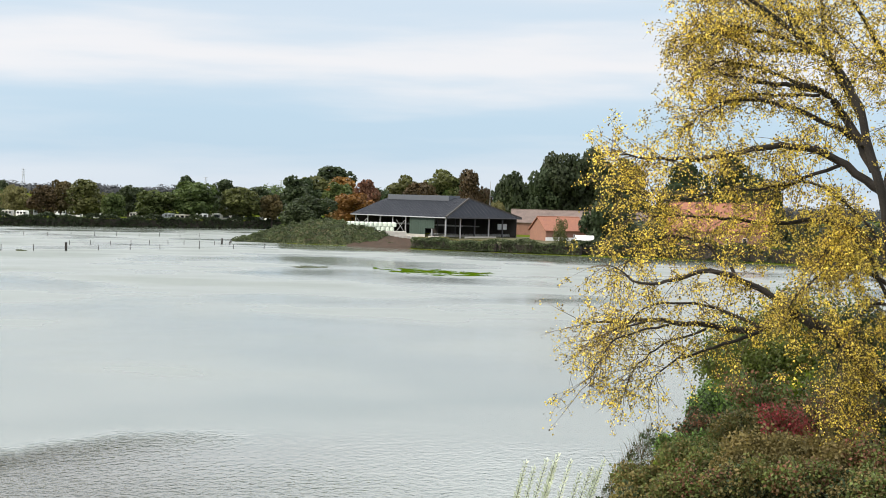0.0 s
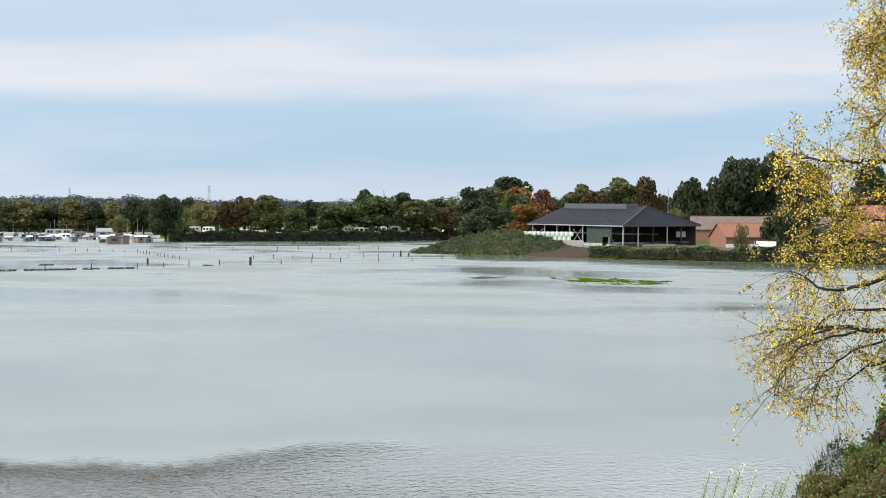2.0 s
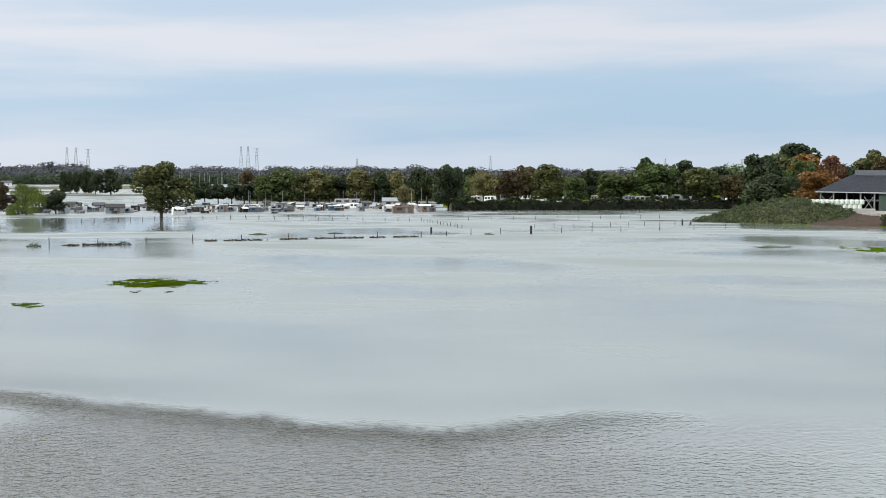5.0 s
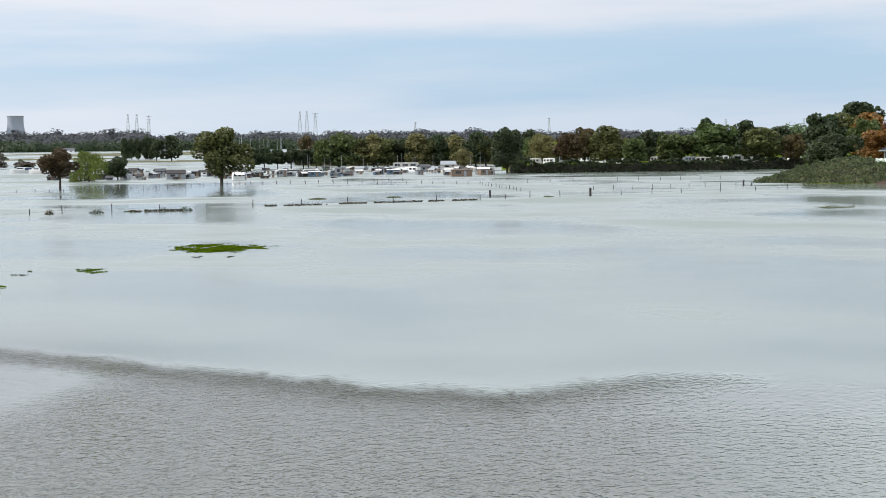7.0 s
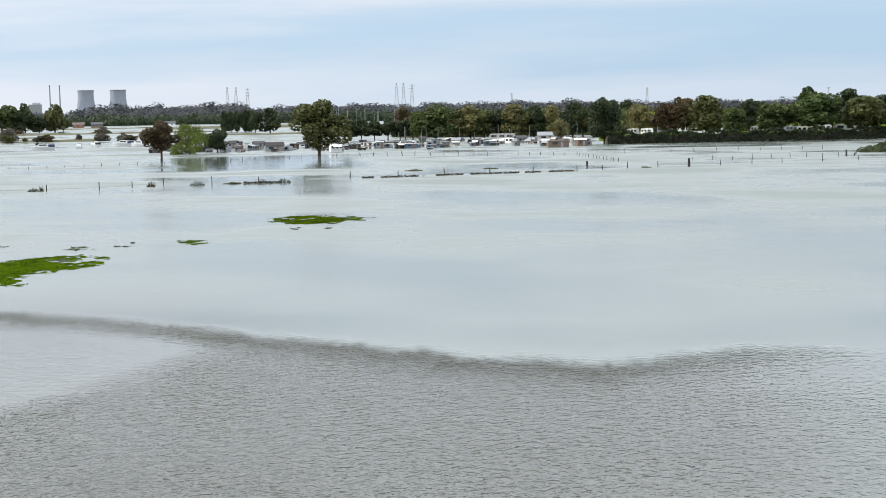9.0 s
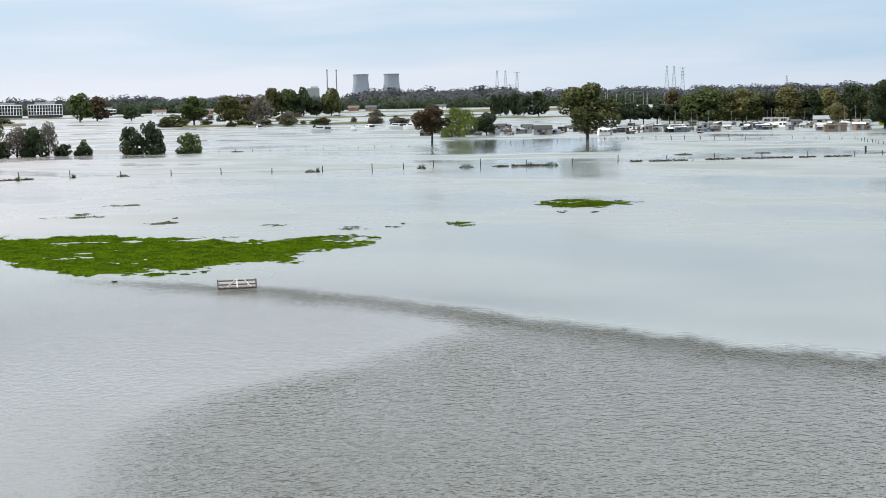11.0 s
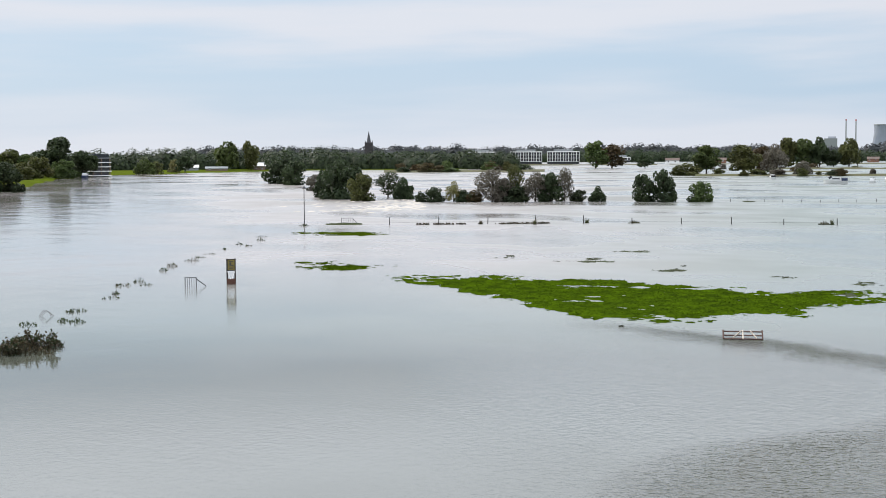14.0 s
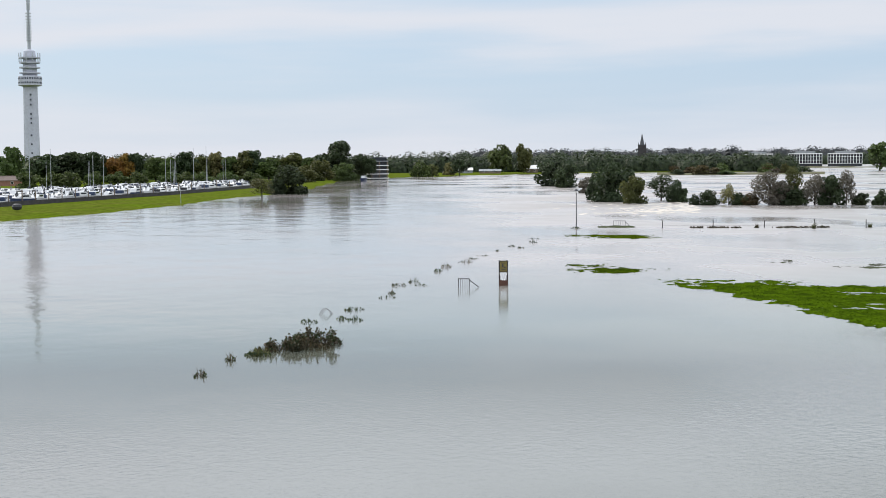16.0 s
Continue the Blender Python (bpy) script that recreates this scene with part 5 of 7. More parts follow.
islet("grass_islet", [58.8, 55, 52, 50.2, 47, 43, 41, 39.5, 38.2], [155, 139, 125, 117, 117, 120, 126, 132, 138], [159, 157.5, 155.5, 154.5, 151, 142, 146, 146, 142], 0.16,
      "long green grass islet rising just above the flood", 0.26, 3, 8000, 0.16, 0.045, channel=(142, 150))
islet("grass_islet", [62.6, 61, 59.5, 58], [170, 167, 167, 171], [181, 181, 179, 176], 0.10, "small flat grass islet", 0.35, 4, 1500, 0.10, 0.06)
islet("grass_islet", [62.2, 60.8, 59.4, 57.6], [241, 236, 235, 240], [250, 251, 249, 245], 0.14, "small flat grass islet near the drowned fence", 0.5, 5, 1500, 0.14, 0.07)
islet("grass_islet", [32.3, 31, 29, 27.6], [182, 175, 175, 180], [187, 190, 190, 185], 0.13, "narrow green grass islet in open water", 0.35, 6, 2000, 0.10, 0.05)
islet("grass_islet", [35.6, 35, 34.4], [153.5, 151.5, 153.5], [157, 158, 157], 0.10, "tiny grass islet in open water", 0.25, 7, 300, 0.07, 0.03)
islet("grass_islet", [2.9, 1.5, 0, -1.4, -2.7], [271, 258, 252, 254, 262], [277, 278, 276, 271, 266], 0.10, "low grassy islet near the farm shore", 0.5, 8, 2000, 0.17, 0.085)
islet("mud_islet", [6.4, 5.4, 4.4], [270, 266, 272], [280, 283, 279], 0.12, "barely drowned muddy islet", 0.7, 9, 300, 0.12, 0.08, turf=GRASS_DARK)
for k, (az, d, w, n) in enumerate(((53.5, 185, 2.2, 2), (50.5, 178, 2.6, 3), (48.5, 196, 1.6, 2), (47, 165, 1.6, 3), (42.5, 158, 1.5, 3), (39.5, 150, 1.8, 3), (48.6, 113, 1.5, 2), (31, 168, 1.2, 2), (29.5, 168, 1.4, 2), (37.6, 152, 0.9, 2), (40, 141, 1.0, 2))):
    for j in range(n):
        islet("mud_islet", [az + w / 2 - j * 0.7, az - j * 0.3, az - w / 2 + j * 0.2], [d + j * 3, d - 1.4 + j * 3, d + j * 3], [d + 1.5 + j * 3, d + 3 + j * 3, d + 1.5 + j * 3], 0.05,
              "scrap of drowned grass barely above water", 0.3, 20 + k * 3 + j, 60, 0.10, 0.055, turf=GRASS_DARK)


def reeds(az, d, w, h, n, label, colour="brown", lean=0.35, name="reed_clump", seed=1, dep=1.6, blade=0.03):
    """A tussock of upright stalks with leaves low down."""
    g = np.random.default_rng(seed)
    ob = thing(name, spot(az, d), label, "reeds")
    x = g.uniform(-1, 1, n)
    base = np.stack([x * w / 2, g.uniform(-1, 1, n) * dep / 2, np.full(n, -0.1)], 1)
    hh = h * (1 - 0.75 * np.abs(x) ** 1.6) * g.uniform(0.35, 1.05, n)
    tip = base + np.stack([g.normal(0, lean, n) * hh, g.normal(0, lean, n) * hh, hh], 1)
    a = g.uniform(0, np.pi, n)
    s = np.stack([np.cos(a), np.sin(a), 0 * a], 1) * blade
    tagged(data_part("reed", quads("reed", np.stack([base - s, base + s, tip + s * 0.4, tip - s * 0.4], 1), LEAF[colour]), ob), kind="stuff")
    k = n // 2
    p = np.stack([g.uniform(-0.5, 0.5, k) * w, g.uniform(-0.5, 0.5, k) * dep, g.uniform(-0.05, 0.45, k) * h], 1)
    p[:, 2] *= np.clip(1 - np.abs(p[:, 0] / w * 2) ** 2, 0.1, 1)
    data_part("foliage", leaf_mass("foliage", p, 0.13, "dead" if colour == "dead" else "dark", seed), ob)
    return ob


reeds(73.2, 103, 5.8, 1.0, 260, "brown tussock of dead reeds and bramble standing in the flood", "dead", seed=2, dep=3.0)
reeds(72.3, 105.5, 3.8, 1.2, 160, "dark tussock of bramble standing in the flood", "dead", seed=3, dep=3)
reeds(74.7, 100.5, 1.8, 0.7, 160, "green reed tuft beside the larger tussock", "olive", seed=4)
reeds(75.8, 98.5, 0.7, 0.7, 40, "small reed tuft in open water", seed=5)
reeds(77.0, 92, 0.8, 0.6, 40, "small reed tuft in open water", "grey", seed=6)
for k in range(20):
    u = k / 19
    az, d = 72.2 - 9.2 * u + random.uniform(-0.5, 0.5), 116 + 118 * u ** 1.3 + random.uniform(-5, 5)
    reeds(az, d, random.uniform(0.5, 2.2), random.uniform(0.3, 0.9), 26, "sparse reed stalks along the drowned river dyke", random.choice(("brown", "dark", "dark")), seed=30 + k, blade=0.035)
arch = thing("bramble_arch", spot(71.95, 126) @ Matrix.Scale(0.75, 4), "bare bramble stems arching over the water", "bramble")
for k in range(3):
    V, F = [], []
    tube(V, F, [Vector((-0.7 + 1.4 * t + 0.15 * k, 0.15 * k, -0.1 + 0.85 * math.sin(math.pi * min(1, t * 0.95 + 0.04)) * (1 - 0.15 * k))) for t in np.linspace(0, 1, 9)], [0.022] * 9, 5)
    data_part("stem", pydata("stem", V, F, BARK_DARK), arch)
for az, d, w, h in ((36.5, 277, 1.6, 1.3), (34.7, 278, 2.8, 1.2), (31.25, 281, 2.9, 1.2), (32.1, 281, 2.0, 1.0), (41.0, 272, 2.2, 0.9), (48.4, 274, 2.3, 0.8), (40.7, 272, 0.6, 1.2), (50.3, 275, 0.7, 1.2), (54.6, 272, 0.8, 1.0), (52.4, 270, 0.6, 1.2)):
    reeds(az, d, w, h, 120, "tuft of weeds on the drowned fence line", random.choice(("olive", "dark", "brown")), seed=int(az * 10), dep=1.2)
for az, d, w in ((26.0, 321, 3.6), (22.9, 325, 3.2), (16.65, 321, 2.2), (33.3, 281, 4.0), (46.0, 388, 1.2), (43.9, 388, 2.4)):
    islet("turf_hummock", [az + w * 0.1, az, az - w * 0.1], [d - 0.4, d - 1.6, d - 0.4], [d + 1.0, d + 2, d + 1.0], 0.35, "dark turf hummock above the flood", 0.25, int(az), 120, 0.15, -0.02, turf=GRASS_DARK)
drift = thing("drift_line", Matrix.Identity(4), "long line of floating reed drift caught on the fence", "drift")
gd = np.random.default_rng(77)
pts = []
for az0, az1, d0, d1 in ((28.1, 25.6, 291, 294), (25.2, 19.5, 296, 307), (33.4, 31.4, 280, 281), (54, 51.8, 271, 273), (57.2, 55.2, 270.5, 271)):
    for az in np.arange(min(az0, az1), max(az0, az1), 0.009):
        if noise.noise(Vector((az * 2.2, 3, 0))) > -0.25:
            p = at(az, np.interp(az, sorted((az0, az1)), (d1, d0) if az0 > az1 else (d0, d1)) + gd.normal(0, 0.35), gd.uniform(-0.02, 0.26))
            pts.append(tuple(p))
tagged(data_part("drift", leaf_mass("drift", pts, 0.22, "dead", 5, 0.5), drift), kind="stuff")


# ---- fences ----
def post_mesh(h, r):
    bm = bmesh.new()
    rod(bm, (0, 0, -0.6), (0, 0, h), r * 1.1, r * 0.9, 6)
    bmesh.ops.bevel(bm, geom=[e for e in bm.edges if e.calc_length() < r * 2.5], offset=r * 0.2, segments=1, affect="EDGES")
    return mesh_of(bm, "post", WOOD_DARK)


def fence(line, gap, h, r, label, wires=(), seed=1):
    g = random.Random(seed)
    ob = thing("fence", Matrix.Identity(4), label, "fence")
    me = post_mesh(h, r)
    P = [at(a, d) for a, d in line]
    tops = []
    for a, b in zip(P, P[1:]):
        n = max(1, round((b - a).length / gap))
        for i in range(n):
            q = a.lerp(b, i / n) + Vector((g.uniform(-0.2, 0.2), g.uniform(-0.2, 0.2), 0))
            s = g.uniform(0.75, 1.15)
            data_part("post", me, ob, m=Matrix.Translation(q) @ Euler((g.uniform(-0.06, 0.06), g.uniform(-0.06, 0.06), 0)).to_matrix().to_4x4() @ Matrix.Diagonal((1, 1, s, 1)))
            tops.append(q)
    for wz in wires:
        V, F = [], []
        tube(V, F, [q + Vector((0, 0, wz)) for q in tops], [0.015] * len(tops), 3)
        data_part("wire", pydata("wire", V, F, DARK_STEEL), ob)
    return ob


fence([(58.3, 270.6), (52.35, 274), (46.5, 271.6), (42.6, 270.2), (38.5, 270), (36, 281.9), (28.6, 290), (19.4, 307), (17.4, 318.6), (14.95, 325), (11.3, 340), (8.4, 353), (5.0, 368)], 9.4, 1.4, 0.09, "line of weathered posts standing in the flood", (0.45,), 1)
fence([(28.2, 430), (21.8, 418), (19.4, 407), (17.6, 352)], 4.4, 1.0, 0.08, "close row of low posts standing in the flood", (), 2)
fence([(46.0, 389), (41.9, 386), (37.0, 393), (31, 430), (28.2, 445), (22, 450)], 4.6, 0.85, 0.07, "low post and wire fence in the flood", (0.3,), 3)
fence([(14.8, 360), (11, 372), (8.6, 380), (8.5, 400)], 5.0, 1.1, 0.08, "low drowned fence before the mound", (0.5,), 4)
fence([(17.5, 418), (13, 430), (9, 440)], 7.0, 1.2, 0.08, "far row of posts near the hedge", (), 5)
for az, d, h, r in ((14.95, 324, 1.9, 0.26), (19.0, 330, 1.3, 0.22), (8.9, 382, 1.6, 0.22)):
    ob = thing("gatepost", spot(az, d), "thick dark timber gatepost standing in the flood", "post")
    bm = bmesh.new()
    box(bm, -r, r, -r, r, -0.8, h, 0.05)
    part("timber", bm, WOOD_DARK, ob)


def field_gate():
    """Timber gate tilted in the water: frame, rails, two braces, middle stile."""
    m = spot(44.08, 106, 0.05, 2) @ Matrix.Rotation(radians(-66), 4, "X")
    ob = thing("field_gate", m, "floating timber field gate with pale bare braces", "gate")
    pale = mat("pale_timber", (0.48, 0.42, 0.35), rough=0.8, var=0.2, scale=3, bump=0.01)
    brown = mat("brown_timber", (0.075, 0.035, 0.024), rough=0.8, var=0.25, scale=3, bump=0.01)
    L_, Hh = 2.85, 1.05
    for z in (0.0, 0.5, Hh):
        bm = bmesh.new()
        box(bm, -L_ / 2, L_ / 2, -0.03, 0.03, z - 0.06, z + 0.06, 0.01)
        part("rail", bm, brown, ob)
    for x in (-L_ / 2, 0.0, L_ / 2):
        bm = bmesh.new()
        box(bm, x - 0.055, x + 0.055, -0.09, -0.031, -0.08, Hh + 0.1, 0.01)
        part("stile", bm, pale if x == 0.0 else brown, ob)
    for x0, x1 in ((-0.75, -0.08), (1.0, 0.55)):
        bm = bmesh.new()
        beam(bm, (x0, -0.07, 0.0), (x1, -0.07, Hh), 0.11, 0.05)
        part("brace", bm, pale, ob)


field_gate()


def sign_board():
    ob = thing("sign_board", spot(64.69, 151.8, 0, 4), "dark timber sign board with a yellow panel standing in the flood", "sign")
    for x in (-0.42, 0.42):
        bm = bmesh.new()
        box(bm, x - 0.08, x + 0.08, -0.08, 0.08, -1, 2.75, 0.02)
        part("post", bm, WOOD_DARK, ob)
    bm = bmesh.new()
    box(bm, -0.48, 0.48, -0.14, -0.085, 1.45, 2.72, 0.02)
    bd = part("board", bm, WOOD_DARK, ob)
    bm = bmesh.new()
    box(bm, -0.36, 0.36, -0.16, -0.141, 1.55, 2.62, 0.01)
    part("panel", bm, mat("sign_yellow", (0.20, 0.155, 0.035), rough=0.6, var=0.2, scale=3), bd, "faded yellow panel")
    for k, (x, z, w, h) in enumerate(((0, 2.45, 0.5, 0.08), (-0.08, 2.18, 0.18, 0.34), (0.14, 2.0, 0.22, 0.14), (0, 1.74, 0.46, 0.1))):
        bm = bmesh.new()
        box(bm, x - w / 2, x + w / 2, -0.166, -0.161, z - h / 2, z + h / 2)
        part("dark_bar", bm, DARK_STEEL, bd)
    for sx in (-1, 1):
        bm = bmesh.new()
        beam(bm, (sx * 0.40, -0.1, 1.42), (sx * 0.06, -0.1, 0.55), 0.09, 0.05)
        part("strut", bm, WHITE, ob, "pale diagonal strut")
    bm = bmesh.new()
    box(bm, -0.45, 0.45, -0.12, -0.085, -0.5, 0.62, 0.02)
    part("base_board", bm, mat("base_brown", (0.10, 0.045, 0.03), rough=0.8), ob)


sign_board()


def foot_gate(az, d, w, h, label, stay=True):
    ob = thing("foot_gate", spot(az, d), label, "gate")
    for x in (-w / 2, w / 2):
        bm = bmesh.new()
        box(bm, x - 0.045, x + 0.045, -0.045, 0.045, -0.8, h + 0.05, 0.01)
        part("post", bm, DARK_STEEL, ob)
    bm = bmesh.new()
    rod(bm, (-w / 2, 0, h), (w / 2, 0, h), 0.04, n=6)
    part("top_rail", bm, DARK_STEEL, ob)
    for k in range(4):
        bm = bmesh.new()
        x = -w / 2 + w * (k + 1) / 5
        rod(bm, (x, 0, -0.3), (x, 0, h), 0.024, n=5)
        part("bar", bm, DARK_STEEL, ob)
    if stay:
        bm = bmesh.new()
        beam(bm, (w / 2, 0, h * 0.85), (w / 2 + 1.0, 0, 0.05), 0.09)
        part("stay", bm, DARK_STEEL, ob)


foot_gate(66.3, 150, 1.15, 0.95, "dark steel foot gate with a sloping stay in the flood")
foot_gate(60.0, 275, 2.2, 1.2, "dark steel gate on the drowned fence line")
islet("turf_hummock", [60.9, 60.2, 59.4], [273, 272.5, 273], [277, 278, 277], 0.3, "narrow turf strip under the gate", 0.35, 61, 200, 0.12, -0.05, turf=GRASS_DARK)
pole(61.73, 271.5, 0, 7.1, 0.11, "slim lamp post with a capped head standing in the flood", "lamp_post", True)
reeds(61.75, 270.5, 1.8, 0.6, 60, "weeds round the foot of the lamp post", "dark", seed=71)

# ---- white water where the current breaks over the drowned dyke ----
gf = np.random.default_rng(12)
n_ = 400
fa_, fd_ = 56.9 + np.abs(gf.normal(0, 1.9, n_)), 340 + gf.normal(0, 1, n_) * 8 + gf.uniform(0, 60, n_)
fd_ = np.where(gf.random(n_) < 0.45, 356 - (fa_ - 57) * 5 + gf.normal(0, 1.5, n_), fd_)
fq = []
for a, d in zip(fa_, fd_):
    c, l = at(a, d, 0.03 + gf.uniform(0, 0.12)), gf.uniform(0.3, 1.3)
    t = Vector((math.cos(radians(a + 20)), math.sin(radians(a + 20)), gf.uniform(-0.05, 0.05))) * l
    s_ = Vector((-t.y, t.x, 0.25 * l)) * 0.3
    fq.append([tuple(c - t), tuple(c - s_), tuple(c + t), tuple(c + s_)])
foam = new("foam", quads("foam", fq, mat("foam_white", (0.56, 0.51, 0.44), rough=0.8, var=0.15, scale=1.0)))
tagged(foam, "streaks of pale foam on the breaking current", "foam", kind="stuff")

# ---- flooded campsite ----
CREAM = mat("caravan_cream", (0.42, 0.40, 0.36), rough=0.4, var=0.08, scale=1)
GREYW = mat("grey_cladding", (0.24, 0.255, 0.26), rough=0.6, var=0.12, scale=1.5)
BROWNW = mat("brown_cladding", (0.19, 0.135, 0.095), rough=0.8, var=0.2, scale=2)
BLUE = mat("blue_tarp", (0.08, 0.12, 0.17), rough=0.5, var=0.15, scale=2)
GREENP = mat("green_paint", (0.09, 0.14, 0.09), rough=0.5, var=0.15, scale=2)
RED = mat("red_paint", (0.40, 0.07, 0.05), rough=0.5, var=0.15, scale=2)
PALES = [CREAM, WHITE, CREAM, GREYW, WHITE]


def hull_box(l, w, h, nose=0.35):
    """Caravan body: rounded ends."""
    bm = bmesh.new()
    prof = [(-l / 2, 0.0), (-l / 2 - 0.02, h * 0.5), (-l / 2 + nose * 0.5, h * 0.92), (-l / 2 + nose, h), (l / 2 - nose, h), (l / 2 - nose * 0.4, h * 0.92), (l / 2 + 0.05, h * 0.45), (l / 2, 0.0)]
    a = [bm.verts.new((x, -w / 2, z)) for x, z in prof]
    b = [bm.verts.new((x, w / 2, z)) for x, z in prof]
    bm.faces.new(a)
    bm.faces.new(b[::-1])
    for i in range(len(prof)):
        j = (i + 1) % len(prof)
        bm.faces.new((a[j], a[i], b[i], b[j]))
    bmesh.ops.recalc_face_normals(bm, faces=bm.faces)
    return bm


def caravan(m, l, h, body, label, awning=None):
    ob = thing("caravan", m, label, "caravan", "caravans on the flooded campsite")
    part("body", hull_box(l, 2.3, h), body, ob)
    for k in range(3):
        bm = bmesh.new()
        x = -l * 0.32 + k * l * 0.3
        box(bm, x - l * 0.1, x + l * 0.1, -1.19, -1.14, h * 0.5, h * 0.82, 0.02)
        part("window", bm, GLASS_DARK, ob)
    bm = bmesh.new()
    box(bm, l * 0.36, l * 0.36 + 0.6, -1.18, -1.14, 0.1, h * 0.86, 0.02)
    part("door", bm, GREYW, ob)
    bm = bmesh.new()
    box(bm, -0.25, 0.25, -0.25, 0.25, h, h + 0.12, 0.03)
    part("roof_vent", bm, WHITE, ob)
    if awning:
        bm = bmesh.new()
        roof_plane(bm, [(-l * 0.4, -3.6, h * 0.72), (l * 0.25, -3.6, h * 0.72), (l * 0.25, -1.15, h * 0.95), (-l * 0.4, -1.15, h * 0.95)], 0.05)
        part("awning", bm, awning, ob)
        for x in (-l * 0.38, l * 0.23):
            bm = bmesh.new()
            rod(bm, (x, -3.55, -0.5), (x, -3.55, h * 0.72), 0.04, n=5)
            part("awning_pole", bm, GALV, ob)
    return ob


def hut(m, w, dpt, h, wall, roof, label, flat=False):
    ob = thing("hut", m, label, "hut", "huts on the flooded campsite")
    bm = bmesh.new()
    box(bm, -w / 2, w / 2, -dpt / 2, dpt / 2, -0.5, h, 0.04)
    part("wall", bm, wall, ob)
    bm = bmesh.new()
    if flat:
        box(bm, -w / 2 - 0.2, w / 2 + 0.2, -dpt / 2 - 0.2, dpt / 2 + 0.2, h + 0.003, h + 0.16, 0.03)
    else:
        for s in (-1, 1):
            roof_plane(bm, [(-w / 2 - 0.2, s * (dpt / 2 + 0.3), h - 0.1), (w / 2 + 0.2, s * (dpt / 2 + 0.3), h - 0.1), (w / 2 + 0.2, 0, h + dpt * 0.28), (-w / 2 - 0.2, 0, h + dpt * 0.28)][::s], 0.1)
    part("roof", bm, roof, ob)
    bm = bmesh.new()
    box(bm, -w * 0.3, -w * 0.05, -dpt / 2 - 0.05, -dpt / 2 - 0.01, h * 0.45, h * 0.8, 0.02)
    part("window", bm, GLASS_DARK, ob)
    bm = bmesh.new()
    box(bm, w * 0.1, w * 0.1 + 0.85, -dpt / 2 - 0.05, -dpt / 2 - 0.01, -0.3, h * 0.9, 0.02)
    part("door", bm, BROWNW if wall is not BROWNW else GREYW, ob)
    return ob


hut(spot(20.15, 492, 0, 5), 7.2, 4, 2.2, BROWNW, WOOD, "brown timber hut standing in the flood", True)
caravan(spot(19.2, 514, 0, 0), 7.0, 2.6, CREAM, "cream caravan with an awning standing in the flood", WHITE)
hut(spot(25.05, 523, 0, 0), 4.1, 3, 2.8, GREYW, GREYW, "grey box hut standing in the flood", True)
hut(spot(27.36, 513, 0, 0), 2.9, 2.6, 2.4, GREYW, WHITE, "small grey box hut in the flood", True)
hut(spot(26.1, 508, 0, 8), 4.4, 3, 1.7, BLUE, WHITE, "low hut under a blue tarpaulin in the flood", True)
hut(spot(31.6, 505, 0, 5), 6.6, 4, 2.0, GREYW, WOOD_DARK, "dark-roofed cabin standing in the flood")
hut(spot(22.9, 528, 0, -5), 4.6, 3, 1.6, BLUE, WHITE, "blue-sided hut in the flood", True)
caravan(spot(29.1, 481, 0, 12), 4.6, 2.5, WHITE, "white caravan beneath the solitary tree", WHITE)
caravan(spot(22.4, 600, 0.0, 0), 11, 3.0, CREAM, "long cream residential caravan in the flood")
hut(spot(20.6, 600, 0.0, 0), 8, 5, 2.0, CREAM, GREYW, "cream pavilion tent with a pitched roof")
rc = random.Random(5)
CLUTTER = ((GREYW, "grey"), (WOOD_DARK, "dark"), (WOOD_DARK, "dark"), (BROWNW, "brown"), (WHITE, "white"), (BLUE, "blue"), (CREAM, "cream"), (GREYW, "grey"), (DARK_STEEL, "black"), (DARK_STEEL, "black"))
for k in range(110):
    w_, word = rc.choice(CLUTTER)
    hut(spot(19.0 + 17.5 * rc.random(), rc.uniform(488, 610), rc.uniform(-0.6, -0.2), rc.uniform(-40, 40)), rc.uniform(1.2, 3.4), rc.uniform(1.2, 2.4), rc.uniform(0.9, 1.8), w_, rc.choice((WOOD_DARK, GREYW, DARK_STEEL, CREAM)), word + " storage box afloat on the campsite", rc.random() < 0.6)
for k in range(40):
    pole(18.9 + 12.5 * rc.random(), rc.uniform(500, 620), 0, rc.uniform(2.5, 7.5), 0.06, "thin pale camping pole standing in the flood", "camp_pole")
SHADES = ((CREAM, "cream"), (GREYW, "grey"), (WOOD_DARK, "dark"), (GREYW, "grey"), (BROWNW, "brown"), (WHITE, "white"), (DARK_STEEL, "black"))
for k in range(58):
    az, d = 18.9 + 17.4 * (k + rc.random()) / 58, rc.uniform(505, 590)
    b, word = rc.choice(SHADES)
    if rc.random() < 0.62:
        caravan(spot(az, d, rc.uniform(-0.7, 0.0), rc.uniform(-60, 60)), rc.uniform(3.2, 6.5), rc.uniform(1.7, 2.5), b, word + " caravan half sunk in the flooded campsite", rc.choice((None, None, CREAM, GREYW, WOOD_DARK)))
    else:
        w_, word2 = rc.choice(((GREYW, "grey"), (BROWNW, "brown"), (WHITE, "white"), (GREENP, "green"), (WOOD_DARK, "dark")))
        hut(spot(az, d, rc.uniform(-0.5, 0), rc.uniform(-30, 30)), rc.uniform(2.4, 5), rc.uniform(2.2, 3.6), rc.uniform(1.5, 2.3), w_, rc.choice((WOOD_DARK, GREYW, DARK_STEEL)), word2 + " camping hut standing in the flood", rc.random() < 0.5)


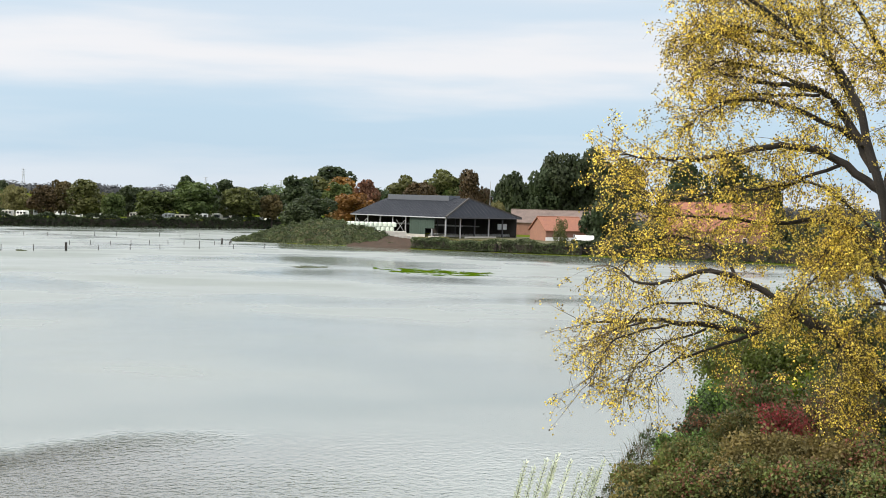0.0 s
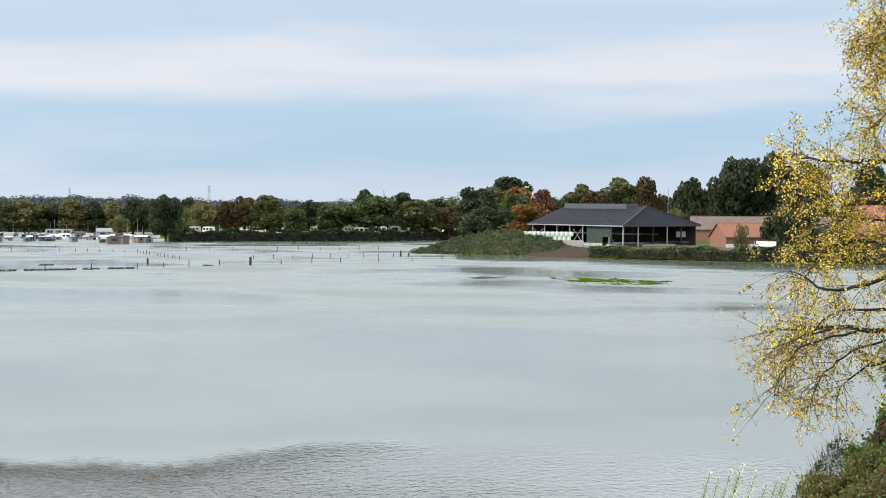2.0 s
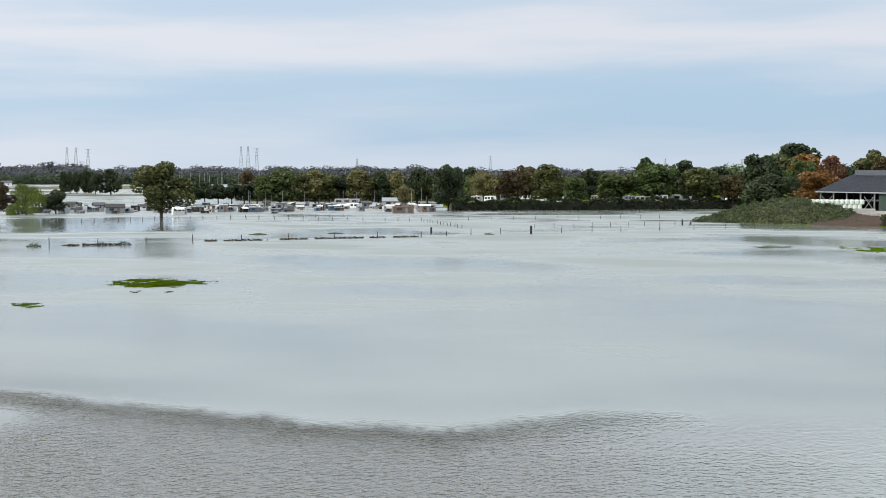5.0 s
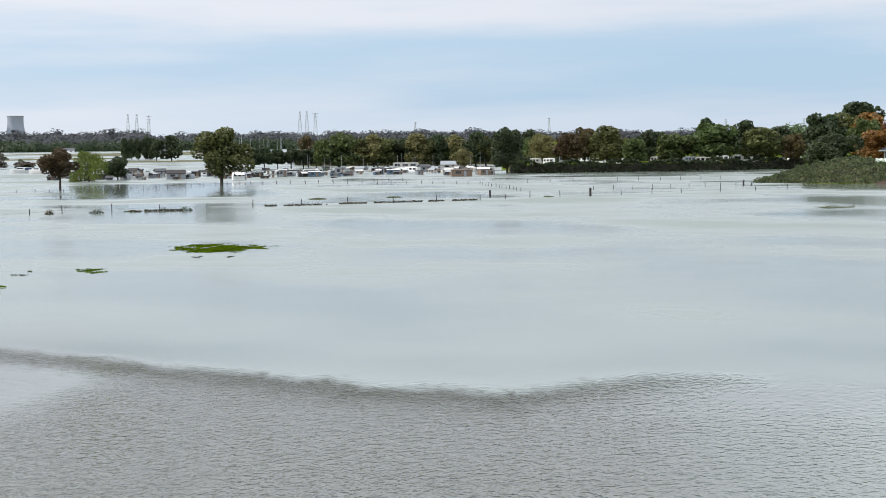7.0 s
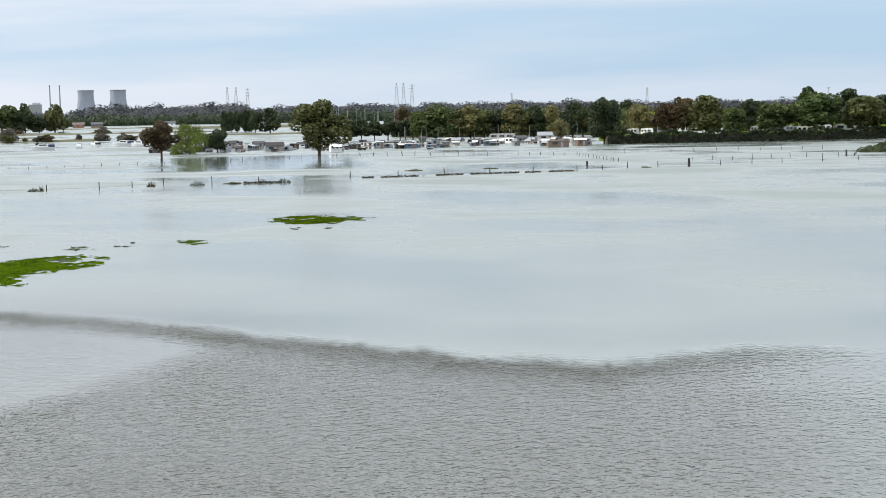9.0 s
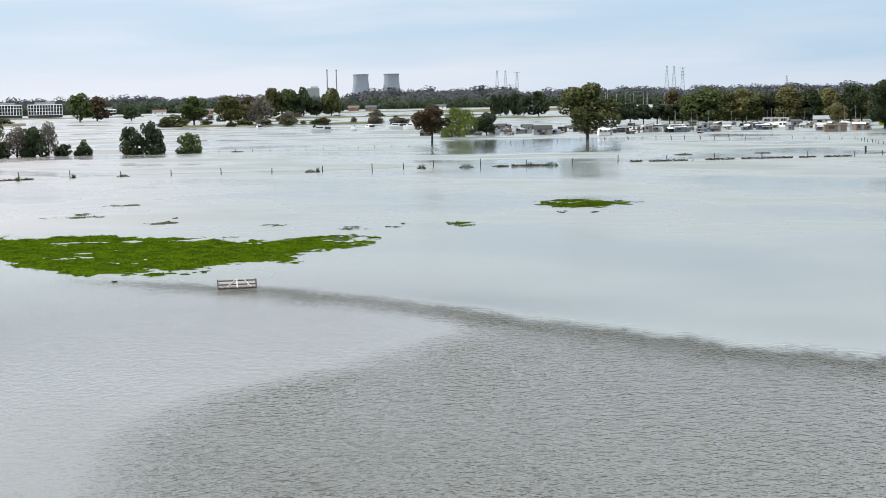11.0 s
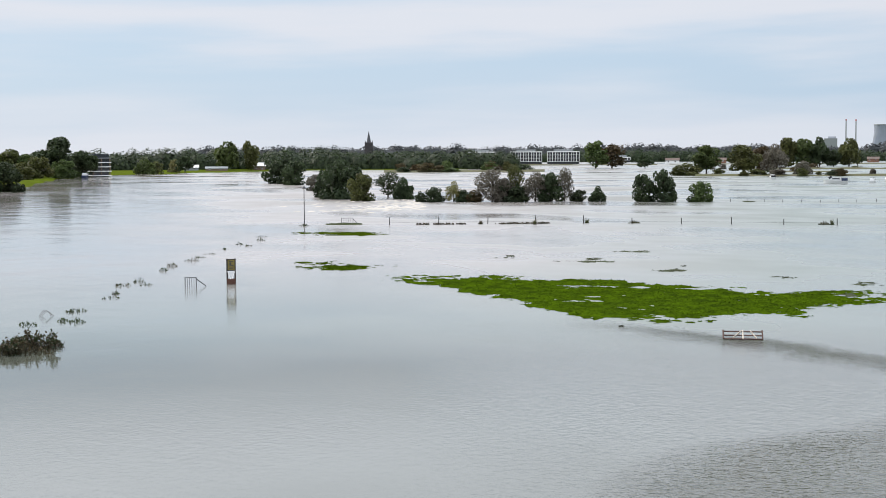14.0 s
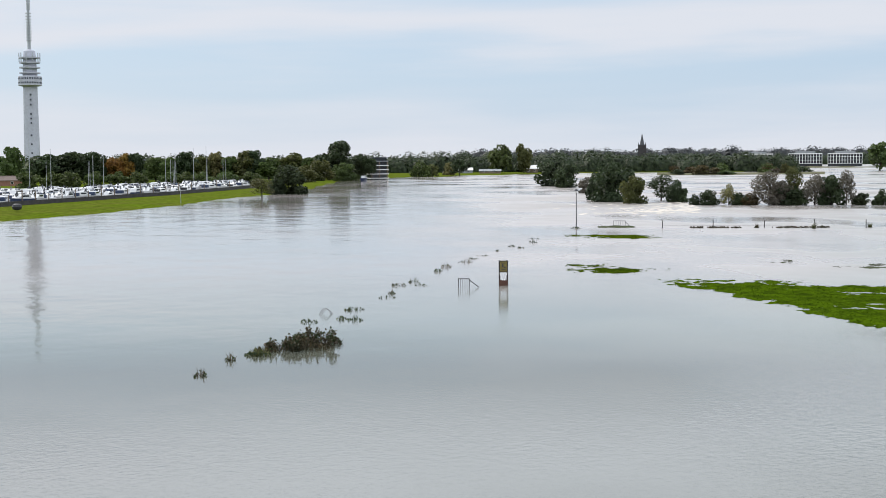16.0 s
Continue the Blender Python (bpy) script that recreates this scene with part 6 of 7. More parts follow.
def boat_parts(ob, l, w, h, hullm, cabm, mast=0.0, canopy=None):
    """Motor or sailing boat: lofted hull, deck, cabin, windscreen, rail."""
    V, F = [], []
    xs = [-0.5, -0.3, 0.0, 0.25, 0.4, 0.5]
    ws = [0.42, 0.49, 0.5, 0.40, 0.22, 0.01]
    zs = [0.80, 0.80, 0.84, 0.92, 0.98, 1.06]
    for x, ww, z in zip(xs, ws, zs):
        V += [(x * l, -ww * w, z * h), (x * l * 0.96, -ww * w * 0.72, 0.0), (x * l * 0.96, ww * w * 0.72, 0.0), (x * l, ww * w, z * h)]
    for i in range(5):
        for k in range(3):
            F.append((4 * i + k, 4 * i + k + 1, 4 * i + k + 5, 4 * i + k + 4))
        F.append((4 * i + 3, 4 * i, 4 * i + 4, 4 * i + 7))
    F.append((0, 3, 2, 1))
    F.append((20, 21, 22, 23))
    data_part("hull", pydata("hull", V, F, hullm), ob)
    bm = bmesh.new()
    prof = [(-0.28, 0.82), (-0.24, 1.5), (0.1, 1.55), (0.26, 1.02), (0.30, 0.9)]
    a = [bm.verts.new((x * l, -w * 0.34, z * h)) for x, z in prof]
    b = [bm.verts.new((x * l, w * 0.34, z * h)) for x, z in prof]
    bm.faces.new(a), bm.faces.new(b[::-1])
    for i in range(5):
        j = (i + 1) % 5
        bm.faces.new((a[j], a[i], b[i], b[j]))
    bmesh.ops.recalc_face_normals(bm, faces=bm.faces)
    cab = part("cabin", bm, cabm, ob)
    for s in (-1, 1):
        bm = bmesh.new()
        box(bm, -0.2 * l, 0.1 * l, s * w * 0.345 - 0.02, s * w * 0.345 + 0.02, 1.12 * h, 1.4 * h, 0.02)
        part("side_window", bm, GLASS_DARK, cab)
    bm = bmesh.new()
    beam(bm, (0.125 * l, 0, 1.5 * h), (0.245 * l, 0, 1.1 * h), 0.05, w * 0.6)
    part("windscreen", bm, GLASS_DARK, cab)
    if canopy:
        bm = bmesh.new()
        box(bm, -0.48 * l, -0.27 * l, -w * 0.36, w * 0.36, 0.8 * h, 1.42 * h, 0.12)
        part("canopy", bm, canopy, ob)
    if mast:
        bm = bmesh.new()
        rod(bm, (0.05 * l, 0, h), (0.05 * l, 0, mast), 0.09, 0.05, 6)
        part("mast", bm, GALV, ob)
        bm = bmesh.new()
        rod(bm, (0.05 * l, 0, h + 1.1), (-0.4 * l, 0, h + 1.1), 0.08, n=6)
        part("boom", bm, BLUE if canopy is BLUE else WHITE, ob)


NAVY = mat("navy_canvas", (0.030, 0.045, 0.09), rough=0.7, var=0.15, scale=2)
BLACKC = mat("black_canvas", (0.03, 0.03, 0.032), rough=0.7, var=0.15, scale=2)
GEL = mat("gelcoat", (0.58, 0.58, 0.57), rough=0.25, var=0.05, scale=0.7)
MODELS = []


def boats_made():
    spec = ((9.9, 3.3, 1.75, GEL, GEL, 0, NAVY, "white motor cruiser with a navy canopy moored in the marina"),
            (8.4, 2.9, 1.5, GEL, WHITE, 0, BLACKC, "white motor boat with a black canopy moored in the marina"),
            (11.2, 3.6, 1.9, NAVY, GEL, 0, None, "navy-hulled motor cruiser moored in the marina"),
            (7.4, 2.6, 1.35, GEL, GEL, 0, None, "small white cabin boat moored in the marina"),
            (9.0, 3.0, 1.3, GEL, WHITE, 12.5, BLUE, "white sailing yacht with a blue sail cover in the marina"))
    for l, w, h, a, b, mast, can, label in spec:
        ob = thing("sailing_boat" if mast else "motor_boat", Matrix.Identity(4), label, "boat", "boats in the marina")
        boat_parts(ob, l, w, h, a, b, mast, can)
        MODELS.append([ob, False])


def moor(i, m):
    ob, used = MODELS[i]
    if used:
        return copy_thing(ob, m)
    ob.matrix_world = m
    MODELS[i][1] = True
    return ob


boats_made()
QUAY = ([74.4, 74.7, 75.8, 78, 81.3, 84.5, 92], [650, 632, 590, 526, 467, 422, 360])
rb = random.Random(9)
for row in range(9):
    az = 75.0 + rb.uniform(0, 0.3)
    while az < 87.5:
        d = np.interp(az, *QUAY) + 7 + row * 13.5
        if rb.random() < 0.9:
            moor(rb.choices((0, 1, 2, 3, 4), (4, 4, 4, 3, 1))[0], spot(az, d, 0.85, rb.choice((62, 70, 242, 250)) + rb.uniform(-9, 9)))
        az += math.degrees(rb.uniform(4.0, 5.2) / d)
# dark sheet added over the land, for the dark gaps between boats
strip_az = np.arange(74.5, 92, 0.25)
V, F = [], []
for a in strip_az:
    q = np.interp(a, *QUAY)
    V += [at(a, q + 0.2, 0.72), at(a, q + 0.2, 0.86), at(a, q + 150, 0.86), at(a, q + 150, 0.5)]
for i in range(len(strip_az) - 1):
    for k in range(3):
        F.append((4 * i + k, 4 * i + k + 1, 4 * i + k + 5, 4 * i + k + 4))
basin = new("pavement", pydata("pavement", V, F, mat("dark_gap_sheet", (0.055, 0.055, 0.06), rough=0.35, var=0.3, scale=0.2)))
tagged(basin, "dark sheet added for the dark gaps between the moored boats", "pavement", kind="structure")
V, F = [], []
for a in strip_az:
    q = np.interp(a, *QUAY)
    V += [at(a, q - 0.5, 0.3), at(a, q - 0.5, 2.0), at(a, q, 2.0), at(a, q, 0.3)]
for i in range(len(strip_az) - 1):
    for k in range(3):
        F.append((4 * i + k, 4 * i + k + 1, 4 * i + k + 5, 4 * i + k + 4))
quay = new("wall_quay", pydata("wall_quay", V, F, mat("dark_piling", (0.040, 0.036, 0.034), rough=0.8, var=0.3, scale=0.6, bump=0.03)))
tagged(quay, "dark timber piling along the marina quay", "wall", kind="structure")
for k in range(22):
    az = 75.2 + k * 0.5
    ob = thing("mooring_pile", spot(az, np.interp(az, *QUAY) + 1.5, 0.5), "tall weathered mooring pile on the quay", "pile", "mooring piles")
    bm = bmesh.new()
    rod(bm, (0, 0, -0.5), (0, 0, 3.4 + (k % 3) * 0.7), 0.17, 0.15, 8)
    part("pile", bm, WOOD, ob)
for az, d, h in ((83.4, 560, 24), (81.0, 545, 15), (80.6, 640, 16), (78.2, 640, 13), (78.0, 650, 13), (77.8, 660, 12), (77.1, 660, 18), (76.6, 680, 19), (82.6, 630, 18), (86, 600, 16)):
    pole(az, d, 0.6, h, 0.13, "tall pale mast standing among the moored boats", "mast")
for k in range(34):
    az = 20.5 + 8.6 * rb.random()
    moor(4, spot(az, rb.uniform(745, 860), 0.3, rb.uniform(0, 360), (1, 1, rb.uniform(1.0, 1.25))))
for az, d in ((37.53, 639), (39.2, 611), (40.6, 600), (36.9, 625), (38.6, 640), (43.0, 690)):
    moor(rb.choice((0, 1, 3)), spot(az, d, -0.25, rb.uniform(0, 180)))
moor(2, spot(70.3, 835, 0, 80))
bin_ = thing("round_float", spot(83.9, 385, 0.9), "black round float lying on the grassy bank", "float")
bm = bmesh.new()
lathe(bm, [(0.3, 0), (1.1, 0.25), (1.3, 0.9), (1.05, 1.5), (0.3, 1.75)], 14)
part("drum", bm, BLACKC, bin_)
marker = pole(77.63, 439, 0.1, 4.6, 0.09, "thin marker pole at the edge of the grassy bank", "marker_pole")
for k in range(16):
    caravan(spot(7.0 + k * 0.68 + rc.uniform(-0.2, 0.2), rc.uniform(566, 606), 2.0, rc.uniform(-40, 40)), rc.uniform(4, 6.5), rc.uniform(2.4, 3.0), rc.choice((WHITE, CREAM, GREYW)), "pale caravan parked behind the dark hedge")
caravan(spot(8.75, 572, 2.1, 0), 12, 3.3, WHITE, "long white trailer parked behind the hedge")

# ---- far landmarks ----
CONC_PALE = mat("tower_concrete", (0.42, 0.43, 0.48), rough=0.8, var=0.08, scale=0.05)
CONC_GREY = mat("cooling_concrete", (0.22, 0.24, 0.285), rough=0.85, var=0.04, scale=0.01)
STEEL_FAR = mat("pylon_steel", (0.40, 0.42, 0.44), rough=0.6, metal=0.3)
CHURCH_BRICK = mat("church_brick", (0.058, 0.052, 0.052), rough=0.85, var=0.2, scale=0.3)
SLATE = mat("church_slate", (0.07, 0.072, 0.08), rough=0.7, var=0.15, scale=0.3)


def tv_tower():
    ob = thing("television_tower", spot(83.28, 1500, 0), "tall pale concrete television tower with a stepped mast", "tower")
    bm = bmesh.new()
    lathe(bm, [(8.2, 0), (7.8, 30), (7.3, 60), (7.0, 89)], 32)
    sh = part("shaft", bm, CONC_PALE, ob)
    for k, z in enumerate((20, 29, 38, 50.5, 55, 59.5, 69, 74, 79)):
        bm = bmesh.new()
        box(bm, -0.7, 0.7, -8.3, -6.0, z, z + 1.6)
        part("window", bm, GLASS_DARK, sh)
    bm = bmesh.new()
    lathe(bm, [(8, 88.2), (11.3, 89), (11.6, 89.4), (11.6, 98), (11.2, 98.6), (9, 98.8)], 40)
    dk = part("lookout_deck", bm, CONC_PALE, ob)
    for row, z in enumerate((91.0, 95.3)):
        for k in range(30):
            a = 2 * math.pi * k / 30
            bm = bmesh.new()
            box(bm, -0.62, 0.62, -0.25, 0.25, 0, 1.7, m=Matrix.Translation((11.5 * math.sin(a), -11.5 * math.cos(a), z)) @ Matrix.Rotation(a, 4, "Z"))
            part("window", bm, GLASS_DARK, dk)
    bm = bmesh.new()
    lathe(bm, [(7.2, 98.8), (6.6, 112), (6.2, 119), (5.6, 124), (3.5, 125.2), (1.5, 125.6)], 24)
    part("upper_core", bm, CONC_PALE, ob)
    for z in (101, 106.5, 111.5, 116.5):
        bm = bmesh.new()
        lathe(bm, [(6.5, z - 0.6), (9.6, z), (10.4, z + 0.1), (10.4, z + 1.3), (6.5, z + 1.2)], 32)
        part("platform", bm, CONC_PALE, ob)
    for k in range(10):
        a = 2 * math.pi * k / 10
        bm = bmesh.new()
        rod(bm, (10.2 * math.cos(a), 10.2 * math.sin(a), 112.5), (10.2 * math.cos(a), 10.2 * math.sin(a), 122), 0.5, n=6)
        part("aerial", bm, STEEL_FAR, ob)
    bm = bmesh.new()
    lathe(bm, [(1.7, 125), (1.4, 150), (1.1, 150.2), (1.0, 172), (0.5, 172.2), (0.3, 190)], 12)
    ms = part("mast", bm, STEEL_FAR, ob)
    for k in range(10):
        bm = bmesh.new()
        z = 134 + k * 3.0
        lathe(bm, [(1.4, z), (2.8, z + 0.2), (2.8, z + 1.3), (1.4, z + 1.5)], 12)
        part("aerial_ring", bm, STEEL_FAR, ms)
    for k in range(4):
        bm = bmesh.new()
        lathe(bm, [(1.0, 165 + k * 2.6), (1.9, 165.2 + k * 2.6), (1.9, 167 + k * 2.6), (1.0, 167.2 + k * 2.6)], 12)
        part("aerial_ring", bm, STEEL_FAR, ms)


tv_tower()


def cooling_tower(az):
    ob = thing("cooling_tower", spot(az, 4600, 0), "pale concrete cooling tower of a distant power station", "cooling tower", "cooling towers")
    bm = bmesh.new()
    pr = [(36, 0), (33, 12), (30, 28), (27, 46), (25, 62), (24.2, 74), (24.8, 88), (24.9, 90)]
    lathe(bm, pr + [(23.5, 90), (23, 74), (25, 46)], 40)
    part("shell", bm, CONC_GREY, ob, smooth=True)
    bm = bmesh.new()
    lathe(bm, [(25.1, 87.5), (25.6, 88), (25.6, 90), (25.0, 90.4)], 40)
    part("rim", bm, GREYW, ob)


cooling_tower(38.88)
cooling_tower(37.65)
for az, top in ((40.23, 107), (39.86, 106)):
    ob = thing("chimney", spot(az, 4600), "thin tall power station chimney", "chimney")
    bm = bmesh.new()
    lathe(bm, [(2.6, 0), (2.0, 60), (1.7, top)], 12)
    part("stack", bm, GREYW, ob)
    bm = bmesh.new()
    lathe(bm, [(1.9, top - 4), (2.2, top - 3.8), (2.2, top), (1.8, top + 0.2)], 12)
    part("band", bm, RED, ob)
ob = thing("boiler_house", spot(40.7, 4600), "grey block of the distant power station", "building")
bm = bmesh.new()
box(bm, -28, 12, -15, 15, 0, 48, 0.5)
part("wall", bm, GREYW, ob)
bm = bmesh.new()
box(bm, -16, 8, -12, 12, 48, 54, 0.4)
part("roof_plant", bm, CONC_PALE, ob)


def pylon(az, d, h, wide):
    ob = thing("pylon", spot(az, d, 0), "distant lattice electricity pylon", "pylon", "pylons")
    b, t = h * 0.085, h * 0.014
    for sx in (-1, 1):
        for sy in (-1, 1):
            bm = bmesh.new()
            beam(bm, (sx * b, sy * b, 0), (sx * t, sy * t, h), 0.85)
            part("leg", bm, STEEL_FAR, ob)
    for k in range(9):
        z0, z1 = h * k / 9, h * (k + 1) / 9
        w0, w1 = b + (t - b) * k / 9, b + (t - b) * (k + 1) / 9
        bm = bmesh.new()
        beam(bm, (-w0, -w0, z0), (w1, -w1, z1), 0.5)
        beam(bm, (w0, w0, z0), (-w1, w1, z1), 0.5)
        part("brace", bm, STEEL_FAR, ob)
    for z, w in ((0.97, wide), (0.86, wide * 0.8), (0.75, wide * 0.7)):
        bm = bmesh.new()
        beam(bm, (-w, 0, h * z), (w, 0, h * z), 0.8)
        part("cross_arm", bm, STEEL_FAR, ob)


for az, top, wide in ((33.4, 80, 3.0), (33.06, 80, 3.0), (32.6, 76, 8.0), (26.64, 84, 3.0), (26.36, 84, 3.0), (26.02, 80, 8.0), (16.6, 60, 6), (9.6, 52, 6), (1.2, 58, 5), (0.5, 58, 5), (22.0, 52, 5), (6.6, 50, 5)):
    pylon(az, 3800, top, wide)
ob = thing("church", spot(59.1, 1800, 0), "dark brick church tower with a pointed spire", "church")
bm = bmesh.new()
box(bm, -5.2, 5.2, -5.2, 5.2, 0, 26, 0.2)
part("tower", bm, CHURCH_BRICK, ob)
bm = bmesh.new()
rod(bm, (0, 0, 26), (0, 0, 40.0), 2.9, 0.2, 8)
part("spire", bm, SLATE, ob)
for sx in (-1, 1):
    bm = bmesh.new()
    rod(bm, (sx * 4.4, -4.4, 26), (sx * 4.4, -4.4, 29), 0.8, 0.05, 6)
    part("pinnacle", bm, SLATE, ob)
bm = bmesh.new()
roof_plane(bm, [(4.6, -6, 8), (30, -6, 8), (30, 0, 14), (4.6, 0, 14)], 0.4)
roof_plane(bm, [(30, 6, 8), (4.6, 6, 8), (4.6, 0, 14), (30, 0, 14)], 0.4)
part("nave_roof", bm, SLATE, ob)


def office(az, d, w, h, cols, rows_, label, turn=0.0, z=0.6):
    ob = thing("office_building", spot(az, d, z, turn), label, "building", "white blocks by the water")
    bm = bmesh.new()
    box(bm, -w / 2, w / 2, 0.6, 14, -1, h * 0.98)
    part("core", bm, GLASS_DARK, ob)
    fh = h / (rows_ + 1)
    for r in range(rows_ + 2):
        bm = bmesh.new()
        t = 0.5 if r in (0, rows_ + 1) else 0.2
        box(bm, -w / 2 - 0.2, w / 2 + 0.2, -0.2, 14.2, r * fh - t, r * fh + t * 0.6, 0.03)
        part("floor_slab", bm, WHITE, ob)
    for r in range(1, rows_ + 1):
        for c in range(cols + 1):
            bm = bmesh.new()
            x = -w / 2 + w * c / cols
            box(bm, x - 0.24, x + 0.24, -0.1, 0.65, r * fh + 0.122, (r + 1) * fh - 0.202 - (0.30 if r == rows_ else 0))
            part("pier", bm, WHITE, ob)
    bm = bmesh.new()
    box(bm, -w * 0.3, w * 0.3, 3, 10, h + 0.34, h + 2.2, 0.1)
    part("roof_plant", bm, GREYW, ob)


office(52.75, 1395, 31, 12.6, 12, 3, "white three-storey block with a grid of dark windows")
office(51.25, 1385, 31, 12.6, 12, 3, "white three-storey block with a grid of dark windows")
office(54.6, 1420, 30, 12.6, 12, 3, "white block half hidden by waterside trees")
office(61.2, 1500, 20, 13, 8, 2, "white house block on the far bank")
office(48.9, 1550, 18, 6, 6, 1, "low pale building beyond the flood")
ob = thing("terrace_house", spot(69.7, 868, 0, 15), "dark glazed riverside house with stacked white terraces", "house")
bm = bmesh.new()
box(bm, -5, 5, 0, 9, -0.5, 13.6, 0.05)
part("core", bm, GLASS_DARK, ob)
for k in range(5):
    bm = bmesh.new()
    box(bm, -5.8 + 0.3 * k, 6.0, -1.6 + 0.2 * k, 9.2, 2.6 * k + 0.6, 2.6 * k + 1.05, 0.03)
    part("terrace_slab", bm, WHITE if k != 4 else GREYW, ob)
for k in range(4):
    for x in (-4.6, 0.2, 5.4):
        bm = bmesh.new()
        box(bm, x - 0.25, x + 0.25, -0.6, -0.1, 2.6 * k + 1.053, 2.6 * k + 3.197)
        part("column", bm, BROWNW, ob)
for az, d, w, h, wall, roof, lab in ((63.5, 1085, 9, 5.5, BROWNW, WHITE, "small house with a pale roof on the far bank"), (65.2, 1060, 16, 3.0, BROWNW, GREYW, "low boathouse on the far bank"), (66.2, 1090, 11, 4.0, GREYW, WHITE, "pale low house on the far bank"),
                                     (77.2, 1000, 30, 9, GREYW, TILE_BROWN, "large dark-roofed hall behind the trees"), (79.7, 1050, 26, 13, GREYW, SLATE, "tall dark-roofed hall behind the trees"), (84.3, 760, 16, 5, BRICK, TILE_BROWN, "low brick house behind the marina"),
                                     (35.7, 1500, 12, 5, WHITE, SLATE, "white house beyond the flood"), (32.2, 1350, 22, 7, GREYW, SLATE, "long dark house beyond the flood"), (39.2, 1560, 12, 5, BRICK, TILE_BROWN, "brown-roofed house beyond the flood"),
                                     (38.5, 1540, 12, 5, BROWNW, SLATE, "small dark house beyond the flood"), (46.9, 1480, 14, 5, WHITE, TILE_BROWN, "pale house beyond the flood"), (45.0, 1500, 11, 5, BRICK, TILE_BROWN, "brown-roofed house among far trees")):
    gable_house("house", spot(az, d, 0.6), w, 8, h * 0.6, h, wall, roof, lab, "house", ((-w * 0.3, 1, 1.4, 1.4), (w * 0.2, 1, 1.4, 1.4)))
# strips of dry land and dykes far out
for az0, az1, d, dp, h, lab in ((46, 38.5, 770, 10, 1.0, "narrow overgrown bank in the flood"), (44, 34, 1040, 14, 1.0, "low green dyke crossing the flood"), (37, 29, 880, 10, 0.9, "low bank beyond the campsite"), (36, 24, 1250, 20, 1.6, "far green dyke"),
                               (58.5, 52, 960, 26, 1.4, "green meadow strip on the far bank"), (43, 40.5, 900, 8, 0.8, "narrow bank in the flood"), (56, 47.5, 1370, 26, 1.1, "bank before the white blocks"), (47, 30, 1400, 12, 1.0, "thin dyke far out in the flood")):
    n = 50
    V, F = [], []
    for k, a in enumerate(np.linspace(az0, az1, n)):
        hh = h * (0.75 + 0.6 * noise.noise(Vector((a * 1.3, d * 0.01, 0))))
        V += [at(a, d - dp * 0.6, -0.4), at(a, d, hh), at(a, d + dp, hh), at(a, d + dp * 1.6, -0.4)]
    for i in range(n - 1):
        for k in range(3):
            F.append((4 * i + k, 4 * i + k + 1, 4 * i + k + 5, 4 * i + k + 4))
    ob = new("dyke", pydata("dyke", V, F, EARTH, True))
    tagged(ob, lab, "dyke", kind="structure")
rs = random.Random(21)
for k in range(26):
    az = rs.uniform(37, 46)
    tree("shrub", az, rs.choice((768, 772, 905, 1045)), rs.uniform(3, 9), rs.uniform(2, 4.5), rs.choice(("olive", "brown", "dark", "grey")), "low shrub on a narrow bank in the flood", "bush", 0.0, 0.2, category="shrub")
for k in range(16):
    tree("shrub", rs.uniform(52.5, 58), rs.choice((955, 975)), rs.uniform(5, 14), rs.uniform(3, 8), rs.choice(("olive", "brown", "dark", "green")), "shrub on the far meadow bank", "bush", 0.0, 0.6, category="shrub")

# ---- near bank: shrubs and the big poplar ----
def near_shrub(az, d, w, h, colour, label, leaf=0.09, n=7000, seed=1, z=None, second=None):
    """Dense shrub close by: stems and many single leaves on a lumpy crown."""
    g = np.random.default_rng(seed)
    z = float(ground_height(np.array(az), np.array(d))) - 0.1 if z is None else z
    ob = thing("shrub", spot(az, d, z), label, "shrub")
    lob = np.array([(g.uniform(-0.42, 0.42) * w, g.uniform(-0.3, 0.3) * w, g.uniform(0.15, 0.72) * h, g.uniform(0.16, 0.3) * min(w, h * 1.4)) for _ in range(16)])
    k = g.integers(0, 16, n)
    v = g.normal(size=(n, 3))
    v /= np.linalg.norm(v, axis=1)[:, None]
    p = lob[k, :3] + v * (lob[k, 3] * g.uniform(0.35, 1.12, n))[:, None] + g.normal(0, 0.06, (n, 3))
    p[:, 2] = np.abs(p[:, 2])
    if second:
        half = g.random(n) < 0.4
        data_part("foliage", leaf_mass("foliage", p[half], leaf, second, seed + 50), ob)
        p = p[~half]
    data_part("foliage", leaf_mass("foliage", p, leaf, colour, seed), ob)
    V, F = [], []
    for i in range(16):
        e = Vector(lob[i, :3]) + Vector((g.uniform(-0.3, 0.3), g.uniform(-0.3, 0.3), lob[i, 3] * 1.1))
        b = Vector((e.x * 0.25, e.y * 0.25, 0))
        tube(V, F, [b, b.lerp(e, 0.5) + Vector((0.08, 0, 0.1)), e], [0.035, 0.02, 0.006], 4)
    data_part("wood", pydata("wood", V, F, BARK), ob)
    return ob


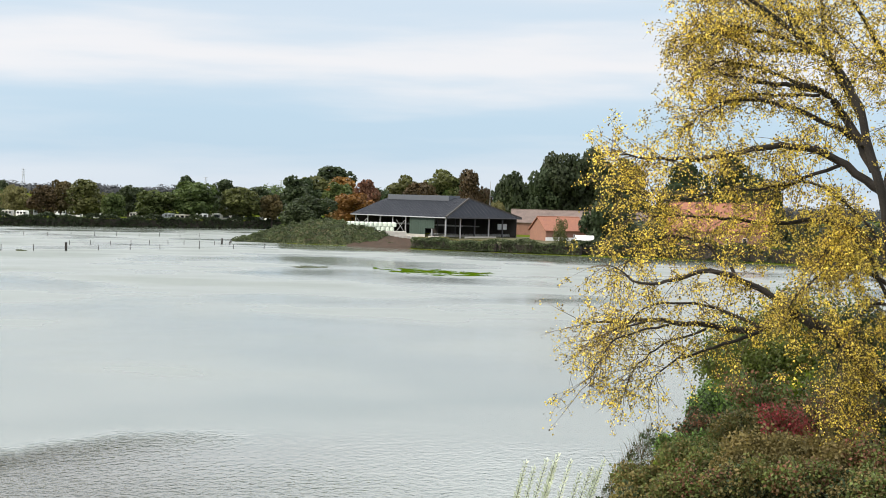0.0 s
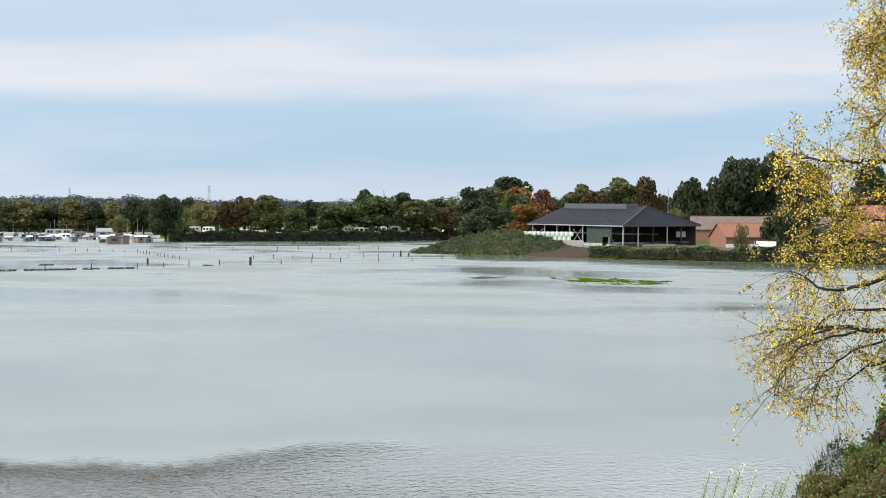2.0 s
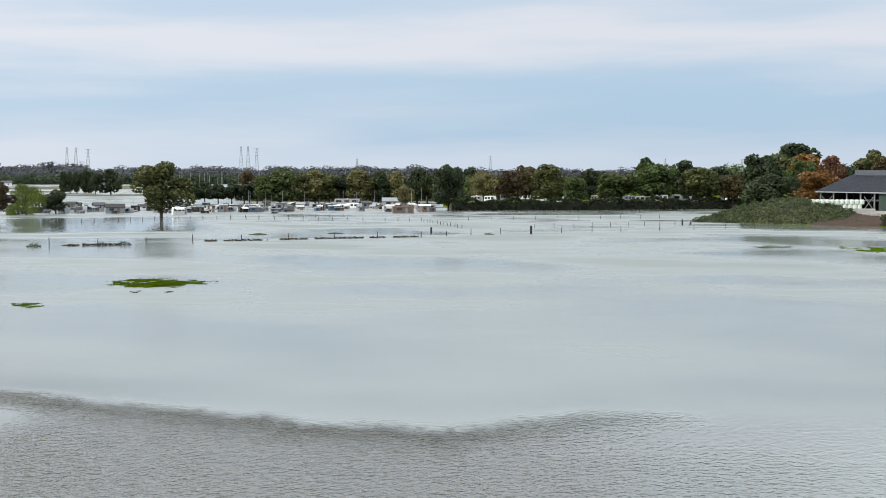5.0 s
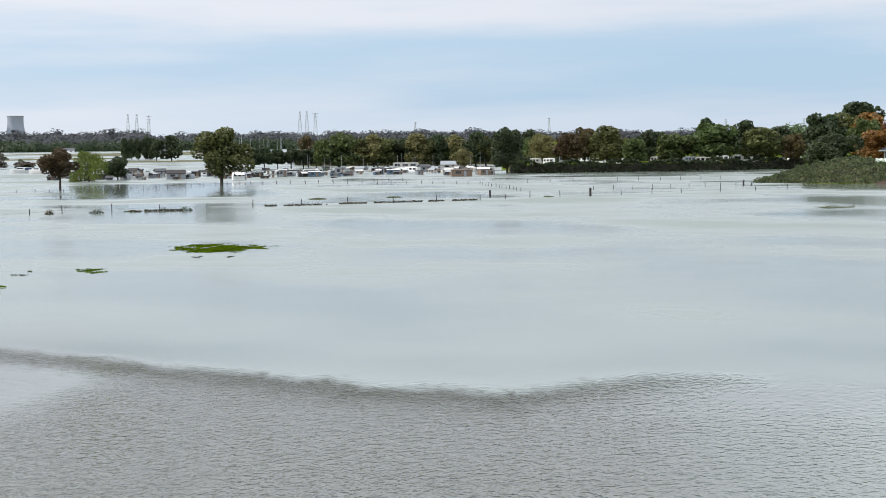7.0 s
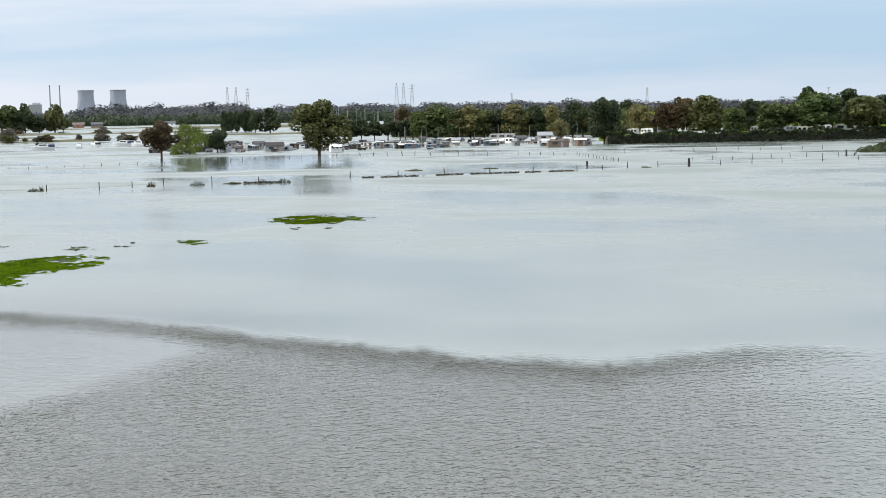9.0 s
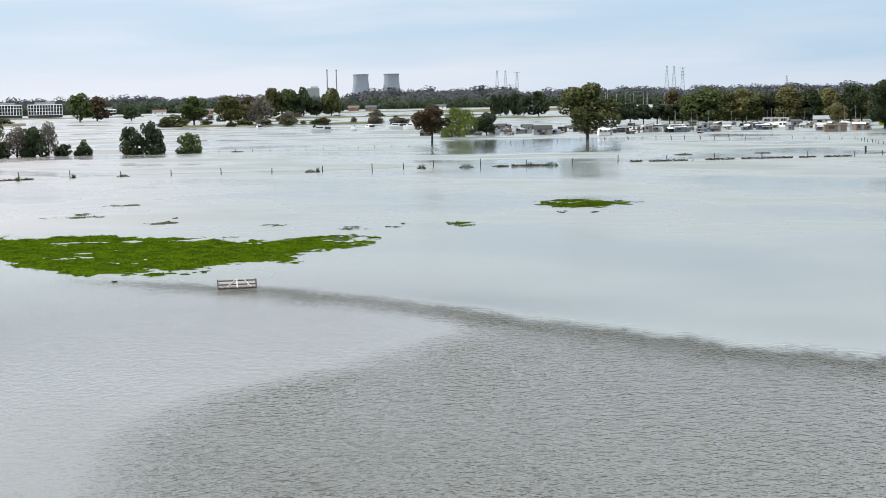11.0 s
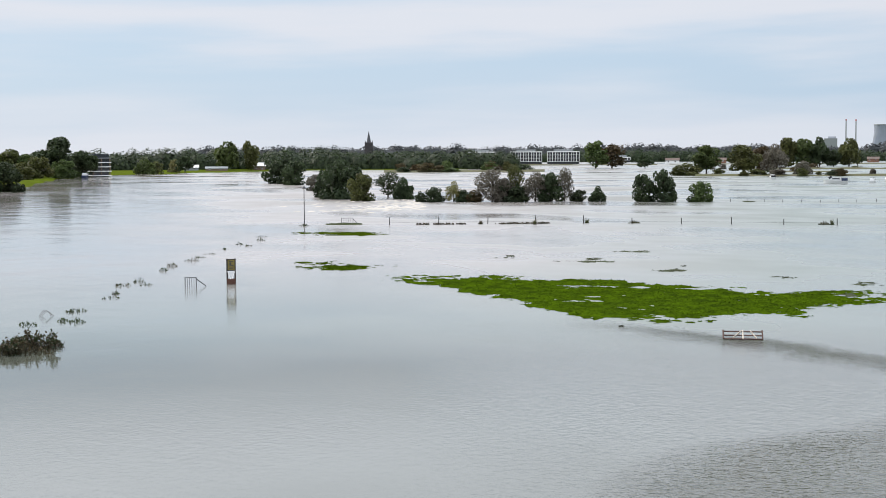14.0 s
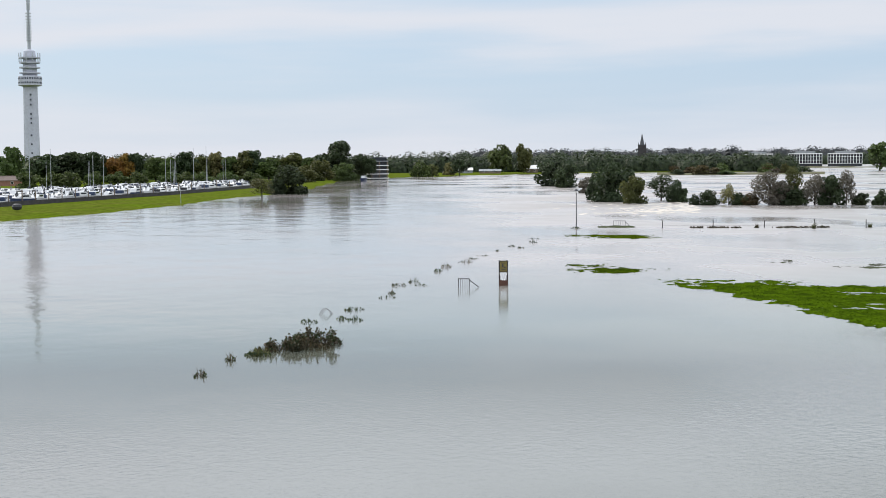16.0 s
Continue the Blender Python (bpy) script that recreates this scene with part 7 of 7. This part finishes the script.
near_shrub(-12.6, 92, 7.2, 7.4, "bramble_green", "large olive-green willow shrub on the bank", 0.12, 11000, 1, second="willow")
near_shrub(-14.8, 95, 8.5, 7.8, "willow", "large green shrub on the bank under the poplar", 0.12, 11000, 2, second="olive")
near_shrub(-17.4, 93, 8.0, 7.0, "dark", "dark green shrub on the bank under the poplar", 0.12, 9000, 3)
near_shrub(-12.1, 101, 5.0, 3.8, "ivy_bright", "bright green ivy-covered shrub at the water's edge", 0.12, 9000, 4)
near_shrub(-12.0, 88, 4.5, 2.8, "ivy_bright", "green ivy thicket at the water's edge", 0.11, 8000, 5)
near_shrub(-13.6, 80, 5.5, 3.2, "green", "green bramble thicket on the bank", 0.10, 8000, 6, second="rust")
near_shrub(-10.2, 75, 3.4, 1.7, "green", "low green bramble at the water's edge", 0.09, 6000, 7, second="ivy_bright")
near_shrub(-11.5, 83, 4.0, 2.4, "ivy_bright", "bright green ivy thicket at the water's edge", 0.10, 7000, 19, second="dark")
near_shrub(-10.9, 79, 3.2, 1.8, "green", "green bramble at the water's edge", 0.09, 6000, 20, second="bramble")
near_shrub(-13.0, 72, 5.0, 2.4, "olive", "olive and rusty bramble thicket on the bank", 0.09, 9000, 8, second="bramble")
near_shrub(-13.9, 70, 2.2, 2.6, "red", "crimson dogwood shrub on the bank", 0.08, 3500, 9, second="rust")
near_shrub(-15.6, 72, 4.5, 3.2, "rust", "rusty red shrub on the bank", 0.09, 8000, 10, second="dark")
near_shrub(-17.8, 72, 4.5, 4.0, "dark", "dark green shrub below the poplar trunk", 0.09, 8000, 11, second="olive")
near_shrub(-8.4, 66, 2.8, 1.5, "bramble", "low russet bramble at the water's edge", 0.08, 6000, 12, second="bramble_green")
near_shrub(-10.6, 66, 4.2, 1.9, "bramble_green", "low olive and yellow bramble on the bank", 0.08, 9000, 13, second="bramble")
near_shrub(-13.2, 64, 4.6, 2.0, "bramble", "low yellow-green bramble on the bank", 0.08, 9000, 14, second="bramble")
near_shrub(-15.9, 63, 4.6, 2.2, "bramble", "low yellow and russet bramble on the bank", 0.08, 9000, 15, second="bramble")
near_shrub(-18.2, 62, 4.6, 2.6, "bramble_green", "low green and russet bramble on the bank", 0.08, 8000, 16, second="rust")
near_shrub(-11.4, 78, 4.2, 2.2, "dark", "dark bramble on the bank", 0.09, 6000, 17, second="rust")
near_shrub(-16.8, 82, 6.0, 4.6, "olive", "olive shrub on the bank behind the brambles", 0.1, 9000, 18, second="dark")
for k in range(9):
    near_shrub(-8.6 - 1.25 * k, 60 - 0.4 * k, 3.6, 1.7 + 0.1 * (k % 3), ("bramble", "bramble_green", "bramble_green")[k % 3], "low " + ("russet", "olive", "green")[k % 3] + " bramble along the foot of the bank", 0.08, 5500, 40 + k, second=("dark", "bramble", "rust")[k % 3])
for k in range(7):
    reeds(-7.2 - 0.25 * k, 66 + 3.2 * k, 1.6, 1.5, 60, "dry weed stalks at the edge of the bank", random.choice(("brown", "dark")), seed=90 + k, blade=0.015, name="weed_stalks")


def poplar():
    """Leaning old poplar: limbs as bent tubes, side twigs, yellow leaves along the twigs."""
    m = spot(-17.35, 65, 0.6)
    ob = thing("poplar", m, "big leaning poplar with sparse yellow autumn leaves on the bank", "tree")
    g = random.Random(4)
    # limb: points as (towards the water, height), radius at its foot, leafiness
    limbs = (
        ("trunk", ((-1.6, -0.4), (-0.4, 10.5), (0.5, 15.1), (1.8, 18.9), (4.0, 20.9), (6.9, 23.0), (8.2, 24.0)), 0.27, 1.2),
        ("limb", ((0.5, 15.1), (2.1, 17.8), (3.2, 18.7), (6.0, 19.1), (7.9, 19.6)), 0.22, 0.8),
        ("limb", ((1.0, 16.2), (1.8, 16.8), (4.6, 18.0), (6.8, 18.2), (8.2, 17.4)), 0.16, 0.8),
        ("limb", ((0.3, 14.2), (2.6, 15.8), (4.9, 16.1), (7.6, 15.5), (10.2, 15.5), (12.2, 15.7)), 0.20, 1.0),
        ("limb", ((-1.3, 3.0), (-0.5, 5.2), (1.7, 7.3), (3.5, 8.5), (5.9, 7.7), (9.3, 7.9), (11.8, 7.8), (13.6, 7.6)), 0.30, 0.6),
        ("limb", ((2.9, 8.1), (5.0, 9.7), (7.4, 10.5), (9.9, 9.8), (11.9, 10.7)), 0.18, 0.7),
        ("limb", ((-0.3, 11.4), (2.0, 12.8), (4.8, 12.7), (8.3, 12.9), (11.9, 12.6)), 0.16, 1.2),
        ("limb", ((4.2, 8.2), (6.8, 7.1), (9.3, 6.0), (10.7, 4.6)), 0.10, 0.6),
        ("limb", ((0.1, 13.6), (-0.3, 17.8), (1.0, 21.5), (2.8, 24.2)), 0.22, 1.2),
        ("limb", ((-2.9, -0.4), (-2.4, 11), (-1.6, 18.5), (-0.3, 24.5)), 0.40, 1.6),
        ("limb", ((-0.5, 10.0), (1.4, 10.9), (3.0, 10.2), (4.2, 8.8)), 0.10, 1.4),
        ("limb", ((-1.8, 9.0), (0.4, 9.2), (1.6, 7.2), (1.8, 5.0)), 0.10, 1.5),
        ("limb", ((1.2, 17.4), (2.6, 20.2), (3.0, 22.6), (2.2, 25.0)), 0.12, 1.0),
        ("limb", ((5.2, 8.0), (7.8, 8.8), (10.4, 8.6), (12.4, 6.4)), 0.09, 0.8),
        ("limb", ((3.4, 20.4), (6.0, 20.6), (7.6, 21.3), (8.8, 21.0)), 0.10, 1.2),
        ("limb", ((2.4, 19.6), (4.6, 22.2), (6.4, 24.6), (7.2, 26.0)), 0.10, 1.2),
        ("limb", ((2.0, 15.4), (4.4, 14.4), (7.0, 14.0), (9.6, 13.6), (11.6, 14.2)), 0.09, 1.4),
        ("limb", ((6.4, 10.4), (8.4, 11.8), (10.6, 11.6), (12.0, 9.6)), 0.08, 1.3),
        ("limb", ((-1.2, 14.0), (-2.2, 16.0), (-1.6, 20.0), (-0.6, 22.6)), 0.10, 2.0),
        ("limb", ((-1.0, 8.0), (0.8, 11.6), (1.8, 12.2), (2.8, 11.0)), 0.10, 2.0),
        ("limb", ((-0.8, 6.0), (0.6, 7.0), (0.8, 5.4), (1.0, 3.4)), 0.08, 2.0),
        ("limb", ((9.3, 7.9), (11.3, 7.3), (12.4, 6.1), (12.7, 4.9)), 0.06, 0.7),
        ("limb", ((7.6, 7.8), (9.6, 6.9), (11.0, 5.5), (11.4, 4.2)), 0.06, 0.7),
        ("limb", ((10.4, 7.9), (12.4, 7.3), (13.6, 6.4)), 0.05, 0.9),
        ("limb", ((0.2, 12.0), (1.6, 13.6), (3.6, 14.6), (5.6, 13.4)), 0.09, 1.5),
        ("limb", ((3.4, 20.4), (6.0, 21.4), (7.6, 21.5), (8.9, 20.9)), 0.10, 1.3),
        ("limb", ((3.2, 18.7), (6.0, 19.8), (7.6, 19.9), (8.8, 19.3)), 0.09, 1.3),
        ("limb", ((5.0, 21.6), (7.0, 22.9), (8.6, 22.7)), 0.08, 1.3),
        ("limb", ((3.0, 18.4), (5.6, 18.5), (7.6, 18.0), (9.0, 16.9)), 0.08, 1.2),
        ("limb", ((4.0, 20.9), (5.0, 23.0), (7.0, 25.4)), 0.09, 1.2),
        ("limb", ((-0.2, 16.0), (-1.0, 19.0), (0.6, 19.8), (2.6, 21.4)), 0.10, 1.5),
    )
    TV, TF, leaves, dirs = [], [], [], []
    for li, (nm, pts, r0, leafy) in enumerate(limbs):
        w = [0.0]
        for _ in pts[1:]:
            w.append(w[-1] + g.uniform(-1.1, 1.1))
        P = [Vector((-u, ww, z)) for (u, z), ww in zip(pts, w)]
        fine_ = []
        for i in range(len(P) - 1):
            p0, p1, p2, p3 = P[max(i - 1, 0)], P[i], P[i + 1], P[min(i + 2, len(P) - 1)]
            for k in range(6):
                t = k / 6
                fine_.append(0.5 * ((2 * p1) + (p2 - p0) * t + (2 * p0 - 5 * p1 + 4 * p2 - p3) * t * t + (3 * p1 - p0 - 3 * p2 + p3) * t ** 3))
        fine_.append(P[-1])
        fine_ = [p + Vector((g.uniform(-1, 1), g.uniform(-1, 1), g.uniform(-1, 1))) * 0.07 for p in fine_]
        n = len(fine_)
        V, F = [], []
        tube(V, F, fine_, [max(0.018, r0 * (1 - i / n) ** 0.8) for i in range(n)], 9)
        data_part(nm, pydata(nm, V, F, BARK, True), ob)
        for i in range(int(n * (0.5 if nm == "trunk" or li == 9 else 0.22)), n):
            for _ in range((2 if leafy > 0.85 else 1) + (g.random() < 0.8 * leafy) + (g.random() < 0.5 * leafy) + (g.random() < 0.3 * leafy)):
                b = fine_[i].lerp(fine_[max(i - 1, 0)], g.random())
                run = (fine_[min(i + 1, n - 1)] - fine_[max(i - 1, 0)]).normalized()
                d = (run * g.uniform(0.2, 0.9) + Vector((g.gauss(0, 0.6), g.gauss(0, 0.6), g.gauss(0.1, 0.6)))).normalized()
                ln = g.uniform(0.8, 2.6)
                q = [b]
                for k in range(4):
                    d = (d + Vector((g.gauss(0, 0.16), g.gauss(0, 0.16), g.gauss(-0.10 if b.z < 14 else -0.02, 0.14)))).normalized()
                    q.append(q[-1] + d * ln / 4)
                tube(TV, TF, q, [0.022, 0.017, 0.013, 0.009, 0.005], 3)
                for s in range(g.randint(3, 5)):
                    j = g.randint(1, 4)
                    e = q[j]
                    dd = (d + Vector((g.gauss(0, 0.7), g.gauss(0, 0.7), g.gauss(-0.15, 0.6)))).normalized()
                    l2 = g.uniform(0.3, 0.85)
                    q2 = [e, e + dd * l2 * 0.5, e + dd * l2 + Vector((0, 0, -0.1))]
                    tube(TV, TF, q2, [0.010, 0.008, 0.004], 3)
                    for _ in range(g.randint(*((17, 25) if e.z < 13 and e.x > -7 else (8, 14) if e.z < 10 else (13, 20)))):
                        t = g.random()
                        leaves.append(tuple(q2[0].lerp(q2[2], t) + Vector((g.gauss(0, 0.12), g.gauss(0, 0.12), g.gauss(-0.04, 0.12)))))
    tagged(data_part("twig_growth", pydata("twig_growth", TV, TF, TWIG), ob), kind="stuff")
    L_ = np.array(leaves)
    gg = np.random.default_rng(6)
    green = gg.random(len(L_)) < np.clip(0.16 + 0.035 * (10 - L_[:, 2]) * (L_[:, 0] > -4), 0.1, 0.6)
    dry = ~green & (gg.random(len(L_)) < 0.17)
    data_part("yellow_foliage", leaf_mass("yellow_foliage", L_[~green & ~dry], 0.060, "poplar", 3), ob, "golden yellow autumn leaves")
    data_part("brown_foliage", leaf_mass("brown_foliage", L_[dry], 0.056, "poplar_brown", 5), ob, "withered brown leaves")
    data_part("green_foliage", leaf_mass("green_foliage", L_[green], 0.056, "poplar_green", 4), ob, "leaves still green")


poplar()


def willow_sprigs():
    ob = thing("willow_shrub", spot(-3.4, 31.5, 0.9), "young silver-leaved willow shoots on the near bank", "willow")
    g = random.Random(3)
    V, F, Lq = [], [], []
    for k in range(13):
        x = -1.0 + 2.0 * k / 12 + g.uniform(-0.12, 0.12)
        top = Vector((x + 0.95 + g.uniform(-0.2, 0.5), g.uniform(-0.4, 0.4), 7.75 - abs(x + 0.1) * 0.45 - g.uniform(0, 0.5)))
        b = Vector((x * 0.6, g.uniform(-0.2, 0.2), 0))

        def along(t):
            return b.lerp(top, t) + Vector((-0.35 * math.sin(math.pi * t), 0, 0))
        q = [along(t) for t in np.linspace(0, 1, 10)]
        tube(V, F, q, list(np.linspace(0.025, 0.005, 10)), 4)
        for s in range(130):
            t = 0.62 + 0.38 * s / 130
            p = along(t)
            run = (along(min(1, t + 0.02)) - along(t - 0.02)).normalized()
            a = s * 2.4
            d = (run * 0.75 + Vector((math.cos(a), math.sin(a), 0)) * 0.75).normalized() * (0.22 - 0.12 * (t - 0.62) / 0.38) * g.uniform(0.8, 1.15)
            w = d.orthogonal().normalized() * 0.022
            Lq.append([tuple(p), tuple(p + d * 0.5 - w), tuple(p + d), tuple(p + d * 0.5 + w)])
    data_part("wood", pydata("wood", V, F, BARK), ob)
    data_part("foliage", quads("foliage", Lq, leaf_mat("leaf_silver", (0.60, 0.62, 0.48), (0.38, 0.41, 0.29))), ob, "narrow silver-green leaves")


willow_sprigs()

# bramble clumps of the tussock in the flood
near_shrub(72.5, 104.5, 3.6, 1.25, "dead", "dark brown bramble clump standing in the flood", 0.13, 1100, 61, z=-0.15, second="dark")
near_shrub(73.7, 102.8, 3.0, 0.95, "dead", "brown bramble and dead reed clump in the flood", 0.13, 800, 62, z=-0.15, second="dark")
near_shrub(71.6, 106.5, 1.3, 0.6, "dark", "small dark bramble clump in the flood", 0.12, 220, 63, z=-0.15)
